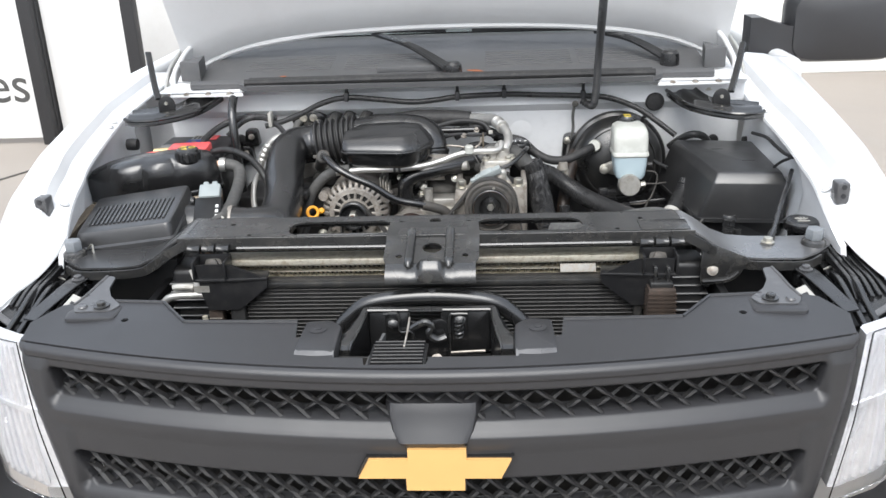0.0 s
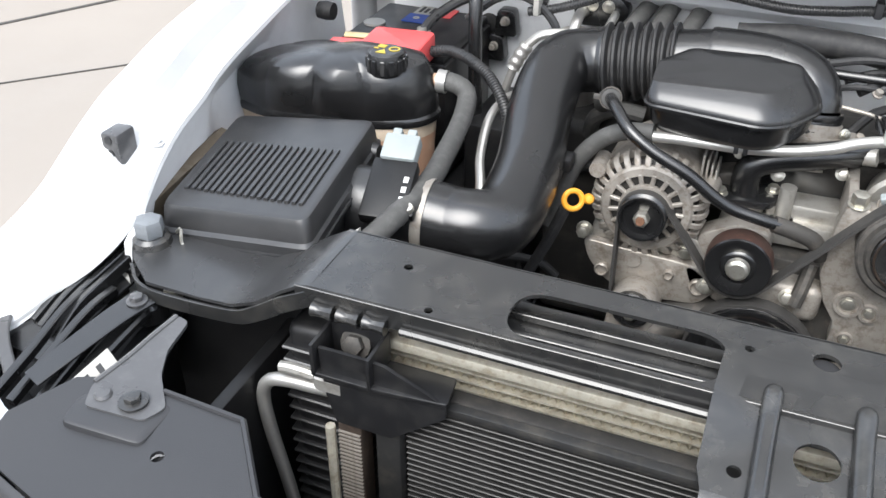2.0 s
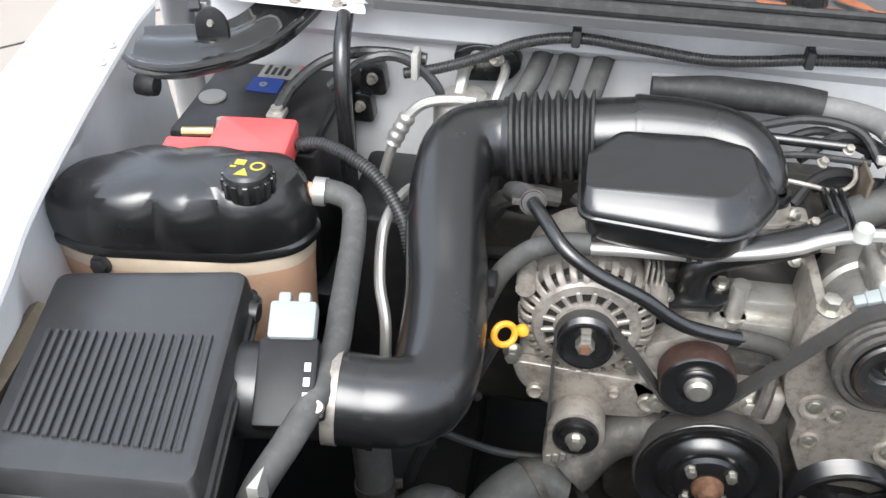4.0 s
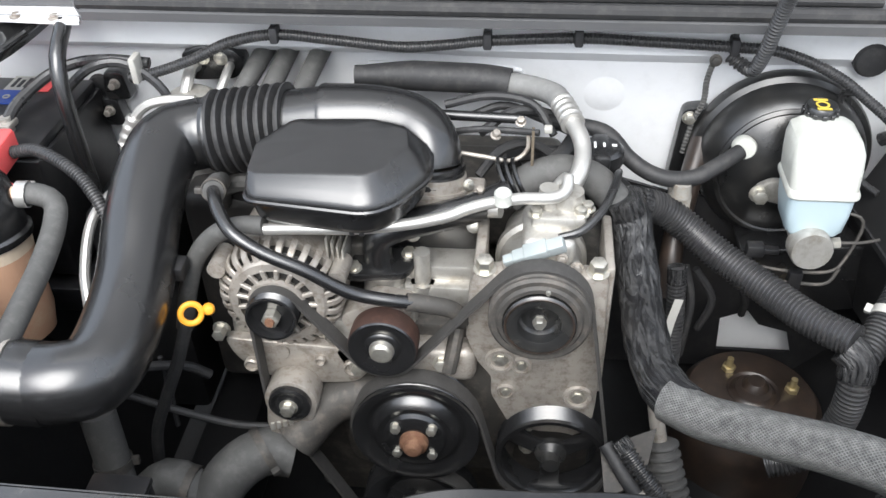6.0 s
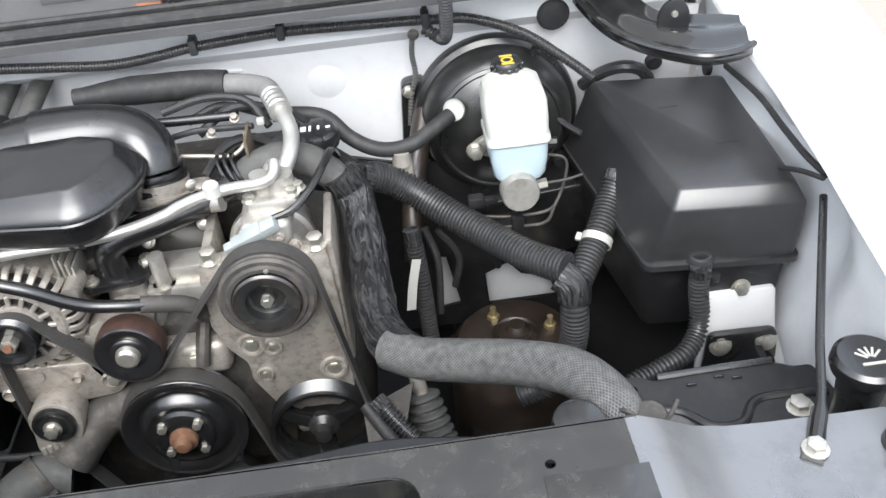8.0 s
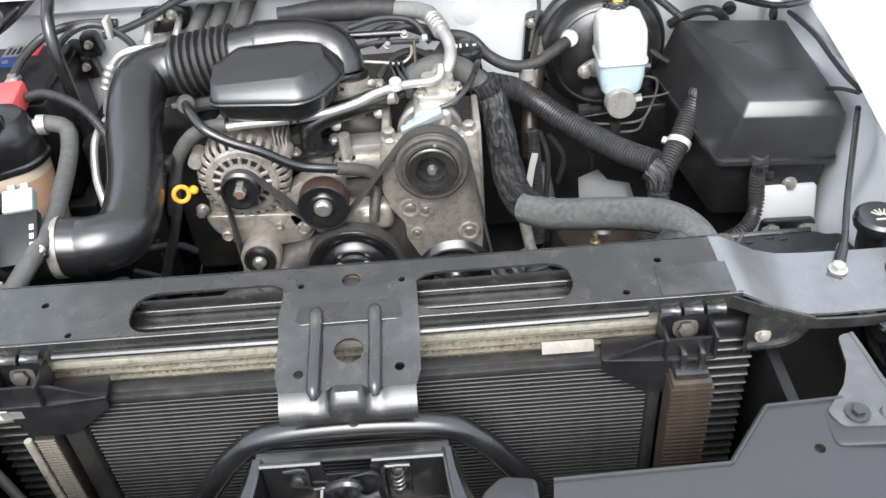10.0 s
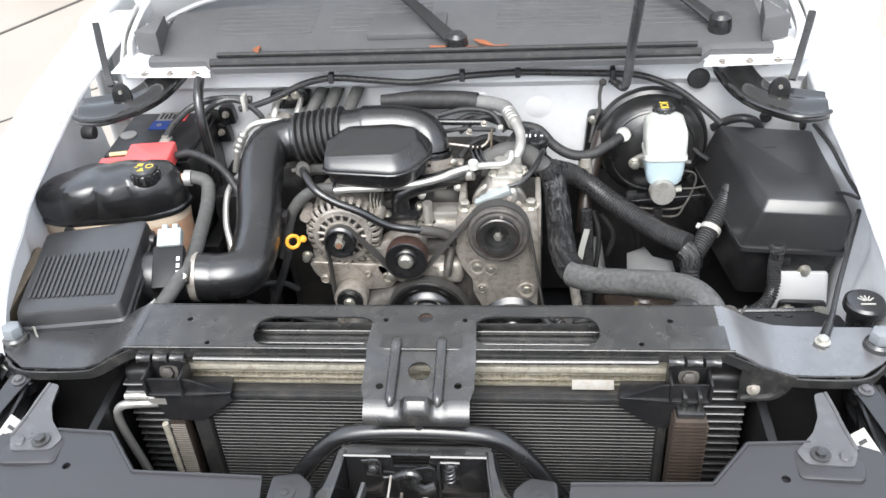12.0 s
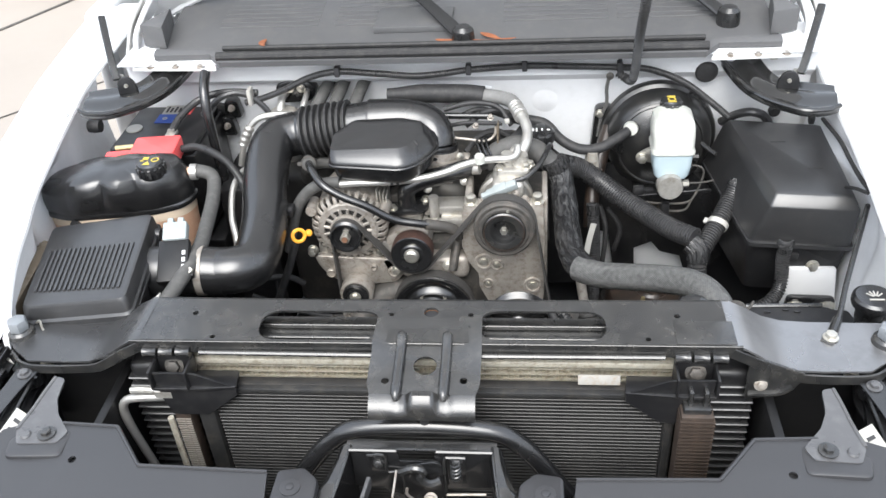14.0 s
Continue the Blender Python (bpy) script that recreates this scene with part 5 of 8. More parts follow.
def brace(s):
    t = thing("cowl_brace", "glossy black stamped brace curving from cowl to fender", "brace", "cowl braces", at=(s * 0.69, 0.66, 1.16))
    front = spline([(0.585, 0.815, 1.175), (0.598, 0.745, 1.168), (0.615, 0.690, 1.162), (0.642, 0.645, 1.158), (0.682, 0.606, 1.156), (0.722, 0.582, 1.155), (0.762, 0.582, 1.155), (0.792, 0.596, 1.156)], 0.012)
    back = spline([(0.662, 0.822, 1.180), (0.672, 0.765, 1.174), (0.682, 0.725, 1.170), (0.697, 0.698, 1.168), (0.722, 0.688, 1.166), (0.752, 0.684, 1.164), (0.780, 0.680, 1.162), (0.800, 0.676, 1.160)], 0.012)
    n = 26
    pick = lambda line, u: line[min(len(line) - 1, int(u * (len(line) - 1) + 0.5))]
    secs = []
    for i in range(n):
        u = i / (n - 1)
        f, b = pick(front, u), pick(back, u)
        ring = []
        for w, dz in ((0.0, -0.016), (0.0, -0.004), (0.03, 0.0), (0.09, 0.0005), (0.15, -0.006), (0.30, -0.008), (0.42, -0.002), (0.55, 0.001), (0.70, -0.002), (0.88, -0.004), (0.97, 0.002), (1.0, 0.001), (1.0, -0.012), (0.5, -0.014)):
            p = f.lerp(b, w)
            ring.append((s * p.x, p.y, p.z + dz + 0.006))
        secs.append(ring)
    part("web", loft(secs), "gloss_black", t, angle=60)
    part("rolled_lip", tube([(s * p.x, p.y - 0.001, p.z + 0.005) for p in front[::4]] + [(s * front[-1].x, front[-1].y, front[-1].z + 0.006)], 0.0050, 8, 0.01), "gloss_black", t)
    half = [(0.0225 * math.cos(math.pi * k / 12) * s, 0.028 * math.sin(math.pi * k / 12) + 0.018) for k in range(13)]
    d_shape = [(s * 0.703 + x, 1.160 + z) for x, z in [(s * 0.0225, 0.0)] + half + [(-s * 0.0225, 0.0)]]
    part("pivot_plate", prism(d_shape, 0.664, 0.672, "y", 0.002), "black", t, "black rounded pivot plate")
    part("pivot_pin", lathe([(0, 0.004), (0.004, 0.004), (0.005, 0.0), (0, 0)], 10, (s * 0.703, 0.664, 1.186), "y"), "bolt", t)
    part("pivot_band", strap([(s * 0.722, 0.690, 1.165), (s * 0.722, 0.690, 1.185), (s * 0.722, 0.692, 1.200)], 0.012, 0.004, (0, -1, 0)), "alloy", t, "bright steel band")
    part("strut", strap([(s * 0.728, 0.678, 1.195), (s * 0.742, 0.705, 1.222), (s * 0.762, 0.750, 1.262), (s * 0.780, 0.792, 1.298)], 0.016, 0.010, (s * -0.5, -0.8, 0.3)), "satin", t, "flat black strut")
    part("bolt", bolt((s * 0.700, 0.800, 1.176), (0, 0, 1), 0.009, 0.007), "bolt", t)
    return t


for s in (-1, 1):
    hinge(s)
    settle(brace(s), x=-0.034 if s < 0 else -0.004, y=0.005, z=0.022 if s < 0 else 0.004)

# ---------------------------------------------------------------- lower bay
# deep shade under the engine is put into the near-black colour of these parts
lower = thing("lower_bay", "dirty frame rails and splash shields below the engine, near-black for the shade", "underbody", kind="structure", at=(0, 0.4, 0.3))
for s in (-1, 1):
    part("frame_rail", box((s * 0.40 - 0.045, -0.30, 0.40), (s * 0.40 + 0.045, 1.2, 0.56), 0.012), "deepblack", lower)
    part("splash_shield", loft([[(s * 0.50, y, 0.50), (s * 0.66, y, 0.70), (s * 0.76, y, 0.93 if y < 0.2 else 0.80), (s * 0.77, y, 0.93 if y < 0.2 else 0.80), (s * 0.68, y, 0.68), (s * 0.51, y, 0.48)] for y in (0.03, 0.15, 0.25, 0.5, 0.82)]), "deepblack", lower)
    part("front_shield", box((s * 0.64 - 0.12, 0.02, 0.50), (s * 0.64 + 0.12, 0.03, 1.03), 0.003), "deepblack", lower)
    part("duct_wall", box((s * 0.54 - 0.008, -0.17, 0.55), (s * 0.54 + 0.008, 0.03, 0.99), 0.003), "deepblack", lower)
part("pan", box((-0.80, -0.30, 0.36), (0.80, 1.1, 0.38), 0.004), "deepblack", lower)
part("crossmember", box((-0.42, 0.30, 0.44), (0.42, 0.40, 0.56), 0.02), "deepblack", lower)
part("fan_shroud", box((-0.44, 0.012, 0.56), (0.45, 0.035, 1.045), 0.004), "black", lower)
part("shroud_top", strap([(-0.42, 0.06, 0.975), (-0.25, 0.065, 0.975), (0, 0.07, 0.97), (0.25, 0.065, 0.975), (0.44, 0.06, 0.975)], 0.05, 0.004), "black", lower)

# ---------------------------------------------------------------- engine block
eng = thing("engine_block", "grimy cast engine block with front cover and valve covers", "engine", at=(0, 0.6, 0.5))
part("block", box((-0.23, 0.50, 0.50), (0.20, 0.80, 0.90), 0.02), "iron", eng)
part("front_cover", prism(round_poly([(-0.16, 0.62), (0.08, 0.62), (0.10, 0.80), (0.04, 0.92), (-0.12, 0.92), (-0.18, 0.80)], 0.03), 0.47, 0.52, "y", 0.006), "iron", eng)
for s in (-1, 1):
    x = -0.02 + s * 0.155
    part("valve_cover", prism(round_poly([(x - 0.07, 0.93 - s * 0.02), (x + 0.07, 0.93 + s * -0.05), (x + 0.06, 0.985 - s * 0.03), (x - 0.06, 0.985 + s * 0.0)], 0.012), 0.52, 0.80, "y", 0.006), "iron", eng, "dark grimy valve cover")
part("intake_manifold", merge(box((-0.16, 0.62, 0.93), (0.14, 0.80, 1.02), 0.02, 3), box((-0.10, 0.62, 1.0), (0.10, 0.75, 1.03), 0.02, 3)), "iron", eng, "grimy cast lower intake manifold")
part("pump_body", merge(lathe([(0, 0.0), (0.045, 0.0), (0.055, -0.03), (0.06, -0.06), (0, -0.06)], 24, (-0.052, 0.44, 0.80), "y"), box((-0.12, 0.44, 0.84), (0.03, 0.50, 0.90), 0.015, 3)), "cast2", eng, "cast water pump body")
part("pump_inlet", tube([(-0.10, 0.45, 0.81), (-0.17, 0.44, 0.79), (-0.22, 0.40, 0.75)], 0.032, 14, 0.015), "iron", eng)
part("thermostat_block", merge(box((-0.068, 0.512, 0.940), (0.028, 0.56, 0.984), 0.006), box((-0.070, 0.495, 0.925), (0.028, 0.53, 0.962), 0.006), box((-0.12, 0.47, 0.90), (-0.05, 0.52, 0.955), 0.01), lathe([(0, 0.05), (0.011, 0.05), (0.011, 0.0), (0.016, 0.0), (0.016, -0.01), (0, -0.01)], 14, (-0.045, 0.508, 0.962), "z")), "cast", eng, "bright cast housing between the pulleys")
part("thermostat_neck", merge(lathe([(0, 0), (0.030, 0), (0.030, 0.02), (0.026, 0.055), (0.033, 0.060), (0.033, 0.066), (0, 0.066)], 20, (-0.098, 0.520, 0.915), "z"), ), "cast", eng)
for p, w in (((-0.125, 0.475, 0.935), (0, -0.6, 0.8)), ((-0.015, 0.44, 0.88), (0, -1, 0.3)), ((-0.125, 0.43, 0.875), (0, -1, 0.2)), ((0.005, 0.48, 0.87), (0, -1, 0.3))):
    part("bolt", bolt(p, w, 0.009, 0.012), "bolt", eng)
part("stud_pipe", tube([(-0.005, 0.43, 0.875), (0.0, 0.44, 0.90), (0.005, 0.46, 0.925)], 0.010, 10, 0.01), "iron", eng)
neck = thing("thermostat_elbow", "black painted thermostat elbow with two bolts", "pipe elbow", at=(-0.09, 0.55, 0.97))
part("flange", prism(round_poly([(-0.146, 0.476), (-0.060, 0.486), (-0.050, 0.545), (-0.134, 0.540)], 0.018), 0.981, 0.992, "z", 0.002), "satin", neck)
part("elbow", tube([(-0.100, 0.508, 0.986), (-0.103, 0.508, 1.010), (-0.097, 0.509, 1.034), (-0.070, 0.514, 1.048), (-0.03, 0.524, 1.054), (0.02, 0.545, 1.058), (0.06, 0.575, 1.060)], 0.0195, 14, 0.008), "satin", neck)
for p in ((-0.132, 0.492, 0.992), (-0.064, 0.526, 0.992)):
    part("bolt", bolt(p, (0, 0, 1), 0.008, 0.009), "bolt", neck)

# ---------------------------------------------------------------- pulleys, belt, accessories
LEAN = -4.0


def turned(profile, at, seg=44):
    """Turned part whose face looks forward along the crank axis; heights run towards the viewer."""
    return lathe(profile, seg, at, "y", LEAN)


def grooves(r, h0, h1, n=6, d=0.0022):
    out = []
    for k in range(n):
        a, b = lerp(h0, h1, k / n), lerp(h0, h1, (k + 1) / n)
        out += [(r, a), (r - d, (a + b) / 2)]
    return out + [(r, h1)]


def alternator():
    t = thing("alternator", "cast aluminium alternator with slotted housing and drive pulley", "alternator", at=(-0.222, 0.46, 0.96))
    c = (-0.223, 0.455, 0.972)
    part("core", turned([(0, -0.11), (0.062, -0.11), (0.064, 0.0), (0.052, 0.010), (0.0, 0.012)], c), "dark", t, "dark windings")
    part("body", turned([(0.064, -0.012), (0.0735, -0.012), (0.0755, -0.03), (0.0755, -0.055), (0.073, -0.06), (0.073, -0.085), (0.076, -0.09), (0.076, -0.12), (0.06, -0.13), (0, -0.13)], c), "cast2", t)
    part("face_ring", turned([(0.0475, 0.0175), (0.057, 0.0165), (0.0605, 0.013), (0.0605, 0.008), (0.047, 0.012)], c), "cast2", t)
    part("hub", turned([(0.0, 0.024), (0.034, 0.022), (0.036, 0.016), (0.034, 0.010), (0, 0.010)], c), "cast2", t)
    rot = Matrix.Translation(c) @ Matrix.Rotation(radians(LEAN), 4, "X") @ Matrix.Rotation(radians(90), 4, "X")
    for k in range(17):
        a = 2 * math.pi * k / 17
        part("spoke", moved(box((0.030, -0.0030, 0.012), (0.050, 0.0030, 0.0185), 0.0014, 1), rot @ Matrix.Rotation(a, 4, "Z")), "cast2", t)
    for k in range(30):
        a = 2 * math.pi * k / 30
        b = strap([(0.057, 0, 0.0125), (0.067, 0, 0.009), (0.0735, 0, 0.0), (0.0750, 0, -0.014)], 0.0084, 0.004, (0.7, 0, 0.7), 0.006)
        part("bar", moved(b, rot @ Matrix.Rotation(a, 4, "Z")), "cast2", t)
    for a in (25, 150, 265):
        part("lug", moved(merge(lathe([(0, 0.012), (0.011, 0.012), (0.012, -0.03), (0, -0.03)], 14, (0.081, 0, 0), "z")), rot @ Matrix.Rotation(radians(a), 4, "Z")), "cast2", t)
    part("pulley", turned([(0, 0.022), (0.026, 0.022)] + grooves(0.0305, 0.024, 0.046) + [(0.030, 0.049), (0.027, 0.049), (0.025, 0.040), (0.0, 0.038)], c), "satin", t, "small black grooved pulley")
    part("nut", moved(merge(prism([(0.0105 * math.cos(math.pi / 3 * i), 0.0105 * math.sin(math.pi / 3 * i)) for i in range(6)], 0.036, 0.052, "z", 0.002)), rot), "bolt", t, "bright shaft nut")
    part("shaft_end", moved(lathe([(0, 0.055), (0.0055, 0.055), (0.0065, 0.05), (0, 0.05)], 12, (0, 0, 0), "z"), rot), "rust", t, "rusty shaft end")
    for k in range(4):
        part("fin", box((-0.166 + 0.006 * k, 0.475, 1.014 - 0.005 * k), (-0.163 + 0.006 * k, 0.52, 1.046 - 0.006 * k), 0.001), "cast", t)
    part("mount", merge(prism(round_poly([(-0.292, 0.935), (-0.15, 0.935), (-0.115, 0.885), (-0.135, 0.862), (-0.20, 0.87), (-0.27, 0.865), (-0.295, 0.90)], 0.012), 0.455, 0.50, "y", 0.006), prism(round_poly([(-0.165, 0.90), (-0.115, 0.905), (-0.105, 0.875), (-0.15, 0.862)], 0.010), 0.440, 0.47, "y", 0.004)), "cast", t, "cast mounting bracket")
    plate = prism(round_poly([(-0.302, 0.910), (-0.150, 0.902), (-0.112, 0.874), (-0.136, 0.842), (-0.200, 0.834), (-0.262, 0.846), (-0.292, 0.878)], 0.012), 0.440, 0.455, "y", 0.004)
    part("lower_plate", plate, "cast2", t, "dusty cast lower bracket")
    for x, z, r in ((-0.270, 0.868, 0.010), (-0.140, 0.872, 0.012), (-0.180, 0.882, 0.007)):
        part("boss", turned([(0, 0.004), (r * 0.7, 0.004), (r * 0.8, 0.008), (r, 0.006), (r, -0.002), (0, -0.002)], (x, 0.440, z), 20), "cast2", t)
    part("mount_bolt", bolt((-0.300, 0.440, 0.925), (0, -1, 0.1), 0.0085, 0.016, 1.35), "bolt", t)
    for x, z in ((-0.208, 0.880), (-0.165, 0.915), (-0.255, 0.885)):
        part("bolt", bolt((x, 0.450, z), (0, -1, 0.1), 0.008, 0.009), "bolt", t)
    for piece in t.children:
        piece.data.transform(Matrix.Scale(1.07, 4))
    return t


alternator()

idl = thing("idler_pulley", "black idler pulley with brown rusty rim and bright bolt", "pulley", at=(-0.09, 0.43, 0.915))
c = (-0.087, 0.437, 0.927)
part("rim", turned([(0.040, -0.006), (0.0445, -0.004), (0.0450, 0.004), (0.0450, 0.024), (0.0440, 0.0275)], c), "brown", idl)
part("face", turned([(0.0440, 0.0275), (0.0425, 0.030), (0.0390, 0.0305), (0.024, 0.026), (0.021, 0.0285), (0.018, 0.029), (0, 0.029)], c), "satin", idl)
part("bolt", turned([(0, 0.039), (0.011, 0.039), (0.0150, 0.036), (0.0165, 0.029), (0, 0.029)], c, 24), "bolt", idl, "bright flanged bolt")
part("arm", prism(round_poly([(-0.14, 0.90), (-0.06, 0.93), (-0.05, 0.96), (-0.10, 0.97), (-0.15, 0.94)], 0.012), 0.455, 0.49, "y", 0.004), "cast2", idl)

ten = thing("belt_tensioner", "cast belt tensioner arm with black pulley", "belt tensioner", at=(-0.218, 0.42, 0.81))
rot = Matrix.Translation((-0.218, 0.425, 0.812)) @ Matrix.Rotation(radians(LEAN), 4, "X")
arm_o = [(0.037 * math.cos(radians(a)), 0.037 * math.sin(radians(a))) for a in range(-20, 201, 20)] + [(-0.038, -0.040), (-0.034, -0.066), (-0.022, -0.076), (-0.002, -0.072), (0.012, -0.058), (0.030, -0.026)]
part("arm", moved(prism(round_poly([(x, z) for x, z in arm_o], 0.004, 2), -0.012, 0.03, "y", 0.004), rot), "cast2", ten)
part("spring_case", turned([(0, 0.0), (0.032, 0.0), (0.034, -0.05), (0, -0.05)], (-0.212, 0.455, 0.842)), "cast2", ten)
part("pulley", turned([(0.0, 0.008), (0.008, 0.010), (0.019, 0.006), (0.025, 0.008), (0.0285, 0.006), (0.0295, -0.004), (0, -0.004)], (-0.218, 0.412, 0.815)), "satin", ten, "black dished pulley")
part("bolt", bolt((-0.218, 0.403, 0.816), (0, -1, 0.07), 0.0095, 0.012), "bolt", ten)
for k in range(4):
    part("tooth", moved(box((-0.033 + 0.009 * k, -0.0145, -0.052 + 0.003 * k), (-0.027 + 0.009 * k, -0.010, -0.040 + 0.003 * k), 0.001), rot), "cast", ten)
settle(ten, 0.001, -0.011, 0.013)

wpp = thing("water_pump_pulley", "glossy black water pump pulley with rusty hub", "pulley", at=(-0.052, 0.40, 0.79))
c = (-0.049, 0.408, 0.782)
part("rim", turned([(0.066, -0.030)] + grooves(0.0865, -0.028, 0.006, 7) + [(0.0875, 0.009), (0.0865, 0.0125), (0.081, 0.013), (0.071, 0.009), (0.064, 0.004)], c, 56), "satin", wpp)
part("dish", turned([(0.064, 0.004), (0.058, 0.012), (0.051, 0.016), (0.043, 0.015), (0.040, 0.021), (0.034, 0.024), (0.0, 0.024)], c, 56), "satin", wpp)
part("hub", turned([(0, 0.044), (0.008, 0.044), (0.0125, 0.040), (0.0135, 0.034), (0.019, 0.031), (0.020, 0.024), (0, 0.024)], c, 24), "rust", wpp, "rusty hub nose")
for a in (20, 110, 200, 290):
    part("bolt", bolt((c[0] + 0.034 * math.cos(radians(a + 25)), 0.389, c[2] + 0.002 + 0.034 * math.sin(radians(a + 25))), (0, -1, 0.07), 0.0068, 0.011, 1.15), "bolt", wpp)

crank = thing("crank_pulley", "black crankshaft pulley low on the engine", "pulley", at=(-0.05, 0.42, 0.65))
part("rim", turned([(0.07, -0.03)] + grooves(0.085, -0.028, 0.006, 7) + [(0.082, 0.012), (0.07, 0.008), (0.05, -0.004), (0.03, 0.0), (0.0, 0.0)], (-0.051, 0.413, 0.605), 48), "satin", crank)
part("bolt", bolt((-0.051, 0.408, 0.605), (0, -1, 0.07), 0.014, 0.016), "bolt", crank)

psp = thing("steering_pump_pulley", "black spoked steering pump pulley", "pulley", at=(0.13, 0.42, 0.74))
c = (0.136, 0.435, 0.726)
part("rim", turned([(0.068, -0.012)] + grooves(0.0765, -0.010, 0.020, 7) + [(0.0775, 0.022), (0.0765, 0.026), (0.070, 0.025), (0.066, 0.018), (0.066, -0.012)], c, 52), "satin", psp)
rot = Matrix.Translation(c) @ Matrix.Rotation(radians(LEAN), 4, "X") @ Matrix.Rotation(radians(90), 4, "X")
for a in (30, 150, 270):
    part("spoke", moved(prism(round_poly([(0.016, -0.013), (0.068, -0.015), (0.068, 0.015), (0.016, 0.013)], 0.006), 0.004, 0.009, "z", 0.001), rot @ Matrix.Rotation(radians(a), 4, "Z")), "satin", psp)
part("hub", turned([(0, 0.034), (0.012, 0.034), (0.013, 0.020), (0.022, 0.012), (0.024, 0.003), (0, 0.003)], c, 24), "steel_black", psp)
part("pump_body", turned([(0, -0.03), (0.05, -0.03), (0.055, -0.05), (0.055, -0.12), (0, -0.12)], c), "dark", psp)
for x, z in ((0.103, 0.749), (0.168, 0.754), (0.103, 0.699)):
    part("bolt", bolt((x, 0.457, z), (0, -1, 0.1), 0.009, 0.008), "bolt", psp)

comp = thing("ac_compressor", "cast aluminium air conditioning compressor with clutch pulley", "compressor", at=(0.11, 0.5, 0.98))
c = (0.110, 0.445, 0.988)
part("pulley", turned([(0.040, -0.006)] + grooves(0.0625, -0.004, 0.020, 6, 0.003) + [(0.0625, 0.024), (0.059, 0.027), (0.053, 0.026), (0.050, 0.030), (0.045, 0.030), (0.042, 0.026)], c, 56), "iron", comp, "worn grooved pulley")
part("clutch_plate", turned([(0.042, 0.027), (0.044, 0.034), (0.041, 0.0365), (0.033, 0.0365), (0.027, 0.034), (0.0255, 0.020), (0.022, 0.016), (0.012, 0.018), (0.010, 0.026), (0, 0.026)], c, 48), "steel_black", comp, "black clutch plate")
part("clutch_rim", turned([(0.0395, 0.0372), (0.0415, 0.0375), (0.0425, 0.0365), (0.0395, 0.0360)], c, 48), "rustdark", comp, "worn rim")
part("bolt", turned([(0, 0.036), (0.006, 0.036), (0.008, 0.033), (0.009, 0.024), (0, 0.024)], c, 6), "bolt", comp)
for a in (80, 200, 320):
    part("rivet", turned([(0, 0.0325), (0.0028, 0.032), (0.0034, 0.029), (0, 0.029)], (c[0] + 0.0475 * math.cos(radians(a)), c[1] + 0.002, c[2] + 0.0475 * math.sin(radians(a))), 10), "bolt", comp)
part("body", merge(turned([(0, -0.006), (0.050, -0.006), (0.056, -0.012), (0.056, -0.035), (0.060, -0.038), (0.060, -0.050), (0.054, -0.054), (0.054, -0.10), (0.060, -0.104), (0.060, -0.116), (0.054, -0.12), (0.050, -0.165), (0, -0.17)], c, 40),
                   box((0.085, 0.475, 1.028), (0.150, 0.56, 1.066), 0.010, 3)), "cast", comp)
for k in range(7):
    a = radians(20 + 23 * k)
    part("body_bolt", bolt((c[0] + 0.058 * math.cos(a), 0.475, c[2] + 0.003 + 0.058 * math.sin(a)), (0, -1, 0.1), 0.006, 0.008), "cast2", comp)
part("port_block", merge(box((0.095, 0.505, 1.058), (0.162, 0.560, 1.080), 0.006), lathe([(0, 0.03), (0.012, 0.03), (0.014, 0.0), (0, 0.0)], 14, (0.115, 0.535, 1.075), "z"), lathe([(0, 0.02), (0.018, 0.02), (0.020, 0.0), (0, 0.0)], 16, (0.140, 0.540, 1.078), "z")), "cast", comp, "pipe port block")
for x, y in ((0.155, 0.518), (0.100, 0.515), (0.163, 0.53)):
    part("port_bolt", bolt((x, y, 1.078), (0, 0, 1), 0.0075, 0.010), "bolt", comp)
part("clutch_connector", moved(merge(box((-0.035, -0.008, -0.008), (0.030, 0.008, 0.008), 0.002), box((-0.048, -0.006, -0.006), (-0.033, 0.006, 0.006), 0.002), box((-0.02, -0.010, -0.004), (0.01, 0.010, 0.010), 0.002)), Matrix.Translation((0.108, 0.470, 1.058)) @ Matrix.Rotation(radians(-24), 4, "Y") @ Matrix.Rotation(radians(20), 4, "X")), "connector", comp, "pale blue-grey plug connector")
settle(comp, -0.001, -0.013, 0.005)

brk = thing("accessory_bracket", "large cast aluminium accessory bracket with bolt bosses", "bracket", at=(0.11, 0.46, 0.9))
bo = [(0.026, 1.030), (0.070, 1.032), (0.074, 1.015), (0.148, 1.015), (0.150, 1.032), (0.190, 1.032), (0.194, 0.93), (0.192, 0.80), (0.185, 0.735), (0.150, 0.745), (0.115, 0.745), (0.075, 0.760), (0.050, 0.815), (0.050, 0.850), (0.030, 0.880), (0.016, 0.925), (0.020, 0.96), (0.020, 1.0)]
part("plate", prism(round_poly(bo, 0.006, 2), 0.446, 0.474, "y", 0.004), "cast2", brk)
part("side_web", box((0.186, 0.458, 0.82), (0.198, 0.57, 1.038), 0.004), "cast2", brk)
part("side_web", box((0.026, 0.458, 0.93), (0.040, 0.56, 1.036), 0.004), "cast2", brk)
for p, w in (((0.040, 0.456, 1.031), (0, -0.1, 1)), ((0.177, 0.458, 1.032), (0, -0.1, 1))):
    part("tall_bolt", bolt(p, w, 0.011, 0.018, 1.3), "bolt", brk)
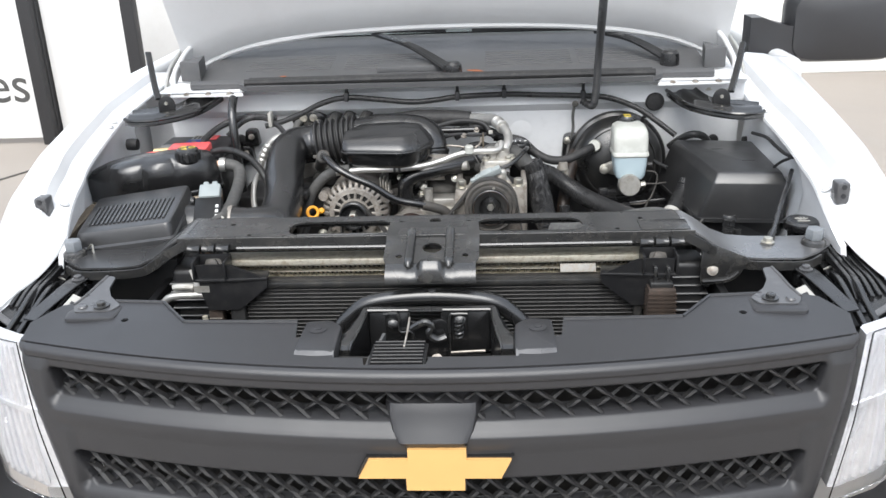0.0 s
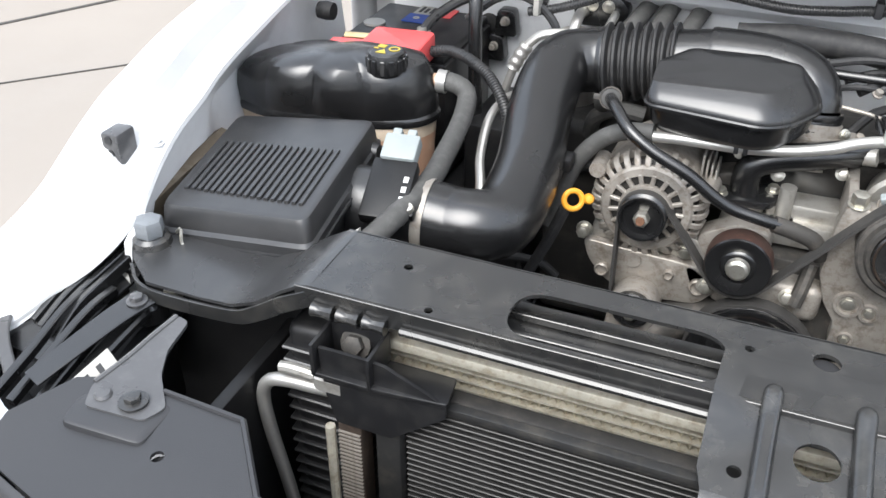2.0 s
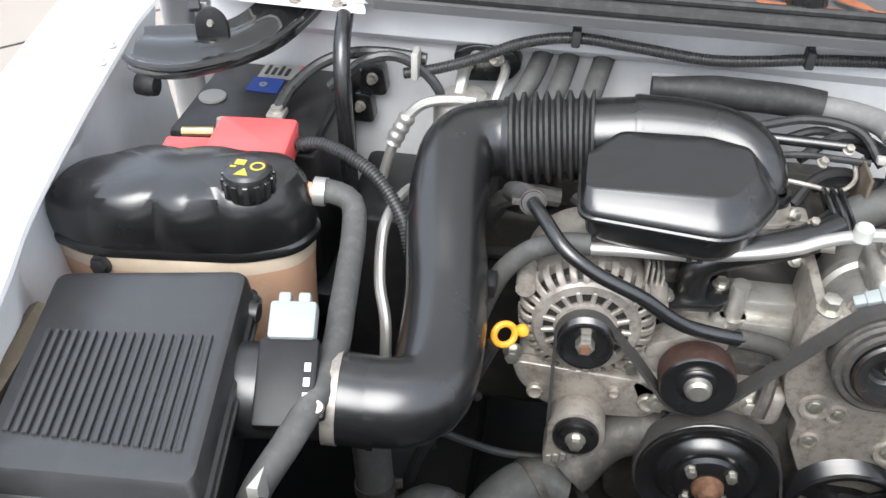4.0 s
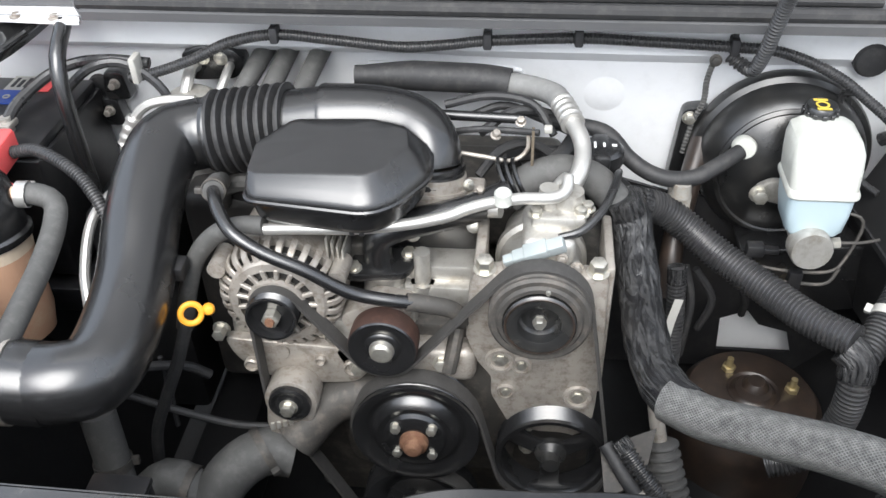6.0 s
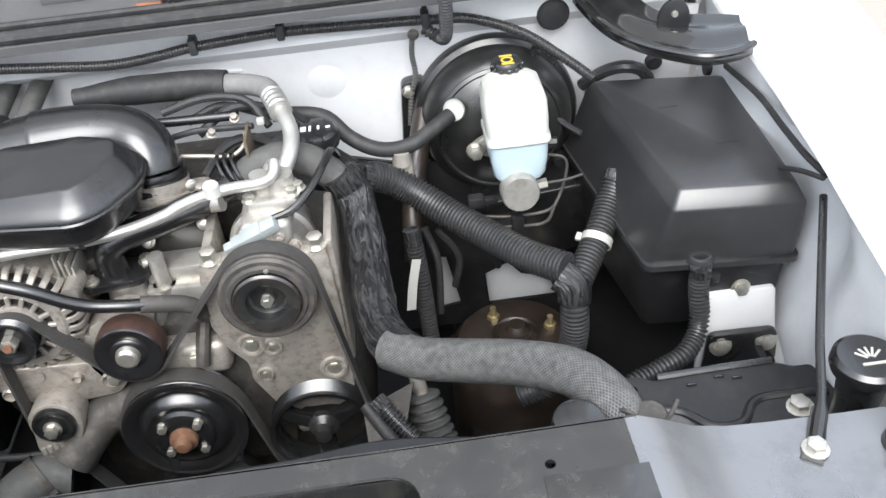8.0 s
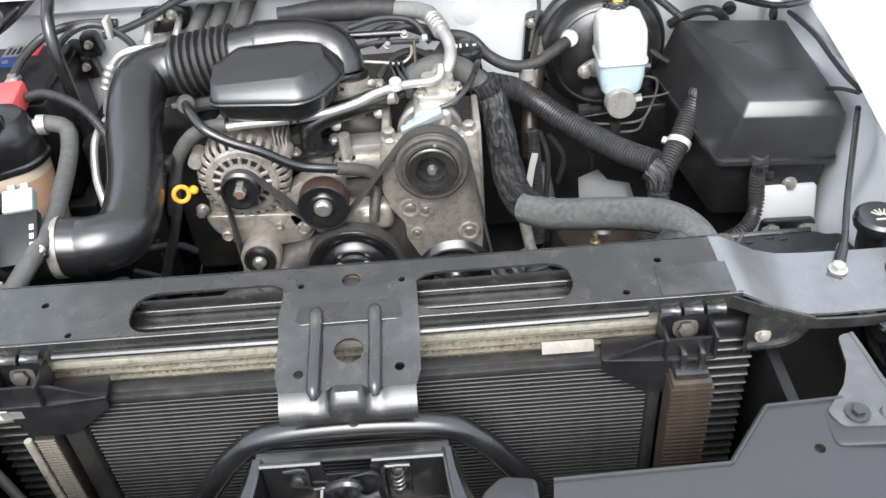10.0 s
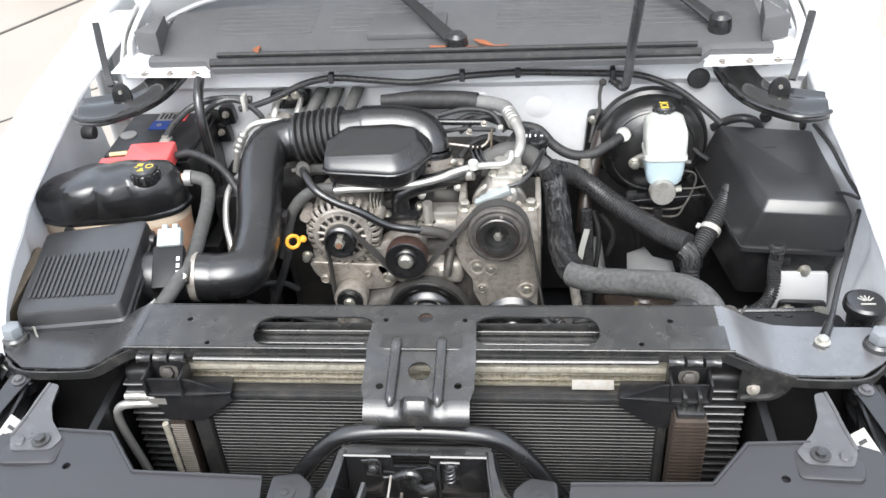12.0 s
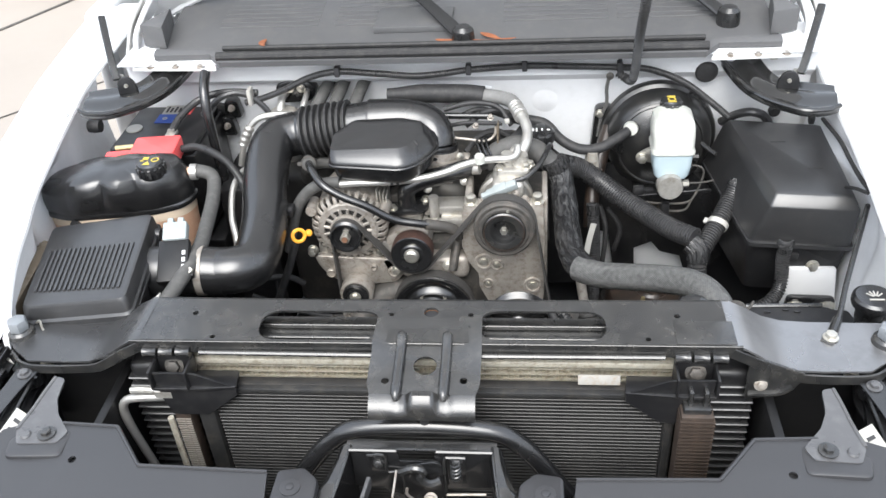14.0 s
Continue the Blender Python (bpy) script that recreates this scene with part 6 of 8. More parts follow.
for x, z, r in ((0.062, 0.886, 0.021), (0.090, 0.878, 0.015), (0.070, 0.827, 0.013), (0.167, 0.823, 0.021)):
    part("boss", turned([(0, 0.001), (r * 0.66, 0.001), (r * 0.70, 0.005), (r * 0.88, 0.005), (r * 0.95, 0.002), (r, -0.004), (0, -0.004)], (x, 0.446, z), 26), "cast2", brk)
    part("boss_bolt", bolt((x, 0.446, z), (0, -1, 0.08), r * 0.42, 0.006, 1.25), "bolt", brk)


def belt_path(wheels, n=18):
    """The outer line of a belt round wheels (x, z, r, side): side 1 runs clockwise round a wheel, -1 against it."""
    pts = []
    k = len(wheels)
    tang = []
    for i in range(k):
        x0, z0, r0, s0 = wheels[i]
        x1, z1, r1, s1 = wheels[(i + 1) % k]
        d = Vector((x1 - x0, z1 - z0))
        L = d.length
        u = d / L
        nrm = Vector((-u.y, u.x))
        c0, c1 = s0 * r0, s1 * r1
        sn = (c1 - c0) / L
        cs = math.sqrt(max(0, 1 - sn * sn))
        q = nrm * cs - u * sn
        tang.append((Vector((x0, z0)) + q * c0, Vector((x1, z1)) + q * c1))
    for i in range(k):
        x, z, r, s = wheels[i]
        a_in, a_out = tang[i - 1][1], tang[i][0]
        t0, t1 = math.atan2(a_in.y - z, a_in.x - x), math.atan2(a_out.y - z, a_out.x - x)
        if s > 0:
            while t1 > t0:
                t1 -= 2 * math.pi
        else:
            while t1 < t0:
                t1 += 2 * math.pi
        for j in range(n + 1):
            t = lerp(t0, t1, j / n)
            pts.append((x + r * math.cos(t), z + r * math.sin(t)))
    return pts


wheels = [(-0.223, 0.972, 0.0345, 1), (-0.087, 0.927, 0.047, -1), (0.109, 0.993, 0.0645, 1), (0.136, 0.726, 0.0785, 1), (-0.049, 0.782, 0.0885, -1), (-0.051, 0.605, 0.087, 1), (-0.217, 0.828, 0.036, 1)]
path = belt_path(wheels)
secs = []
for i, (x, z) in enumerate(path):
    (xa, za), (xb, zb) = path[i - 1], path[(i + 1) % len(path)]
    d = Vector((xb - xa, zb - za))
    d = d.normalized() if d.length > 1e-9 else Vector((1, 0))
    nx, nz = -d.y, d.x
    y = 0.424 + (z - 0.9) * 0.07
    secs.append([(x + nx * 0.0015, y - 0.0115, z + nz * 0.0015), (x + nx * 0.0015, y + 0.0115, z + nz * 0.0015), (x - nx * 0.0025, y + 0.0115, z - nz * 0.0025), (x - nx * 0.0025, y - 0.0115, z - nz * 0.0025)])
secs.append(secs[0])
solo("drive_belt", loft(secs, caps=False), "belt", "worn ribbed rubber drive belt round the pulleys", "belt")


# ---------------------------------------------------------------- air filter box and intake
ab = thing("air_filter_box", "charcoal plastic air filter box with fine ribs on its lid", "air filter box", at=(-0.65, 0.2, 0.92))
lid_o = [(-0.740, 0.068, 1.066), (-0.540, 0.064, 1.090), (-0.588, 0.335, 1.094), (-0.800, 0.325, 1.074)]
lid_z = lambda x: 1.070 + 0.022 * (x + 0.75) / 0.18
def lid_ring(grow, dz):
    c = Vector((-0.667, 0.198))
    return [(p.x, p.y, lid_z(p.x) + dz) for p in round_poly([tuple(Vector(q[:2]) + (Vector(q[:2]) - c).normalized() * grow) for q in lid_o], 0.016, 4)]
part("lid", loft([lid_ring(0.014, -0.046), lid_ring(0.014, -0.034), lid_ring(0.008, -0.030), lid_ring(0.004, -0.008), lid_ring(0.0, -0.002), lid_ring(-0.008, 0.0)]), "airbox", ab)
part("base", loft([lid_ring(-0.03, -0.19), lid_ring(-0.004, -0.15), lid_ring(0.004, -0.049)]), "airbox", ab)
part("lid_seam", loft([lid_ring(0.018, -0.050), lid_ring(0.018, -0.045), lid_ring(0.012, -0.044)]), "airbox", ab)
fl, fr_, bl, brr = [Vector(a[:2]).lerp(Vector(b[:2]), k) for a, b, k in ((lid_o[0], lid_o[3], 0.14), (lid_o[1], lid_o[2], 0.10), (lid_o[0], lid_o[3], 0.64), (lid_o[1], lid_o[2], 0.62))]
for k in range(18):
    u = 0.09 + 0.82 * k / 17
    a, b = fl.lerp(fr_, u), bl.lerp(brr, u)
    part("rib", strap([(a.x, a.y, lid_z(a.x) + 0.001), (b.x, b.y, lid_z(b.x) + 0.001)], 0.0052, 0.005, (0, 0, 1), 0.3), "airbox", ab)
for x, y in ((-0.568, 0.235), (-0.582, 0.310)):
    part("side_boss", lathe([(0, 0.012), (0.010, 0.012), (0.013, 0.0), (0, 0)], 14, (x, y, 1.055), "x"), "airbox", ab)
part("clip", tube([(-0.715, 0.055, 1.042), (-0.700, 0.045, 1.055), (-0.695, 0.040, 1.035), (-0.665, 0.045, 1.030)], 0.0022, 6, 0.006), "bolt", ab, "thin wire clip")

maf = thing("air_flow_sensor", "black air flow meter tube with a grey plug", "air flow sensor", at=(-0.52, 0.27, 0.98))
part("tube", tube([(-0.605, 0.262, 0.990), (-0.55, 0.268, 0.990), (-0.49, 0.278, 0.986), (-0.465, 0.282, 0.983)], lambda u: 0.050 - 0.004 * u, 28, 0.01), "airbox", maf)
ms = Matrix.Translation((-0.512, 0.258, 1.020)) @ Matrix.Rotation(radians(8), 4, "Z") @ Matrix.Rotation(radians(28), 4, "X") @ Matrix.Scale(1.22, 4)
part("sensor_block", moved(merge(box((-0.026, -0.040, 0.0), (0.022, 0.032, 0.016), 0.003), box((0.018, -0.032, 0.0), (0.030, -0.006, 0.012), 0.003)), ms), "deepblack", maf, "black sensor block")
part("plug", moved(merge(box((-0.020, 0.030, 0.002), (0.018, 0.062, 0.020), 0.003), box((-0.014, 0.060, 0.004), (-0.004, 0.070, 0.018), 0.002), box((0.002, 0.060, 0.004), (0.012, 0.070, 0.018), 0.002)), ms), "connector", maf, "pale grey plug")
for k in range(3):
    part("print_bar", moved(box((0.012, -0.020 + 0.012 * k, 0.0155), (0.017, -0.013 + 0.012 * k, 0.0166), 0), ms), "white_ink", maf)
part("screw", moved(lathe([(0, 0.005), (0.005, 0.005), (0.006, 0.0), (0, 0)], 10, (0.024, -0.024, 0.012), "z"), ms), "bolt", maf)
settle(maf, 0.002, -0.032, 0.030)

duct = thing("intake_duct", "glossy black intake duct with elbows and accordion bellows", "intake duct", at=(-0.38, 0.45, 1.0))
part("coupling", tube([(-0.482, 0.247, 1.014), (-0.457, 0.249, 1.011), (-0.432, 0.251, 1.007)], 0.0475, 28, 0.008), "satin", duct, "rubber coupling")
part("band", clamp((-0.475, 0.248, 1.013), (1, 0.1, -0.05), 0.0482, 0.014), "cast2", duct, "dull steel hose band")
part("riser", tube([(-0.442, 0.250, 1.010), (-0.412, 0.252, 1.011), (-0.386, 0.270, 1.009), (-0.379, 0.315, 1.013), (-0.384, 0.40, 1.030), (-0.399, 0.485, 1.060), (-0.405, 0.562, 1.085), (-0.398, 0.615, 1.096), (-0.366, 0.637, 1.098), (-0.340, 0.641, 1.099)], lambda u: 0.046 + 0.003 * u, 32, 0.012), "satin", duct)
part("seam_ring", moved(lathe([(0.044, -0.003), (0.0475, -0.003), (0.0475, 0.003), (0.044, 0.003)], 32, (0, 0, 0), "z"), aim((-0.434, 0.251, 1.006), (1, 0.12, -0.1))), "satin", duct)
part("bellows_collar", moved(lathe([(0.045, -0.006), (0.0525, -0.006), (0.0545, 0.0), (0.0525, 0.006), (0.045, 0.006)], 32, (0, 0, 0), "z"), aim((-0.342, 0.641, 1.099), (1, 0.02, 0.1))), "satin", duct)
part("bellows", tube([(-0.342, 0.641, 1.099), (-0.30, 0.643, 1.104), (-0.26, 0.645, 1.109), (-0.235, 0.645, 1.112)], 0.053, 32, 0.01, ridges=(0.0145, 0.011)), "rubber", duct, "ribbed rubber bellows")
part("neck_sleeve", tube([(-0.237, 0.645, 1.113), (-0.21, 0.645, 1.117), (-0.182, 0.645, 1.121)], 0.047, 28, 0.01), "satin", duct)
part("neck_collar", moved(lathe([(0.044, -0.005), (0.0495, -0.005), (0.0505, 0.0), (0.0495, 0.005), (0.044, 0.005)], 28, (0, 0, 0), "z"), aim((-0.182, 0.645, 1.121), (1, 0, 0.12))), "satin", duct)
part("throttle_elbow", tube([(-0.184, 0.645, 1.121), (-0.14, 0.645, 1.124), (-0.102, 0.643, 1.124), (-0.071, 0.636, 1.121), (-0.050, 0.622, 1.112), (-0.041, 0.607, 1.094), (-0.039, 0.602, 1.084)], lambda u: 0.050 - 0.010 * u, 32, 0.007), "satin", duct)
for d, r in ((0.0, 0.0440), (0.009, 0.0425), (0.018, 0.0440)):
    part("throttle_collar", moved(lathe([(0.038, -0.005), (r - 0.001, -0.005), (r, 0.0), (r - 0.001, 0.005), (0.038, 0.005)], 32, (0, 0, 0), "z"), aim((-0.038, 0.600 - 0.25 * d, 1.084 - d), (0, -0.25, -1))), "satin", duct)
part("throttle_clamp_bolt", bolt((0.010, 0.582, 1.068), (0.6, -0.8, 0.3), 0.006, 0.008), "bolt", duct)

rez = thing("intake_resonator", "glossy black plastic resonator box on the intake duct", "resonator", at=(-0.14, 0.51, 1.08))
def rez_ring(pts, r=0.02):
    flat = round_poly([(x, y) for x, y, z in pts], r, 5)
    # heights follow the nearest corners
    out = []
    for p in flat:
        wsum, zz = 0, 0
        for x, y, z in pts:
            w = 1 / ((p.x - x) ** 2 + (p.y - y) ** 2 + 1e-4)
            wsum += w
            zz += w * z
        out.append((p.x, p.y, zz / wsum))
    return out
lo_o = [(-0.249, 0.447), (-0.096, 0.428), (-0.064, 0.450), (-0.030, 0.510), (-0.036, 0.574), (-0.10, 0.588), (-0.208, 0.588), (-0.251, 0.546)]
def at_z(o, z, k, dy=0.0):
    c = Vector((-0.135, 0.515))
    return [(c.x + (x - c.x) * k, c.y + dy + (y - c.y) * k, z) for x, y in o]
hi_o = [(-0.246, 0.466, 1.140), (-0.100, 0.460, 1.147), (-0.084, 0.474, 1.149), (-0.058, 0.518, 1.152), (-0.064, 0.560, 1.156), (-0.11, 0.574, 1.157), (-0.208, 0.572, 1.155), (-0.246, 0.526, 1.149)]
def between(u, lift):
    return rez_ring([(lerp(a[0], b[0], u), lerp(a[1], b[1], u), lerp(1.122, b[2], u) + lift) for a, b in zip(lo_o, hi_o)], lerp(0.020, 0.012, u))
def inner(k, lift):
    return rez_ring([(-0.15 + (x + 0.15) * k, 0.530 + (y - 0.530) * k, z + lift) for x, y, z in hi_o], 0.012 * k)
part("upper_shell", loft([rez_ring(at_z(lo_o, 1.117, 1.0)), between(0.0, 0.0), between(0.12, 0.003), between(0.5, 0.003), between(0.86, 0.0025), between(0.95, 0.002), inner(1.0, 0.002), inner(0.95, 0.0032), inner(0.85, 0.004), inner(0.3, 0.006)]), "satin", rez, angle=50)
part("seam", loft([rez_ring(at_z(lo_o, 1.113, 1.02)), rez_ring(at_z(lo_o, 1.117, 1.025)), rez_ring(at_z(lo_o, 1.119, 1.0))]), "satin", rez)
part("lower_shell", loft([rez_ring(at_z(lo_o, 1.074, 0.74)), rez_ring(at_z(lo_o, 1.079, 0.86)), rez_ring(at_z(lo_o, 1.088, 0.92)), rez_ring(at_z(lo_o, 1.114, 0.965))]), "satin", rez)
settle(rez, 0.001, 0.004, 0.007)

tb = thing("throttle_body", "cast aluminium throttle body with linkage and bolts", "throttle body", at=(-0.015, 0.57, 1.03))
part("housing", merge(moved(lathe([(0, -0.05), (0.040, -0.05), (0.042, -0.03), (0.042, 0.015), (0, 0.015)], 28, (0, 0, 0), "z"), aim((-0.035, 0.592, 1.060), (0, 0.3, 1))), box((0.004, 0.580, 1.035), (0.032, 0.612, 1.062), 0.005)), "cast2", tb)
for k in range(4):
    part("fin", moved(lathe([(0.041, -0.002), (0.0455, -0.002), (0.0455, 0.002), (0.041, 0.002)], 28, (0, 0, 0), "z"), aim((-0.035, 0.590 - 0.003 * k, 1.056 - 0.009 * k), (0, 0.3, 1))), "cast2", tb)
part("stub", tube([(0.03, 0.548, 1.055), (0.055, 0.542, 1.060)], 0.012, 12, 0.01), "cast", tb)
part("lever_drum", merge(*[moved(lathe([(0.012, -0.002), (0.032, -0.003), (0.034, 0.0), (0.032, 0.003), (0.012, 0.002)], 24, (0, 0, 0), "z"), aim((0.060 + 0.010 * k, 0.61, 1.06), (1, 0.1, 0.5))) for k in range(3)]), "satin", tb, "black cable drum")
part("plate_bracket", box((0.090, 0.600, 1.045), (0.094, 0.655, 1.115), 0.001), "dustbrown", tb, "brown steel bracket plate")
part("fuel_line", tube([(-0.005, 0.625, 1.090), (0.03, 0.620, 1.088), (0.065, 0.622, 1.082), (0.085, 0.635, 1.092), (0.085, 0.660, 1.106)], 0.0030, 8, 0.006), "cast2", tb, "thin dull pipe")
for p, w in (((0.042, 0.640, 1.108), (0.3, -0.3, 1)), ((0.075, 0.660, 1.118), (0.0, -0.5, 1)), ((0.028, 0.556, 1.075), (0, -0.4, 1)), ((0.045, 0.575, 1.064), (0.2, -0.4, 1))):
    part("bolt", bolt(p, w, 0.0055, 0.009), "cast2", tb)
part("injector_rail", tube([(-0.04, 0.68, 1.115), (0.03, 0.672, 1.118), (0.08, 0.666, 1.120)], 0.007, 12, 0.01), "satin", tb)
part("plug", box((0.106, 0.642, 1.112), (0.117, 0.653, 1.121), 0.002), "label", tb, "white plug")

# tangle of wires behind the throttle
tangle = [([(-0.03, 0.69, 1.125), (0.03, 0.70, 1.135), (0.09, 0.69, 1.130), (0.12, 0.66, 1.10)], 0.006), ([(0.02, 0.66, 1.10), (0.07, 0.69, 1.12), (0.13, 0.70, 1.10), (0.19, 0.68, 1.05)], 0.007), ([(0.10, 0.62, 1.07), (0.13, 0.64, 1.08), (0.15, 0.69, 1.08)], 0.011),
          ([(0.03, 0.58, 1.04), (0.06, 0.60, 1.03), (0.10, 0.62, 1.05)], 0.008), ([(0.06, 0.70, 1.04), (0.12, 0.68, 1.06), (0.17, 0.70, 1.04), (0.24, 0.70, 0.98)], 0.010)]
tangle += [([(-0.02, 0.66, 1.10), (0.02, 0.65, 1.112), (0.06, 0.655, 1.108), (0.10, 0.645, 1.112)], 0.0045), ([(0.0, 0.70, 1.10), (0.05, 0.71, 1.115), (0.10, 0.705, 1.10), (0.15, 0.69, 1.085)], 0.006), ([(0.02, 0.63, 1.05), (0.05, 0.66, 1.075), (0.09, 0.67, 1.08), (0.13, 0.66, 1.06)], 0.007), ([(0.11, 0.69, 1.105), (0.14, 0.70, 1.095), (0.165, 0.71, 1.07)], 0.009)]
wires = thing("engine_wiring", "tangle of black engine wiring and vacuum hoses", "wiring", at=(0.07, 0.66, 1.08))
for p, r in tangle:
    part("wire", tube(p, r, 8, 0.012), "rubber", wires)

# ---------------------------------------------------------------- coolant reservoir
res = thing("coolant_reservoir", "coolant reservoir with black upper shell and stained tan lower tank", "coolant reservoir", at=(-0.70, 0.48, 0.9))
ro = [(-0.885, 0.432), (-0.81, 0.402), (-0.62, 0.412), (-0.566, 0.440), (-0.552, 0.490), (-0.585, 0.520), (-0.80, 0.525), (-0.885, 0.490)]
def res_ring(k, z, lobes=0.0, r=0.03):
    c = Vector((-0.705, 0.465))
    out = []
    ring = round_poly([(c.x + (x - c.x) * k, c.y + (y - c.y) * k) for x, y in ro], r, 5)
    fine = []
    for a, b in zip(ring, ring[1:] + ring[:1]):
        n = 12 if (a - b).length > 0.1 * k else 3
        fine += [a.lerp(b, q / n) for q in range(n)]
    for p in fine:
        bulge = lobes * abs(math.sin((p.x + 0.885) / 0.320 * math.pi * 4)) ** 0.6
        d = (Vector((p.x, p.y)) - c).normalized()
        out.append((p.x + d.x * bulge * 0.3, p.y + d.y * bulge, z + bulge * 0.5 - lobes * 0.4 + interp(p.x, [(-0.86, -0.012), (-0.60, 0.0)]) + max(0.0, (z - 1.036) / 0.09) * interp(p.x, [(-0.89, -0.026), (-0.80, -0.008), (-0.68, 0.0)])))
    return out
part("upper_shell", loft([res_ring(1.0, 1.036), res_ring(1.0, 1.050, 0.006), res_ring(0.985, 1.075, 0.013), res_ring(0.95, 1.098, 0.014), res_ring(0.87, 1.114, 0.010), res_ring(0.72, 1.122, 0.004), res_ring(0.3, 1.125)]), "satin", res)
part("seam_flange", loft([res_ring(1.02, 1.026), res_ring(1.03, 1.030), res_ring(1.03, 1.036), res_ring(1.0, 1.040)]), "satin", res)
part("lower_tank", loft([res_ring(0.90, 0.86), res_ring(0.955, 0.90), res_ring(0.965, 0.98, 0.003), res_ring(0.978, 1.006, 0.003)]), "tan", res, "aged tan translucent lower tank")
part("pale_band", loft([res_ring(0.979, 1.0055, 0.003), res_ring(0.985, 1.020, 0.003), res_ring(1.0, 1.028)]), "cream", res, "paler band under the seam")
part("cap_neck", lathe([(0.024, 0.0), (0.024, 0.018), (0, 0.018)], 20, (-0.617, 0.442, 1.102), "z"), "satin", res)
cap_prof = [(0.0, 0.034), (0.022, 0.034), (0.026, 0.031), (0.028, 0.024), (0.0285, 0.006), (0.026, 0.0), (0, 0.0)]
cap = part("cap", lathe(cap_prof, 36, (-0.617, 0.440, 1.106), "z"), "satin", res, "black ridged cap with yellow print")
for k in range(14):
    a = 2 * math.pi * k / 14
    part("grip", moved(box((0.0265, -0.0035, 0.004), (0.0305, 0.0035, 0.026), 0.001, 1), Matrix.Translation((-0.617, 0.440, 1.106)) @ Matrix.Rotation(a, 4, "Z")), "satin", cap)
ct = Matrix.Translation((-0.617, 0.440, 1.1402))
part("print_triangle", moved(prism([(-0.010, -0.016), (0.006, -0.016), (-0.002, -0.002)], 0, 0.0006, "z", 0), ct), "yellow_ink", cap)
part("print_ring", moved(lathe([(0.006, 0), (0.0085, 0), (0.0085, 0.0007), (0.006, 0.0007)], 20, (0.011, 0.004, 0), "z", closed_profile=True), ct), "yellow_ink", cap)
part("print_bar", moved(merge(box((-0.016, 0.004, 0), (-0.004, 0.014, 0.0007), 0), box((-0.019, -0.002, 0), (-0.012, 0.001, 0.0007), 0)), ct), "yellow_ink", cap)
part("outlet", tube([(-0.575, 0.490, 1.080), (-0.550, 0.492, 1.081)], 0.012, 12, 0.01), "tan", res)
part("boss", bolt((-0.800, 0.402, 1.005), (0, -1, 0.2), 0.010, 0.010), "rubber", res)
settle(res, z=0.008)

rh = thing("reservoir_hose", "grey rubber coolant hose with a spring clamp", "hose", at=(-0.5, 0.4, 1.0))
part("hose", tube([(-0.560, 0.492, 1.089), (-0.535, 0.496, 1.088), (-0.512, 0.490, 1.078), (-0.503, 0.455, 1.062), (-0.496, 0.40, 1.052), (-0.488, 0.34, 1.050), (-0.480, 0.28, 1.050), (-0.482, 0.22, 1.048), (-0.495, 0.165, 1.038), (-0.515, 0.115, 1.015), (-0.53, 0.08, 0.96)], 0.0145, 14, 0.01), "greyhose", rh)
part("clamp", clamp((-0.552, 0.493, 1.089), (1, 0.1, -0.05), 0.0155, 0.014), "alloy", rh, "bright spring clamp")

# ---------------------------------------------------------------- battery corner
bat = thing("battery", "black car battery with blue and white label", "battery", at=(-0.68, 0.72, 0.85))
part("case", box((-0.795, 0.60, 0.85), (-0.590, 0.82, 1.058), 0.006), "black", bat)
part("top", box((-0.790, 0.605, 1.056), (-0.595, 0.815, 1.074), 0.006), "black", bat)
part("white_label", box((-0.722, 0.770, 1.073), (-0.668, 0.814, 1.0755), 0.0), "label", bat, "white label strip")
part("blue_label", box((-0.726, 0.728, 1.073), (-0.680, 0.7695, 1.0755), 0.0), "blue", bat, "blue label field")
for k in range(4):
    part("print_bar", box((-0.715 + 0.010 * k, 0.779, 1.075), (-0.710 + 0.010 * k, 0.807 - 0.006 * (k % 2), 1.0765), 0), "ink", bat)
part("red_corner", box((-0.6675, 0.770, 1.073), (-0.650, 0.814, 1.0755), 0.0), "red", bat, "red label corner")
part("blue_mark", lathe([(0.003, 0.0), (0.006, 0.0), (0.006, 0.0032), (0.003, 0.0032)], 16, (-0.706, 0.748, 1.0735), "z", closed_profile=True), "label", bat)
part("round_sticker", lathe([(0, 0.003), (0.019, 0.003), (0.019, 0.0), (0, 0)], 24, (-0.764, 0.700, 1.074), "z"), "label", bat, "round white sticker")
part("terminal", lathe([(0, 0.022), (0.008, 0.022), (0.009, 0.0), (0, 0)], 14, (-0.655, 0.655, 1.074), "z"), "cast", bat)
part("terminal", lathe([(0, 0.016), (0.006, 0.016), (0.010, 0.0), (0, 0)], 12, (-0.72, 0.62, 1.074), "z"), "cast", bat)
settle(bat, z=0.008)
rc = thing("terminal_cover", "bright red plastic battery terminal cover", "terminal cover", at=(-0.66, 0.56, 1.07))
rt = Matrix.Translation((-0.655, 0.553, 1.080)) @ Matrix.Rotation(radians(8), 4, "Z")
part("cover", moved(merge(prism(round_poly([(-0.050, -0.048), (0.050, -0.048), (0.054, 0.040), (-0.046, 0.044)], 0.006), 0.0, 0.042, "z", 0.006)), rt), "red", rc)
part("ear", moved(merge(box((-0.100, -0.040, 0.0), (-0.045, 0.004, 0.034), 0.005), box((-0.106, -0.046, 0.010), (-0.075, 0.006, 0.032), 0.003)), rt), "red", rc)
part("strap", moved(strap([(0.048, -0.04, 0.02), (0.068, -0.055, 0.010), (0.085, -0.06, 0.0)], 0.012, 0.008), rt), "red", rc)
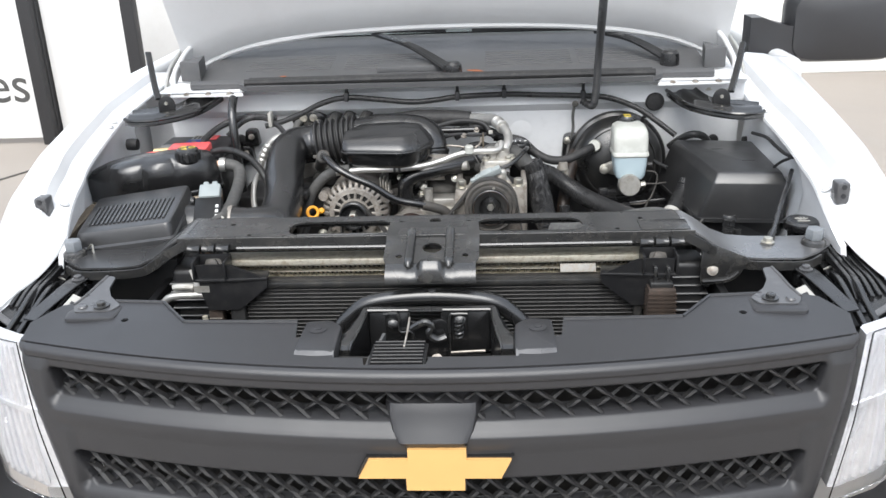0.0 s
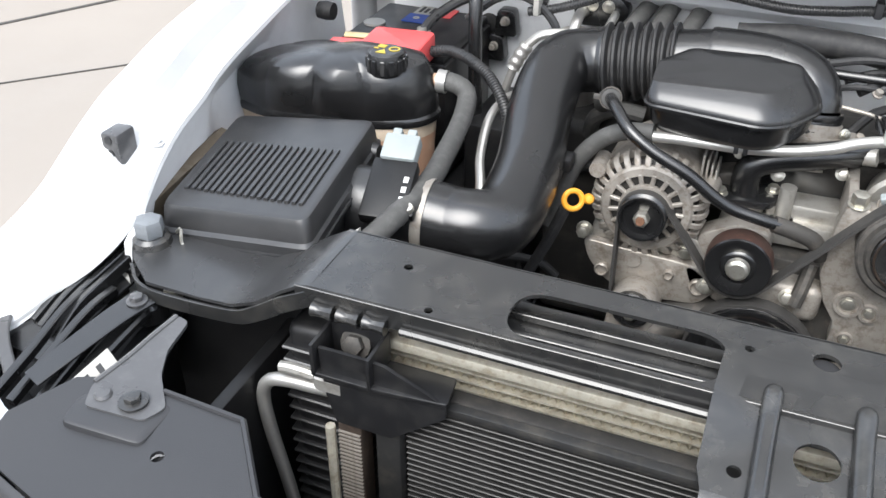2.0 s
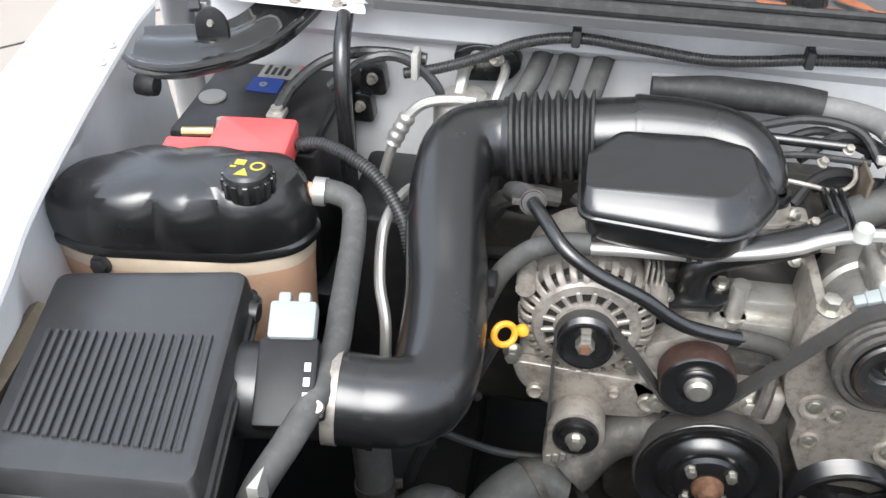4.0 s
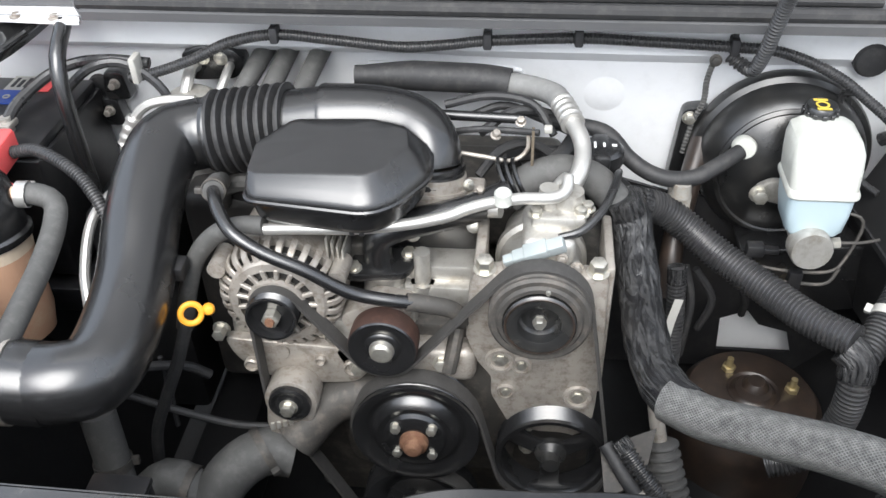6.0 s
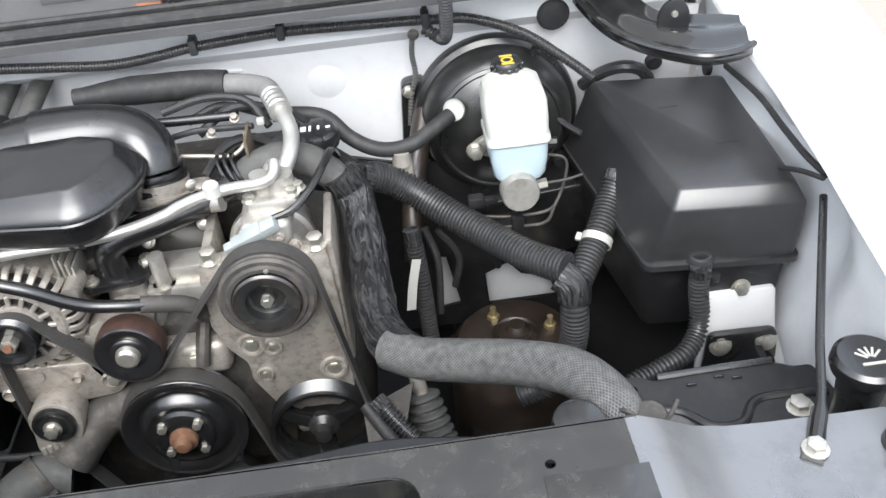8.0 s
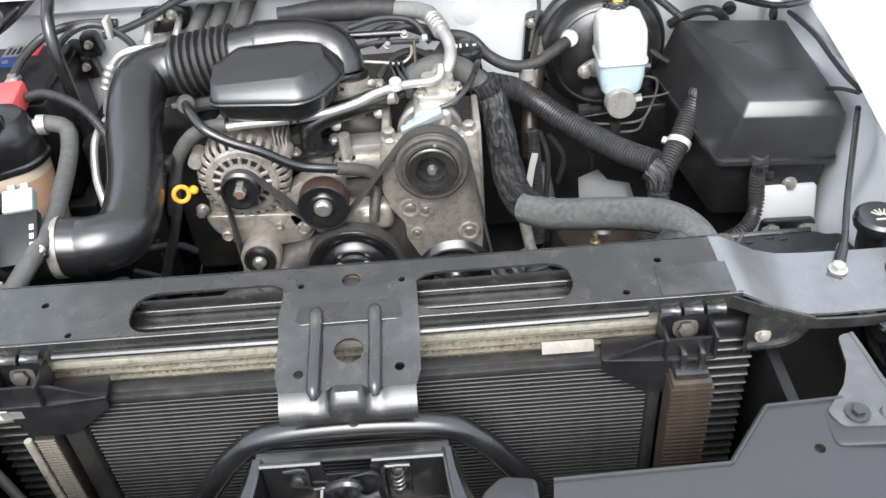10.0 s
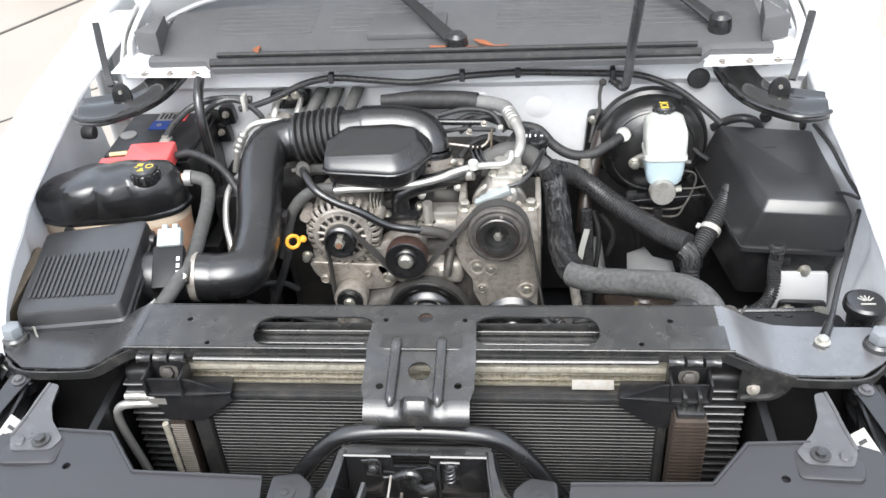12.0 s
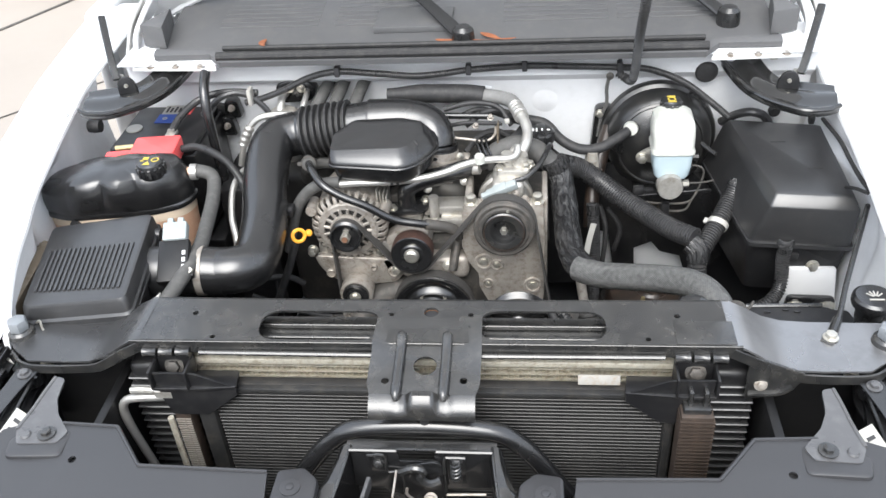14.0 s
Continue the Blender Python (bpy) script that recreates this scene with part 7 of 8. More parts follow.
part("stud", moved(tube([(-0.09, 0.020, 0.030), (-0.05, 0.020, 0.031)], 0.006, 10, 0.02), rt), "gold_bolt", rc)
bc = thing("battery_cable", "black corrugated battery cable", "cable", at=(-0.52, 0.55, 1.1))
part("sheath", tube([(-0.602, 0.572, 1.100), (-0.57, 0.570, 1.106), (-0.53, 0.552, 1.104), (-0.49, 0.530, 1.090), (-0.455, 0.50, 1.060), (-0.44, 0.48, 1.02)], 0.0082, 12, 0.01, ridges=(0.0045, 0.0014)), "loom", bc)
gc = thing("ground_cable", "black battery ground cable with lug", "cable", at=(-0.62, 0.7, 1.1))
part("cable", tube([(-0.655, 0.655, 1.095), (-0.648, 0.690, 1.110), (-0.62, 0.735, 1.128), (-0.58, 0.755, 1.140), (-0.53, 0.758, 1.145), (-0.47, 0.756, 1.142)], 0.0085, 10, 0.012), "loom", gc)
part("lug", box((-0.667, 0.640, 1.088), (-0.643, 0.668, 1.098), 0.003), "cast", gc)
bp = thing("battery_brace", "black steel brace from cowl to battery tray", "brace", at=(-0.56, 0.68, 1.0))
part("post", tube([(-0.580, 0.752, 1.205), (-0.572, 0.690, 1.168), (-0.565, 0.668, 1.07), (-0.560, 0.664, 0.94), (-0.556, 0.662, 0.80)], 0.0115, 14, 0.02), "satin", bp)
bt = thing("battery_tray", "black battery tray below the battery", "tray", at=(-0.68, 0.7, 0.8))
part("tray", box((-0.80, 0.58, 0.80), (-0.56, 0.82, 0.848), 0.008), "black", bt)
part("leg", box((-0.70, 0.60, 0.55), (-0.60, 0.80, 0.80), 0.01), "black", bt)
part("side_shield", box((-0.565, 0.615, 0.55), (-0.445, 0.80, 0.965), 0.012), "black", bt)

# ---------------------------------------------------------------- firewall pipes by the bellows
ev = thing("evaporator_pipes", "aluminium refrigerant pipes and accumulator at the firewall", "pipe", at=(-0.43, 0.75, 1.05))
part("block", prism(round_poly([(-0.442, 1.135), (-0.410, 1.150), (-0.358, 1.146), (-0.340, 1.122), (-0.358, 1.096), (-0.43, 1.092)], 0.012), 0.800, 0.832, "y", 0.003), "satin", ev, "black flange block")
part("can", lathe([(0, 0.10), (0.030, 0.10), (0.040, 0.092), (0.043, 0.08), (0.043, -0.08), (0, -0.09)], 28, (-0.415, 0.745, 1.000), "z"), "cast", ev, "aluminium accumulator can")
part("pipe", tube([(-0.418, 0.806, 1.116), (-0.420, 0.782, 1.120), (-0.422, 0.762, 1.108), (-0.425, 0.75, 1.09)], 0.009, 10, 0.006), "alloy", ev)
part("pipe", tube([(-0.366, 0.806, 1.118), (-0.364, 0.780, 1.118), (-0.372, 0.750, 1.095), (-0.38, 0.73, 1.06)], 0.007, 10, 0.006), "alloy", ev)
part("crossover", tube([(-0.395, 0.715, 1.106), (-0.43, 0.714, 1.106), (-0.465, 0.708, 1.100), (-0.488, 0.702, 1.078), (-0.504, 0.692, 1.045), (-0.520, 0.685, 0.99)], 0.0075, 10, 0.008), "alloy", ev)
part("sleeve", tube([(-0.486, 0.703, 1.082), (-0.497, 0.697, 1.062), (-0.506, 0.692, 1.042)], 0.0115, 12, 0.008, ridges=(0.014, 0.0016)), "alloy", ev, "ringed crimp sleeve")
for x, z in ((-0.406, 1.130), (-0.378, 1.130)):
    part("bolt", bolt((x, 0.800, z), (0, -1, 0), 0.008, 0.008), "bolt", ev)
for nm, x, y, z in (("a", -0.560, 0.802, 1.078), ("b", -0.580, 0.80, 1.030)):
    fb = thing("firewall_stud", "black stud bracket with zinc nut on the firewall", "bracket", "studs on the firewall", at=(x, y, z))
    part("plate", prism(round_poly([(x - 0.022, z - 0.028), (x + 0.022, z - 0.028), (x + 0.016, z + 0.020), (x - 0.016, z + 0.020)], 0.010), 0.808, 0.834, "y", 0.003), "satin", fb)
    part("nut", bolt((x, 0.808, z), (0, -1, 0.1), 0.0062, 0.014, 1.4), "cast2", fb)
fl2 = thing("liquid_pipe", "thin bright refrigerant pipe beside the duct", "pipe", at=(-0.46, 0.5, 1.0))
part("pipe", tube([(-0.440, 0.620, 1.03), (-0.462, 0.560, 1.055), (-0.476, 0.50, 1.045), (-0.470, 0.44, 1.01), (-0.455, 0.40, 0.98), (-0.45, 0.37, 0.93)], 0.007, 10, 0.01), "alloy", fl2)
for i, pts in enumerate(([(-0.305, 0.70, 1.085), (-0.287, 0.765, 1.118), (-0.275, 0.835, 1.140)], [(-0.255, 0.70, 1.088), (-0.240, 0.765, 1.118), (-0.226, 0.835, 1.140)], [(-0.345, 0.745, 1.090), (-0.325, 0.775, 1.120), (-0.312, 0.835, 1.138)])):
    h = thing("heater_hose", "black heater hose running into the firewall", "hose", "heater hoses", at=pts[0])
    part("hose", tube(pts, 0.0145, 12, 0.012), "greyhose", h)

# ---------------------------------------------------------------- air conditioning pipes over the engine
sp = thing("suction_hose", "refrigerant suction hose with foam sleeve and crimped fitting", "hose", at=(0.1, 0.65, 1.1))
part("foam_sleeve", tube([(-0.165, 0.748, 1.120), (-0.10, 0.750, 1.121), (-0.03, 0.752, 1.119), (0.02, 0.752, 1.117), (0.058, 0.747, 1.114)], lambda u: 0.0150 + 0.0065 * min(1.0, max(0.0, (u - 0.06) * 3.2)), 18, 0.006), "rubber", sp, "black foam sleeve")
part("hose", tube([(0.052, 0.748, 1.114), (0.088, 0.733, 1.117), (0.118, 0.706, 1.121), (0.130, 0.676, 1.122)], 0.0158, 14, 0.008), "foam", sp, "grey rubber hose")
part("crimp", tube([(0.128, 0.682, 1.122), (0.137, 0.656, 1.120), (0.143, 0.636, 1.117)], 0.0155, 16, 0.006, ridges=(0.011, 0.0020)), "alloy", sp, "crimped collar")
part("pipe", tube([(0.141, 0.642, 1.118), (0.152, 0.614, 1.112), (0.156, 0.590, 1.102), (0.152, 0.562, 1.092), (0.142, 0.545, 1.078)], 0.0112, 14, 0.006), "alloy", sp, "bright bent pipe")
settle(sp, 0.0, 0.006, 0.012)
dp = thing("discharge_pipe", "bare aluminium refrigerant pipe across the engine", "pipe", at=(0, 0.5, 1.09))
part("pipe", tube([(-0.268, 0.462, 1.066), (-0.20, 0.464, 1.071), (-0.125, 0.470, 1.070), (-0.060, 0.480, 1.073), (-0.012, 0.484, 1.084), (0.012, 0.490, 1.092), (0.040, 0.496, 1.098), (0.075, 0.504, 1.100), (0.115, 0.510, 1.099), (0.130, 0.520, 1.103), (0.132, 0.535, 1.112), (0.122, 0.540, 1.098), (0.118, 0.540, 1.085)], 0.0076, 12, 0.006), "alloy", dp)
part("service_cap", lathe([(0, 0.018), (0.008, 0.018), (0.0105, 0.015), (0.011, 0.0), (0, 0)], 18, (0.055, 0.494, 1.100), "z"), "reservoir", dp, "white service cap")
for x in (-0.09, -0.078):
    part("tape", tube([(x - 0.04, 0.4705, 1.0700), (x - 0.034, 0.4713, 1.0702)], 0.0095, 12, 0.004), "ink", dp)
settle(dp, 0.004, -0.004, 0.007)

dk = thing("engine_dipstick", "dipstick with bright yellow pull handle", "dipstick", at=(-0.33, 0.40, 0.9))
hm = Matrix.Translation((-0.319, 0.396, 0.980)) @ Matrix.Rotation(radians(20), 4, "Y") @ Matrix.Scale(0.72, 4)
turn = hm @ Matrix.Rotation(radians(-30), 4, "X") @ Matrix.Rotation(radians(15), 4, "Z")
part("handle", merge(moved(lathe([(0.0175 + 0.0055 * math.cos(a * math.pi / 5), 0.0055 * math.sin(a * math.pi / 5)) for a in range(10)], 28, (0, 0, 0), "y", closed_profile=True), turn), moved(lathe([(0, 0.011), (0.007, 0.009), (0.0105, 0.004), (0.0105, -0.004), (0.007, -0.009), (0, -0.011)], 18, (0.026, 0, 0.015), "y"), turn)), "yellow", dk, "yellow ring handle")
part("tube", tube([(-0.330, 0.400, 0.962), (-0.352, 0.398, 0.90), (-0.382, 0.396, 0.83), (-0.415, 0.398, 0.75), (-0.44, 0.41, 0.64)], 0.0085, 10, 0.02), "rubber", dk)
part("clip", box((-0.362, 0.43, 1.0), (-0.335, 0.46, 1.02), 0.003), "black", dk)
settle(dk, 0.004, -0.010, 0.017)

ah = thing("vapour_hose", "grey hose arching over the alternator", "hose", at=(-0.3, 0.47, 1.0))
part("hose", tube([(-0.362, 0.455, 0.90), (-0.348, 0.462, 0.96), (-0.328, 0.468, 1.012), (-0.300, 0.470, 1.046), (-0.268, 0.468, 1.064), (-0.230, 0.465, 1.070)], 0.0125, 12, 0.01), "greyhose", ah)
wh = thing("pump_hose", "glossy black bent hose crossing in front of the alternator", "hose", at=(-0.2, 0.42, 1.05))
part("hose", tube([(-0.300, 0.500, 1.095), (-0.282, 0.460, 1.098), (-0.258, 0.430, 1.086), (-0.222, 0.420, 1.066), (-0.172, 0.418, 1.043), (-0.138, 0.420, 1.018), (-0.110, 0.424, 1.002), (-0.070, 0.428, 0.992), (-0.045, 0.434, 0.985)], 0.0085, 12, 0.01), "satin", wh)
part("rear_stub", tube([(-0.300, 0.500, 1.095), (-0.306, 0.525, 1.086), (-0.318, 0.56, 1.066), (-0.33, 0.60, 1.04)], 0.0135, 12, 0.008), "greyhose", wh, "grey rubber stub")
part("stub_clamp", clamp((-0.301, 0.506, 1.093), (-0.1, 0.9, -0.3), 0.014, 0.010), "iron", wh)
part("end_fitting", tube([(-0.055, 0.434, 0.986), (-0.030, 0.440, 0.978), (0.0, 0.450, 0.962), (0.012, 0.46, 0.935)], 0.0115, 12, 0.008), "iron", wh, "cast elbow fitting")

settle(ah, y=-0.004, z=0.010)
settle(wh, y=-0.006, z=0.010)

# ---------------------------------------------------------------- lower hoses
for nm, pts, r in (("a", [(-0.225, 0.395, 0.755), (-0.262, 0.388, 0.765), (-0.300, 0.36, 0.755), (-0.325, 0.33, 0.72), (-0.335, 0.30, 0.66)], 0.034), ("b", [(-0.33, 0.325, 0.69), (-0.36, 0.34, 0.735), (-0.395, 0.345, 0.742), (-0.43, 0.33, 0.70), (-0.44, 0.30, 0.62)], 0.030), ("c", [(-0.47, 0.36, 0.86), (-0.46, 0.34, 0.78), (-0.455, 0.32, 0.68)], 0.024)):
    h = thing("coolant_hose", "thick dusty grey lower coolant hose", "hose", "lower coolant hoses", at=pts[0])
    part("hose", tube(pts, r, 18, 0.015), "greyhose", h)
    a, b = Vector(pts[1]), Vector(pts[2])
    part("clamp", clamp(tuple(a), tuple((b - a).normalized()), r + 0.001, 0.012), "iron", h, "dull hose clamp")
    settle(h, z=-0.028)
for pts, r in (([(-0.450, 0.40, 0.825), (-0.38, 0.41, 0.785), (-0.31, 0.42, 0.752), (-0.245, 0.43, 0.742)], 0.0055), ([(-0.470, 0.42, 0.845), (-0.42, 0.43, 0.850), (-0.37, 0.44, 0.845), (-0.345, 0.45, 0.82)], 0.007), ([(-0.405, 0.44, 0.86), (-0.40, 0.43, 0.80), (-0.398, 0.42, 0.74)], 0.004)):
    h = thing("vacuum_line", "thin dark hose crossing low beside the alternator", "hose", "thin lines beside the alternator", at=pts[0])
    part("hose", tube(pts, r, 10, 0.01), "rubber", h)
sh = thing("shroud_tab", "black fan shroud tab with a slot", "bracket", at=(-0.34, 0.22, 0.92))
part("tab", merge(box((-0.385, 0.19, 0.78), (-0.325, 0.215, 0.905), 0.006), box((-0.39, 0.12, 0.90), (-0.32, 0.21, 0.91), 0.003)), "black", sh)
sh2 = thing("fan_shroud_edge", "black upper fan shroud edge behind the radiator", "fan shroud", at=(0, 0.12, 0.95))
part("edge", merge(strap([(-0.46, 0.06, 0.97), (-0.42, 0.10, 0.94), (-0.25, 0.17, 0.84), (-0.12, 0.23, 0.79), (0, 0.275, 0.79), (0.12, 0.26, 0.82), (0.25, 0.22, 0.88), (0.42, 0.13, 0.95), (0.47, 0.06, 0.985)], 0.05, 0.006, (0, -0.5, 1)), strap([(-0.46, 0.05, 0.96), (-0.25, 0.13, 0.86), (0, 0.16, 0.76), (0.25, 0.13, 0.85), (0.46, 0.05, 0.96)], 0.10, 0.004, (0, -0.6, 1))), "black", sh2)
hc = thing("radiator_hose_clip", "spring hose clips above the radiator support", "hose clip", at=(-0.5, 0.08, 1.05))
part("collar", moved(lathe([(0.020, -0.006), (0.0265, -0.006), (0.0265, 0.006), (0.020, 0.006)], 20, (0, 0, 0), "z"), aim((-0.545, 0.075, 1.035), (0.2, 1, 0.2))), "alloy", hc)
part("tongue", prism([(-0.505, 0.085), (-0.495, 0.085), (-0.497, 0.11)], 1.03, 1.07, "z", 0.001), "label", hc)

# ---------------------------------------------------------------- brake booster and master cylinder
bo_ = thing("brake_booster", "large round glossy black brake booster", "brake booster", at=(0.44, 0.77, 0.98))
part("shell", lathe([(0, 0.085), (0.04, 0.083), (0.075, 0.074), (0.100, 0.060), (0.114, 0.045), (0.120, 0.030), (0.122, 0.018), (0.130, 0.014), (0.133, 0.008), (0.133, -0.006), (0.128, -0.012), (0.10, -0.03), (0, -0.04)], 64, (0.440, 0.790, 0.992), "y", -6), "booster", bo_)
part("step_ring", lathe([(0.090, 0.062), (0.096, 0.066), (0.101, 0.063), (0.100, 0.055)], 64, (0.440, 0.790, 0.992), "y", -6), "booster", bo_)
part("check_valve", merge(lathe([(0, 0.018), (0.014, 0.018), (0.0165, 0.014), (0.0165, 0.0), (0.010, -0.004), (0.010, -0.03), (0, -0.03)], 20, (0.369, 0.716, 1.050), "y", -20)), "reservoir", bo_, "white check valve")
part("mount_plate", prism(round_poly([(0.285, 0.93), (0.330, 0.90), (0.345, 1.03), (0.330, 1.065), (0.295, 1.06)], 0.012), 0.80, 0.828, "y", 0.004), "satin", bo_)
for x, z in ((0.305, 1.045), (0.312, 0.925)):
    part("nut", bolt((x, 0.80, z), (0, -1, 0), 0.008, 0.01), "bolt", bo_)
settle(bo_, 0.018, 0.010, 0.002)

mc = thing("master_cylinder", "brake master cylinder with milky fluid reservoir and black cap", "master cylinder", at=(0.46, 0.64, 1.0))
mx = 0.466
def mc_ring(z, w, d, y0, r=0.014):
    return [(mx + p.x, y0 + p.y, z) for p in round_poly([(-1.1 * w, -d), (1.1 * w, -d), (1.1 * w, d), (-1.1 * w, d)], r, 4)]
part("reservoir_top", loft([mc_ring(1.066, 0.0395, 0.039, 0.632), mc_ring(1.092, 0.0405, 0.039, 0.638), mc_ring(1.113, 0.0400, 0.038, 0.644), mc_ring(1.124, 0.0365, 0.034, 0.650, 0.012), mc_ring(1.130, 0.0285, 0.027, 0.654, 0.010)]), "reservoir", mc, "milky white upper reservoir")
part("reservoir_seam", loft([mc_ring(1.056, 0.0400, 0.039, 0.630), mc_ring(1.059, 0.0418, 0.041, 0.630), mc_ring(1.064, 0.0418, 0.041, 0.631), mc_ring(1.068, 0.0400, 0.039, 0.632)]), "reservoir", mc)
part("reservoir_bottom", loft([mc_ring(0.998, 0.028, 0.028, 0.622, 0.010), mc_ring(1.006, 0.034, 0.033, 0.624), mc_ring(1.030, 0.037, 0.036, 0.627), mc_ring(1.057, 0.0385, 0.038, 0.630)]), "fluid", mc, "bluish fluid-filled lower half")
capm = part("cap", lathe([(0, 0.026), (0.019, 0.026), (0.0215, 0.022), (0.0225, 0.004), (0.021, 0.0), (0, 0)], 28, (0.466, 0.690, 1.116), "z"), "satin", mc, "black cap with yellow print")
for k in range(12):
    part("grip", moved(box((0.0205, -0.003, 0.003), (0.024, 0.003, 0.020), 0.001, 1), Matrix.Translation((0.466, 0.690, 1.116)) @ Matrix.Rotation(2 * math.pi * k / 12, 4, "Z")), "satin", capm)
part("print_ring", lathe([(0.006, 0.0), (0.009, 0.0), (0.009, 0.0006), (0.006, 0.0006)], 20, (0.466, 0.688, 1.1422), "z", closed_profile=True), "yellow_ink", capm)
for dy in (0.012, -0.012):
    part("print_bar", box((0.457, 0.689 + dy - 0.0025, 1.142), (0.475, 0.689 + dy + 0.0025, 1.1427), 0), "yellow_ink", capm)
part("cylinder", merge(tube([(0.463, 0.71, 0.998), (0.463, 0.64, 0.989), (0.463, 0.575, 0.981)], 0.022, 20, 0.02), lathe([(0, 0.03), (0.026, 0.03), (0.028, 0.026), (0.028, 0.004), (0.024, 0.0), (0, 0)], 24, (0.462, 0.600, 0.985), "y", -8)), "cast", mc, "cast aluminium cylinder body")
part("flange", prism(round_poly([(0.405, 1.005), (0.420, 0.985), (0.50, 0.965), (0.515, 0.98), (0.505, 1.0), (0.43, 1.02)], 0.010), 0.690, 0.702, "y", 0.003), "cast", mc)
part("stud_nut", bolt((0.412, 0.686, 1.000), (0, -1, 0.1), 0.011, 0.016, 1.3), "bolt", mc)
part("sensor_arm", merge(box((0.392, 0.60, 0.958), (0.432, 0.612, 0.967), 0.002), box((0.388, 0.597, 0.954), (0.412, 0.615, 0.972), 0.003)), "black", mc)
part("fitting", tube([(0.488, 0.60, 0.982), (0.505, 0.600, 0.984)], 0.008, 6, 0.006), "bolt", mc)
part("level_switch", tube([(0.51, 0.655, 1.018), (0.530, 0.652, 1.018)], 0.009, 8, 0.006), "black", mc)
bl_ = thing("brake_lines", "thin steel brake lines under the reservoir", "brake line", at=(0.5, 0.6, 0.95))
part("line", tube([(0.505, 0.600, 0.984), (0.535, 0.605, 0.982), (0.560, 0.612, 0.983)], 0.0022, 8, 0.008), "iron", bl_)
part("line", tube([(0.512, 0.640, 1.006), (0.535, 0.632, 1.004), (0.540, 0.628, 0.985), (0.525, 0.615, 0.945), (0.505, 0.605, 0.930), (0.45, 0.605, 0.928), (0.395, 0.615, 0.930)], 0.0025, 8, 0.008), "iron", bl_)
part("line", tube([(0.515, 0.60, 0.94), (0.50, 0.595, 0.916), (0.45, 0.597, 0.915), (0.40, 0.60, 0.916)], 0.0025, 8, 0.008), "iron", bl_)
part("clip", box((0.450, 0.590, 0.900), (0.468, 0.604, 0.935), 0.002), "black", bl_)

vh = thing("vacuum_hose", "grey vacuum hose sagging from the brake booster", "hose", at=(0.3, 0.67, 1.04))
part("hose", tube([(0.380, 0.708, 1.054), (0.352, 0.688, 1.046), (0.318, 0.668, 1.036), (0.285, 0.668, 1.031), (0.255, 0.676, 1.035), (0.225, 0.690, 1.050), (0.19, 0.715, 1.075), (0.12, 0.72, 1.085)], 0.0115, 14, 0.01), "rubber", vh)

oc2 = thing("oil_filler_cap", "black oil filler cap with white symbols", "oil cap", at=(0.18, 0.69, 1.04))
part("neck", lathe([(0, 0.0), (0.024, 0.0), (0.024, -0.07), (0, -0.07)], 24, (0.190, 0.668, 1.048), "z"), "black", oc2)
part("cap", merge(lathe([(0, 0.020), (0.026, 0.019), (0.031, 0.015), (0.032, 0.0), (0.030, -0.006), (0, -0.006)], 32, (0.190, 0.668, 1.050), "z"), box((0.178, 0.635, 1.043), (0.202, 0.701, 1.071), 0.006)), "satin", oc2)
for k, (w, h) in enumerate(((0.010, 0.012), (0.004, 0.014), (0.004, 0.010), (0.008, 0.004))):
    part("print_bar", box((0.168 + 0.012 * k, 0.668 - h / 2, 1.0702), (0.168 + 0.012 * k + w * 0.8, 0.668 + h / 2, 1.0716), 0), "white_ink", oc2)

settle(oc2, -0.006, -0.012, 0.019)

# ---------------------------------------------------------------- hoses and looms beside the engine
uh = thing("upper_radiator_hose", "upper radiator hose in cloth wrap and braided sleeve", "hose", at=(0.3, 0.35, 0.98))
part("top_bend", tube([(0.062, 0.596, 1.040), (0.090, 0.604, 1.064), (0.130, 0.610, 1.076), (0.172, 0.610, 1.066), (0.205, 0.602, 1.036), (0.222, 0.596, 1.01)], 0.0225, 20, 0.008), "greyhose", uh, "grey worn hose bend")
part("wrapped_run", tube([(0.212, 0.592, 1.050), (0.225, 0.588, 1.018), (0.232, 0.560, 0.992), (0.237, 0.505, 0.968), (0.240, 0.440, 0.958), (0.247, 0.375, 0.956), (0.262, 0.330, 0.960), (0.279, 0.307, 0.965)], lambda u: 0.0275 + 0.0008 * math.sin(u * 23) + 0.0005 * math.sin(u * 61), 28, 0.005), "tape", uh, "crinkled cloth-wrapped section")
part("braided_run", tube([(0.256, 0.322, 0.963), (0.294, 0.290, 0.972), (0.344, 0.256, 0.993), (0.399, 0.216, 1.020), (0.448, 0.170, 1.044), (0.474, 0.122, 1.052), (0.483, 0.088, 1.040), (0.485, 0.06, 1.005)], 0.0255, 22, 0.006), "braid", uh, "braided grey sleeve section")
part("end_collar", moved(lathe([(0.024, -0.008), (0.032, -0.008), (0.033, 0.008), (0.024, 0.008)], 24, (0, 0, 0), "z"), aim((0.485, 0.074, 1.022), (0, -0.8, -0.6))), "greyhose", uh)

def loom(name, label, pts, r, pitch=0.0062, depth=0.003):
    t = thing(name, label, "wiring loom", "corrugated looms", at=pts[0])
    part("sheath", tube(pts, r, 16, 0.01, ridges=(pitch, depth)), "loom", t)
    a, b = Vector(pts[0]), Vector(pts[1])
    part("end_tape", tube([a, a.lerp(b, 0.35)], r + depth * 0.6, 14, 0.006), "tape", t, "black taped end")
    return t

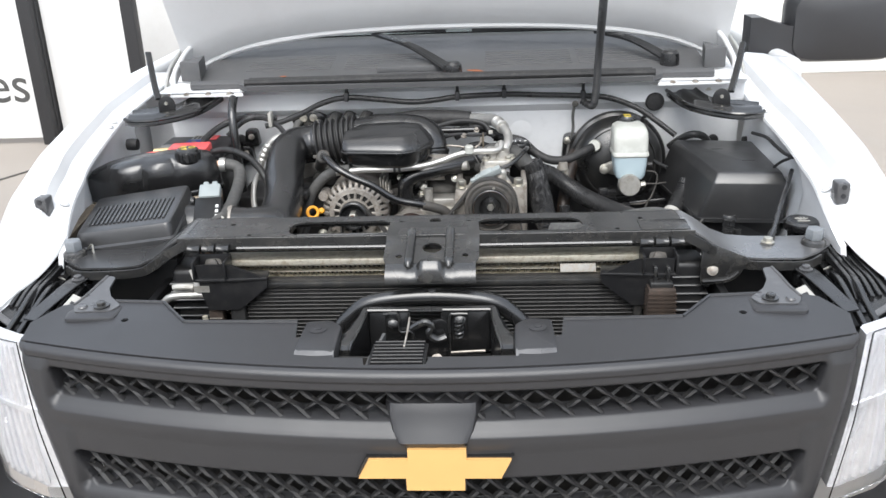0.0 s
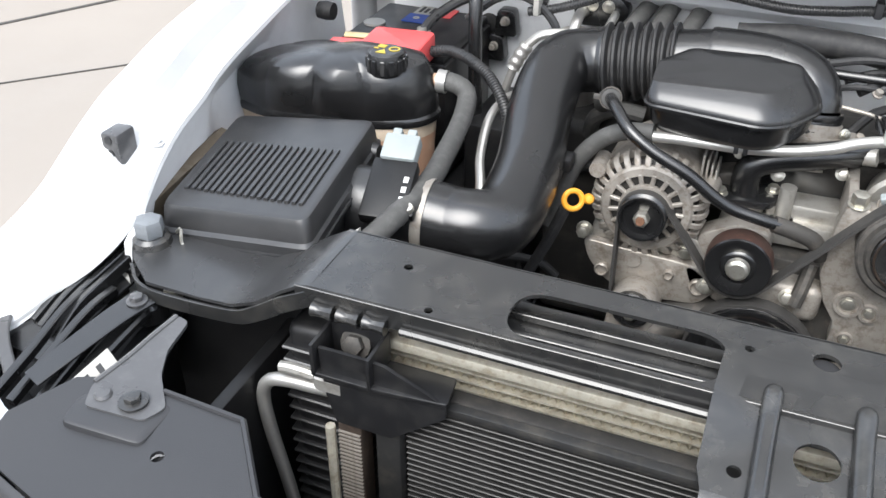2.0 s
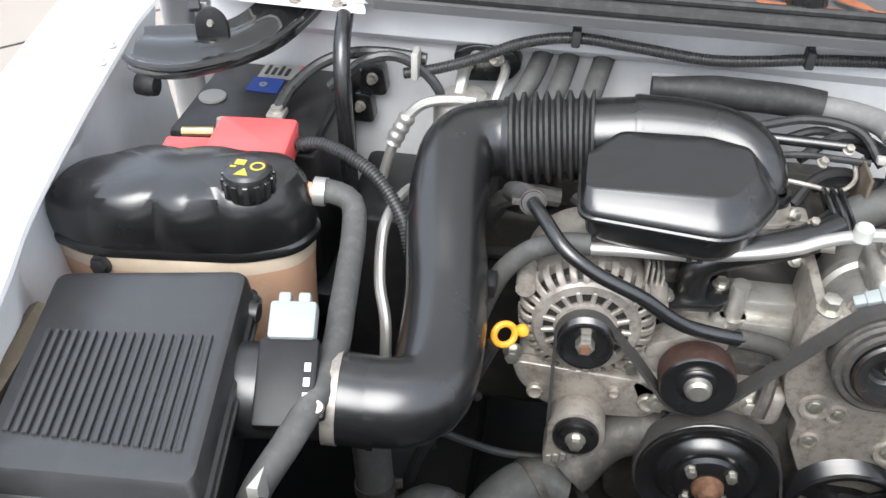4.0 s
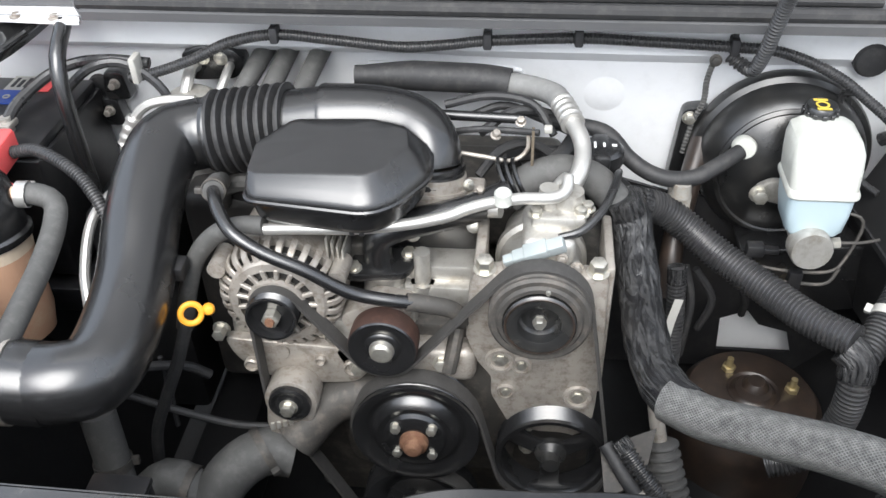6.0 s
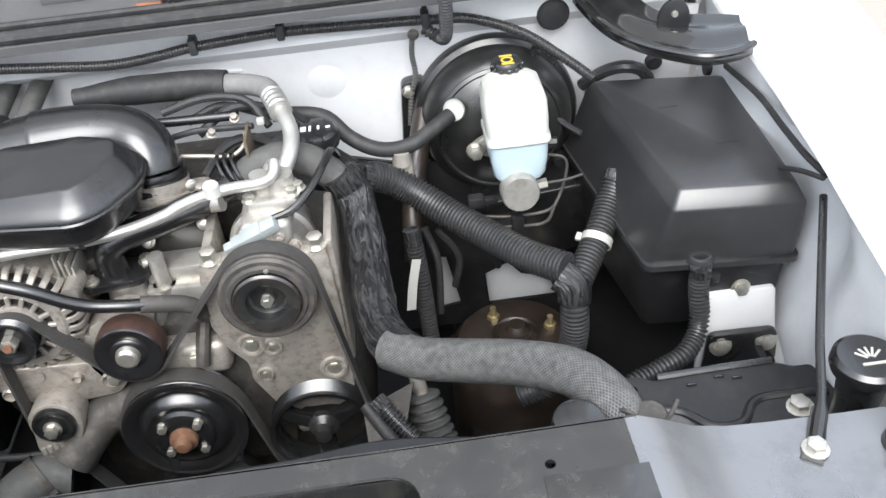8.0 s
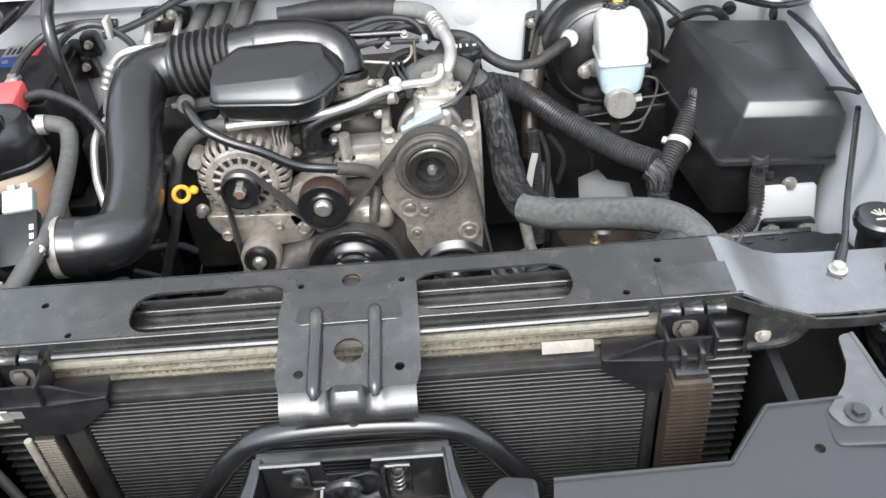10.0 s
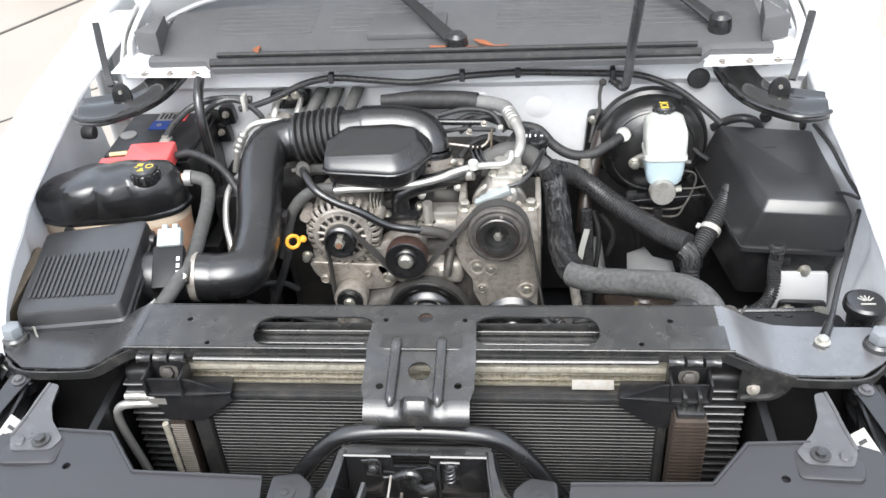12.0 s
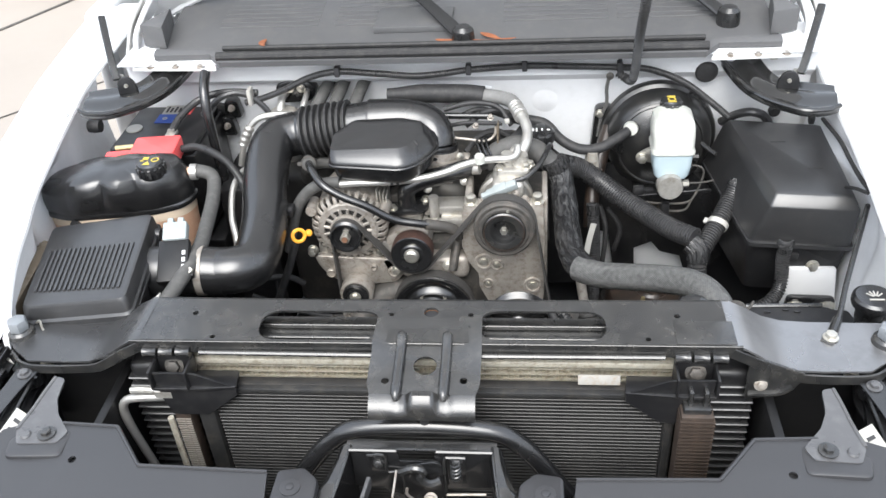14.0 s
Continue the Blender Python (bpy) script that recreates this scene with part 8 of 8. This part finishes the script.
loom_label = "thick black corrugated wiring loom"
l1 = loom("wiring_loom", loom_label, [(0.225, 0.63, 0.995), (0.262, 0.645, 0.975), (0.300, 0.640, 0.950), (0.345, 0.610, 0.926), (0.400, 0.560, 0.912), (0.450, 0.505, 0.908), (0.495, 0.462, 0.912)], 0.0215)
l2 = loom("wiring_loom", loom_label, [(0.600, 0.590, 0.985), (0.580, 0.565, 0.958), (0.556, 0.525, 0.935), (0.525, 0.480, 0.912), (0.505, 0.452, 0.898)], 0.019)
part("tie_band", clamp((0.549, 0.512, 0.929), (0.5, 0.8, 0.5), 0.0205, 0.012), "label", l2, "white tie band")
l3 = loom("wiring_loom", loom_label, [(0.502, 0.456, 0.905), (0.502, 0.440, 0.870), (0.500, 0.435, 0.82), (0.485, 0.43, 0.77), (0.455, 0.43, 0.735), (0.42, 0.43, 0.72)], 0.019)
part("tape_joint", tube([(0.488, 0.468, 0.913), (0.503, 0.456, 0.902), (0.503, 0.446, 0.880)], 0.024, 16, 0.006), "tape", l3, "taped loom joint")
l4 = loom("wiring_loom", "black corrugated loom from the fuse box", [(0.676, 0.427, 0.964), (0.675, 0.425, 0.930), (0.677, 0.415, 0.890), (0.668, 0.398, 0.868), (0.644, 0.375, 0.858), (0.607, 0.362, 0.850), (0.555, 0.345, 0.838), (0.53, 0.33, 0.80)], 0.0125)
loom("wiring_loom", "thin black corrugated loom low beside the steering pump", [(0.222, 0.395, 0.80), (0.250, 0.365, 0.775), (0.285, 0.335, 0.745), (0.32, 0.31, 0.70)], 0.011)
loom("wiring_loom", "thin black corrugated loom beside the engine", [(0.300, 0.60, 0.93), (0.305, 0.585, 0.86), (0.308, 0.575, 0.78), (0.31, 0.57, 0.68)], 0.012)
ps2 = thing("steering_hose", "black steering hose low beside the pulley", "hose", at=(0.25, 0.38, 0.76))
part("hose", tube([(0.205, 0.395, 0.79), (0.232, 0.36, 0.765), (0.262, 0.33, 0.735), (0.29, 0.30, 0.69)], 0.010, 12, 0.012), "rubber", ps2)
part("fitting", tube([(0.245, 0.347, 0.752), (0.262, 0.33, 0.735)], 0.0125, 8, 0.006), "cast2", ps2)
pl = thing("side_plate", "dark steel heat shield plate beside the bracket", "plate", at=(0.24, 0.43, 0.80))
part("plate", plate_with_holes([(0.200, 0.40), (0.275, 0.43), (0.255, 0.36), (0.205, 0.34)], [], lambda x, y: 0.775 + (y - 0.4) * 0.4, 0.003), "iron", pl)
tg = thing("wiring_tag", "white paper tag on the wiring", "tag", at=(0.29, 0.55, 0.86))
part("tag", strap([(0.302, 0.56, 0.905), (0.292, 0.545, 0.87), (0.285, 0.53, 0.835)], 0.016, 0.0015, (0.5, -1, 0)), "label", tg)
sb = thing("steering_boot", "grey ribbed rubber boot low beside the engine", "boot", at=(0.29, 0.42, 0.68))
part("boot", tube([(0.285, 0.44, 0.75), (0.295, 0.41, 0.70), (0.31, 0.37, 0.64)], lambda u: 0.022 + 0.012 * u, 18, 0.01, ridges=(0.014, 0.006)), "greyhose", sb)
part("stem", tube([(0.268, 0.475, 0.84), (0.276, 0.46, 0.79), (0.285, 0.44, 0.745)], 0.011, 12, 0.01), "cast2", sb, "bright steel stem")

settle(l1, 0.010, 0.003, 0.020)
for piece in (l2, l3):
    settle(piece, 0.010, 0.003, 0.004)
settle(l4, -0.004, -0.019, -0.012)
tw = thing("suspension_tower", "brown-stained round suspension tower cap with three studs", "suspension tower", at=(0.44, 0.62, 0.68))
part("dome", lathe([(0, 0.004), (0.028, 0.004), (0.030, 0.0), (0.036, -0.004), (0.040, -0.001), (0.072, -0.005), (0.096, -0.012), (0.108, -0.028), (0.112, -0.06), (0.115, -0.20)], 48, (0.442, 0.622, 0.703), "z"), "rustdark", tw)
part("centre_nut", lathe([(0, 0.014), (0.013, 0.014), (0.016, 0.010), (0.020, 0.004), (0.022, 0.0), (0, 0)], 18, (0.446, 0.628, 0.704), "z"), "rustdark", tw, "oily centre nut")
for x, y in ((0.412, 0.668), (0.502, 0.630), (0.415, 0.560)):
    part("stud", merge(lathe([(0, 0.034), (0.005, 0.034), (0.006, 0.012), (0, 0.012)], 10, (x, y, 0.690), "z"), moved(bolt((0, 0, 0), (0, 0, 1), 0.011, 0.016, 1.35), Matrix.Translation((x, y, 0.692)))), "gold_bolt", tw, "yellow zinc stud and nut")
part("support_bracket", box((0.33, 0.70, 0.50), (0.56, 0.76, 0.60), 0.02), "dark", tw)
settle(tw, 0.006, -0.022, -0.012)
# added pale sheet stands in for daylight entering through the wheel well
lp = thing("daylight_sheet", "pale sheet in place of daylight through the wheel well, seen between the hoses", "panel", at=(0.44, 0.80, 0.78))
part("sheet", box((0.28, 0.80, 0.55), (0.60, 0.815, 0.78), 0.01), "whitebay", lp)
hs = thing("heat_shield", "black steel shield with cut-outs behind the suspension tower", "heat shield", at=(0.45, 0.76, 0.77))
stand2 = Matrix.Translation((0, 0.76, 0)) @ Matrix.Rotation(radians(90), 4, "X")
part("sheet", moved(plate_with_holes(round_poly([(0.200, 0.58), (0.64, 0.58), (0.64, 0.90), (0.56, 0.935), (0.32, 0.940), (0.200, 0.975)], 0.01, 2), [[(0.334, 0.745), (0.353, 0.742), (0.372, 0.630), (0.340, 0.625)], [(0.420, 0.692), (0.462, 0.712), (0.485, 0.682), (0.535, 0.668), (0.550, 0.620), (0.425, 0.620)]], lambda x, y: 0.0, 0.006), stand2), "black", hs)
# added black block darkens the gap under the booster in place of shade
dm = thing("booster_shade_block", "black block added for the shade under the booster, with lines", "bracket", at=(0.46, 0.70, 0.87))
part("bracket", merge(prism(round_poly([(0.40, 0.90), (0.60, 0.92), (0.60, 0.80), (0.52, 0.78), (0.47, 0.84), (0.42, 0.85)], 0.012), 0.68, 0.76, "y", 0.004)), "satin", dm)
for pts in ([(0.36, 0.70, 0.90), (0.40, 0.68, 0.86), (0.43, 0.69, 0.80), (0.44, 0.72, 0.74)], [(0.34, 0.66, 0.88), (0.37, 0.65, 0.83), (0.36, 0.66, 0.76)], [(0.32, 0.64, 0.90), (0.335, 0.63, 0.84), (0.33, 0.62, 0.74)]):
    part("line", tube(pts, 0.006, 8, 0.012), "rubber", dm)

# ---------------------------------------------------------------- fuse box and left-hand corner
fb = thing("fuse_box", "large black plastic fuse box with a smooth lid", "fuse box", at=(0.69, 0.58, 0.93))
def fbr(pts, z, r=0.014):
    return [(p.x, p.y, z) for p in round_poly(pts, r, 4)]
top4 = [(0.644, 0.440), (0.790, 0.424), (0.796, 0.715), (0.606, 0.746)]
mid4 = [(0.632, 0.422), (0.800, 0.405), (0.804, 0.724), (0.594, 0.758)]
low4 = [(0.605, 0.428), (0.802, 0.410), (0.806, 0.735), (0.560, 0.756)]
part("lid", loft([fbr(low4, 0.950), fbr(mid4, 1.036, 0.008), fbr([tuple(Vector(a).lerp(Vector(b), 0.10)) for a, b in zip(mid4, top4)], 1.0405, 0.006), fbr([tuple(Vector(a).lerp(Vector(b), 0.92)) for a, b in zip(mid4, top4)], 1.0575, 0.006), fbr(top4, 1.059, 0.008), fbr([tuple(Vector(a) + (Vector((0.70, 0.59)) - Vector(a)) * 0.06) for a in top4], 1.0605, 0.008)]), "airbox", fb)
part("lid_lip", loft([fbr([tuple(Vector(a) + (Vector(a) - Vector((0.69, 0.59))).normalized() * 0.006) for a in low4], 0.942), fbr([tuple(Vector(a) + (Vector(a) - Vector((0.69, 0.59))).normalized() * 0.006) for a in low4], 0.951)]), "airbox", fb)
part("base", loft([fbr([(0.622, 0.470), (0.70, 0.465), (0.70, 0.72), (0.58, 0.73)], 0.80), fbr([(0.612, 0.446), (0.792, 0.430), (0.796, 0.726), (0.566, 0.744)], 0.89), fbr([(0.608, 0.436), (0.796, 0.420), (0.798, 0.728), (0.563, 0.748)], 0.945)]), "black", fb)
part("outlet", lathe([(0.0125, 0.0), (0.019, 0.0), (0.019, 0.010), (0.016, 0.016), (0.0125, 0.016)], 18, (0.676, 0.427, 0.944), "z"), "airbox", fb)
part("latch", box((0.690, 0.424, 0.905), (0.708, 0.434, 0.922), 0.003), "airbox", fb)
for x0, y0 in ((0.675, 0.640), (0.725, 0.530)):
    part("mark", box((x0, y0, 1.0600), (x0 + 0.03, y0 + 0.003, 1.0612), 0), "airbox", fb)
part("mount_foot", merge(prism(round_poly([(0.672, 0.946), (0.800, 0.944), (0.790, 0.858), (0.756, 0.858), (0.752, 0.846), (0.704, 0.850), (0.698, 0.866)], 0.004), 0.430, 0.445, "y", 0.002)), "black", fb)
part("foot_bolt", bolt((0.740, 0.428, 0.888), (0, -1, 0.2), 0.010, 0.009, 1.4), "bolt", fb)
wb = thing("wheelhouse_bracket", "white painted bracket with black clip plate and two bolts", "bracket", at=(0.74, 0.42, 0.82))
part("white_face", prism(round_poly([(0.676, 0.900), (0.778, 0.900), (0.800, 0.74), (0.680, 0.74)], 0.006), 0.416, 0.426, "y", 0.002), "white", wb)
part("clip_plate", prism(round_poly([(0.686, 0.838), (0.784, 0.835), (0.790, 0.760), (0.682, 0.760)], 0.012), 0.398, 0.410, "y", 0.002), "satin", wb)
for p in ((0.703, 0.398, 0.819), (0.769, 0.398, 0.818)):
    part("bolt", bolt(p, (0, -1, 0.3), 0.011, 0.009, 1.5), "bolt", wb)
settle(wb, 0.009, 0.005, -0.013)
tr = thing("battery_shelf", "black plastic shelf behind the headlamp with a bolt", "tray", at=(0.64, 0.2, 0.92))
part("shelf", plate_with_holes(round_poly([(0.518, 0.264), (0.552, 0.263), (0.563, 0.253), (0.715, 0.257), (0.730, 0.248), (0.752, 0.248), (0.775, 0.17), (0.74, 0.075), (0.520, 0.085)], 0.006, 3), [circle(0.537, 0.244, 0.006, 10)], lambda x, y: 0.930 + (0.006 if y > interp(x, [(0.533, 0.210), (0.580, 0.206), (0.612, 0.177), (0.655, 0.185), (0.672, 0.208), (0.76, 0.208)]) else 0.0), 0.01), "black", tr)
part("ridge", tube([(0.520, 0.212, 0.932), (0.560, 0.211, 0.932), (0.585, 0.203, 0.932), (0.612, 0.178, 0.932), (0.645, 0.178, 0.932), (0.665, 0.203, 0.932), (0.69, 0.210, 0.932), (0.755, 0.208, 0.932)], 0.0065, 10, 0.008), "black", tr)
part("step", tube([(0.570, 0.258, 0.936), (0.64, 0.260, 0.936), (0.712, 0.261, 0.936)], 0.005, 8, 0.02), "satin", tr)
for x0, y0 in ((0.60, 0.238), (0.635, 0.245), (0.655, 0.240)):
    part("moulded_mark", box((x0, y0, 0.935), (x0 + 0.012, y0 + 0.003, 0.939), 0.001), "satin", tr)
for p in ((0.551, 0.193, 0.932), (0.7146, 0.191, 0.932)):
    part("bolt", bolt(p, (0, 0, 1), 0.012, 0.010, 1.4), "bolt", tr)
part("rim", strap([(0.50, 0.10, 0.985), (0.52, 0.085, 0.99), (0.60, 0.08, 0.985), (0.70, 0.075, 0.98)], 0.03, 0.006), "satin", tr)
settle(tr, -0.002, -0.008, -0.008)
hk = thing("hose_neck", "pale radiator neck collar at the hose end", "hose neck", at=(0.53, 0.09, 1.05))
part("collar", lathe([(0.018, 0.0), (0.024, 0.0), (0.026, 0.008), (0.020, 0.014), (0.0, 0.014)], 20, (0.525, 0.078, 1.030), "z"), "greyhose", hk)

hr = thing("radiator_rest", "black rubber radiator rest behind the support", "rubber mount", at=(0.436, 0.085, 1.06))
part("rest", lathe([(0, 0.012), (0.018, 0.012), (0.024, 0.008), (0.026, 0.0), (0.022, -0.010), (0, -0.012)], 26, (0.436, 0.085, 1.064), "z"), "satin", hr)
part("stem", tube([(0.436, 0.085, 1.056), (0.430, 0.082, 1.03), (0.425, 0.075, 0.99)], 0.010, 10, 0.01), "black", hr)
sc = thing("spring_clamp", "dull steel spring clamp at the hose end", "clamp", at=(0.505, 0.085, 1.05))
part("pad", lathe([(0, 0.006), (0.014, 0.006), (0.017, 0.002), (0.015, -0.004), (0, -0.004)], 20, (0.505, 0.086, 1.060), "z"), "iron", sc)
part("wire", tube([(0.470, 0.100, 1.056), (0.482, 0.086, 1.072), (0.500, 0.078, 1.060), (0.520, 0.082, 1.058), (0.531, 0.090, 1.070), (0.534, 0.100, 1.060)], 0.0024, 8, 0.005), "iron", sc)

wf = thing("washer_filler", "black washer filler cap with pale wiper symbol", "washer cap", at=(0.737, 0.11, 1.03))
part("neck", lathe([(0, 0.0), (0.026, 0.0), (0.022, -0.05), (0.022, -0.10), (0, -0.10)], 24, (0.740, 0.112, 1.045), "z"), "satin", wf)
wc = part("cap", lathe([(0, 0.014), (0.030, 0.013), (0.035, 0.009), (0.036, 0.0), (0.034, -0.006), (0, -0.006)], 36, (0.740, 0.112, 1.050), "z"), "satin", wf)
part("print_fan", merge(*[moved(box((-0.0012, 0.004, 0.0138), (0.0012, 0.017, 0.0148), 0), Matrix.Translation((0.740, 0.106, 1.050)) @ Matrix.Rotation(radians(a), 4, "Z")) for a in (-50, -25, 0, 25, 50)]), "label", wc, "pale wiper symbol")
part("print_bar", box((0.728, 0.099, 1.0635), (0.752, 0.102, 1.0648), 0), "label", wc)
settle(wf, 0.001, 0.019, -0.011)
rd = thing("support_rod", "black steel rod bolted to the radiator support", "rod", at=(0.66, 0.02, 1.05))
part("rod", tube([(0.650, 0.018, 1.052), (0.672, 0.060, 1.062), (0.70, 0.13, 1.07), (0.748, 0.24, 1.085), (0.785, 0.325, 1.10)], lambda u: 0.0075 if u < 0.12 else 0.0048, 10, 0.015), "satin", rd)
part("flat_end", strap([(0.638, 0.0, 1.050), (0.652, 0.022, 1.051), (0.668, 0.055, 1.057)], 0.028, 0.005, (0, 0, 1), 0.01, lambda u: 0.021 - 0.008 * u), "greyhose", rd)
part("bolt", bolt((0.647, 0.012, 1.052), (0, 0, 1), 0.0095, 0.010, 1.35), "bolt", rd)
settle(rd, 0.0, 0.025, -0.011)

# ---------------------------------------------------------------- harness along the firewall and washer hose
hn = thing("wiring_harness", "long black corrugated harness clipped along the firewall", "wiring harness", at=(0, 0.76, 1.18))
part("sheath", tube([(-0.50, 0.745, 1.118), (-0.455, 0.748, 1.128), (-0.40, 0.750, 1.148), (-0.34, 0.750, 1.176), (-0.272, 0.748, 1.190), (-0.19, 0.752, 1.182), (-0.10, 0.756, 1.172), (-0.03, 0.758, 1.176), (0.024, 0.760, 1.182), (0.149, 0.772, 1.183), (0.25, 0.776, 1.178), (0.365, 0.778, 1.172), (0.43, 0.778, 1.165), (0.50, 0.765, 1.140), (0.555, 0.745, 1.105), (0.60, 0.725, 1.072)], 0.0075, 12, 0.01, ridges=(0.0045, 0.0009)), "loom", hn)
for x, y, z in ((-0.272, 0.746, 1.193), (0.024, 0.757, 1.186), (0.149, 0.769, 1.187), (0.36, 0.776, 1.176)):
    part("clip", merge(box((x - 0.006, y - 0.012, z - 0.012), (x + 0.006, y + 0.012, z + 0.012), 0.003), box((x - 0.004, y - 0.002, z + 0.01), (x + 0.004, y + 0.006, z + 0.032), 0.002)), "ink", hn, "black harness clip")
part("pale_tie", moved(box((-0.005, -0.014, -0.016), (0.005, 0.014, 0.024), 0.003), Matrix.Translation((-0.482, 0.738, 1.134))), "label", hn, "white cable tie")
part("branch", tube([(0.53, 0.755, 1.12), (0.52, 0.78, 1.10), (0.53, 0.77, 1.03), (0.55, 0.74, 1.00), (0.58, 0.70, 0.99)], 0.005, 8, 0.012), "loom", hn)
part("branch", tube([(-0.60, 0.72, 1.10), (-0.55, 0.735, 1.138), (-0.50, 0.745, 1.140), (-0.45, 0.74, 1.10), (-0.44, 0.735, 1.03)], 0.007, 8, 0.012), "loom", hn)
part("branch", tube([(0.60, 0.80, 1.02), (0.63, 0.78, 1.05), (0.66, 0.76, 1.065), (0.69, 0.76, 1.05), (0.71, 0.76, 1.0)], 0.010, 10, 0.012), "loom", hn)
wsh = thing("washer_hose", "black ribbed washer hose rising to the hood", "hose", at=(0.37, 0.76, 1.2))
part("hose", tube([(0.345, 0.780, 1.165), (0.362, 0.772, 1.155), (0.374, 0.750, 1.160), (0.376, 0.715, 1.210), (0.373, 0.66, 1.295), (0.367, 0.58, 1.37), (0.360, 0.49, 1.446), (0.355, 0.42, 1.55), (0.352, 0.44, 1.72), (0.35, 0.64, 1.92)], 0.009, 12, 0.01, ridges=(0.007, 0.0022)), "loom", wsh)
settle(hn, z=0.005)
settle(wsh, 0.011, -0.002, 0.0)
gs = thing("ground_strap", "frayed grey ground strap on the firewall", "ground strap", at=(0.335, 0.79, 1.1))
part("strap", tube([(0.338, 0.785, 1.150), (0.335, 0.792, 1.118), (0.337, 0.800, 1.08), (0.327, 0.806, 1.04), (0.320, 0.804, 0.99)], 0.0040, 8, 0.004, ridges=(0.006, 0.0012)), "greyhose", gs)
part("lug", bolt((0.340, 0.782, 1.155), (0, -1, 0.2), 0.0065, 0.006), "iron", gs)
vp = thing("hose_fittings", "pale pipe fitting below the vacuum hose", "fitting", at=(0.29, 0.62, 1.0))
part("fitting", merge(box((0.285, 0.655, 0.985), (0.315, 0.685, 1.015), 0.005), lathe([(0, 0.02), (0.012, 0.02), (0.014, 0.0), (0, 0)], 12, (0.30, 0.66, 1.01), "z")), "worn_label", vp)
part("steering_shaft", tube([(0.345, 0.80, 1.02), (0.325, 0.74, 0.97), (0.305, 0.68, 0.91), (0.30, 0.64, 0.84)], 0.017, 14, 0.015), "rustdark", vp, "brown steel shaft")

# ---------------------------------------------------------------- dark engine side under the bellows
er = thing("valve_train_cover", "grimy dark engine side with hoses under the bellows", "engine cover", at=(-0.30, 0.70, 0.85))
part("cover", merge(box((-0.425, 0.645, 0.60), (-0.215, 0.79, 0.985), 0.02, 3), lathe([(0, 0.05), (0.032, 0.046), (0.040, 0.03), (0.042, 0.0), (0, 0)], 24, (-0.315, 0.68, 0.985), "z")), "dark", er)
part("top_boss", box((-0.285, 0.665, 0.98), (-0.225, 0.75, 1.035), 0.012, 3), "iron", er)
for pts, r in (([(-0.36, 0.66, 0.96), (-0.345, 0.63, 1.01), (-0.31, 0.615, 1.035), (-0.27, 0.62, 1.03)], 0.013), ([(-0.375, 0.65, 0.90), (-0.33, 0.62, 0.93), (-0.28, 0.60, 0.94), (-0.22, 0.59, 0.93)], 0.009), ([(-0.25, 0.61, 1.04), (-0.22, 0.585, 1.03), (-0.19, 0.58, 1.00)], 0.010)):
    part("hose", tube(pts, r, 10, 0.01), "greyhose" if r > 0.012 else "rubber", er)
part("red_tab", box((-0.262, 0.575, 1.008), (-0.248, 0.588, 1.018), 0.003), "red", er, "small red clip")
cw = thing("clutch_wire", "black wire from the compressor plug", "wire", at=(0.16, 0.49, 1.07))
part("wire", tube([(0.128, 0.474, 1.070), (0.155, 0.482, 1.076), (0.180, 0.510, 1.088), (0.196, 0.555, 1.092), (0.204, 0.60, 1.084), (0.208, 0.64, 1.05)], 0.0055, 10, 0.008), "satin", cw)
sf = thing("splash_flap", "brown dusty rubber flap beside the air filter box", "splash flap", at=(-0.775, 0.24, 1.05))
part("flap", loft([[(x - 0.016, y, 0.93), (x - 0.012, y, 1.03), (x - 0.014, y, 1.058), (x - 0.002, y, 1.066), (x + 0.013, y, 1.062), (x + 0.012, y, 1.054), (x + 0.002, y, 0.93)] for x, y in ((-0.768, 0.045), (-0.774, 0.09), (-0.781, 0.15), (-0.788, 0.22), (-0.794, 0.275))]), "dustbrown", sf)
vy = thing("valley_cover", "black engine valley cover with zinc bolts", "engine cover", at=(-0.05, 0.55, 1.02))
part("cover", prism(round_poly([(-0.150, 0.970), (0.035, 0.985), (0.040, 1.055), (-0.148, 1.055)], 0.006), 0.552, 0.580, "y", 0.003), "satin", vy)
for x, z in ((-0.118, 1.030), (-0.062, 1.005), (0.020, 1.024)):
    part("bolt", bolt((x, 0.552, z), (0, -1, 0.5), 0.0075, 0.009), "bolt", vy)
for nm, at, ax, r in (("hole", (-0.858, 0.700, 1.092), "x", 0.015), ("hole", (0.803, 0.770, 1.045), "x", 0.012), ("hole", (0.725, 0.822, 1.037), "y", 0.013)):
    pl_ = thing("panel_plug", "black rubber plug in a hole of the inner panel", "plug", "plugs in the inner panels", at=at)
    part("plug", lathe([(0, 0.003), (r * 0.8, 0.003), (r, 0.0), (r, -0.012), (0, -0.012)] if at[0] > 0 and ax == "y" else [(0, 0.014), (r, 0.014), (r * 1.1, 0.0), (r, -0.014), (0, -0.014)], 20, at, ax), "rubber", pl_)
es = thing("edge_seal", "thin black seal along the inner fender edge", "seal", at=(0.786, 0.5, 1.10))
part("long_run", tube([(0.790, 0.690, 1.088), (0.785, 0.557, 1.111), (0.784, 0.477, 1.111), (0.783, 0.404, 1.113), (0.784, 0.350, 1.119)], 0.0042, 8, 0.012), "rubber", es)
part("short_run", tube([(0.776, 0.446, 1.069), (0.776, 0.393, 1.098), (0.777, 0.345, 1.119)], 0.0034, 8, 0.012), "rubber", es)
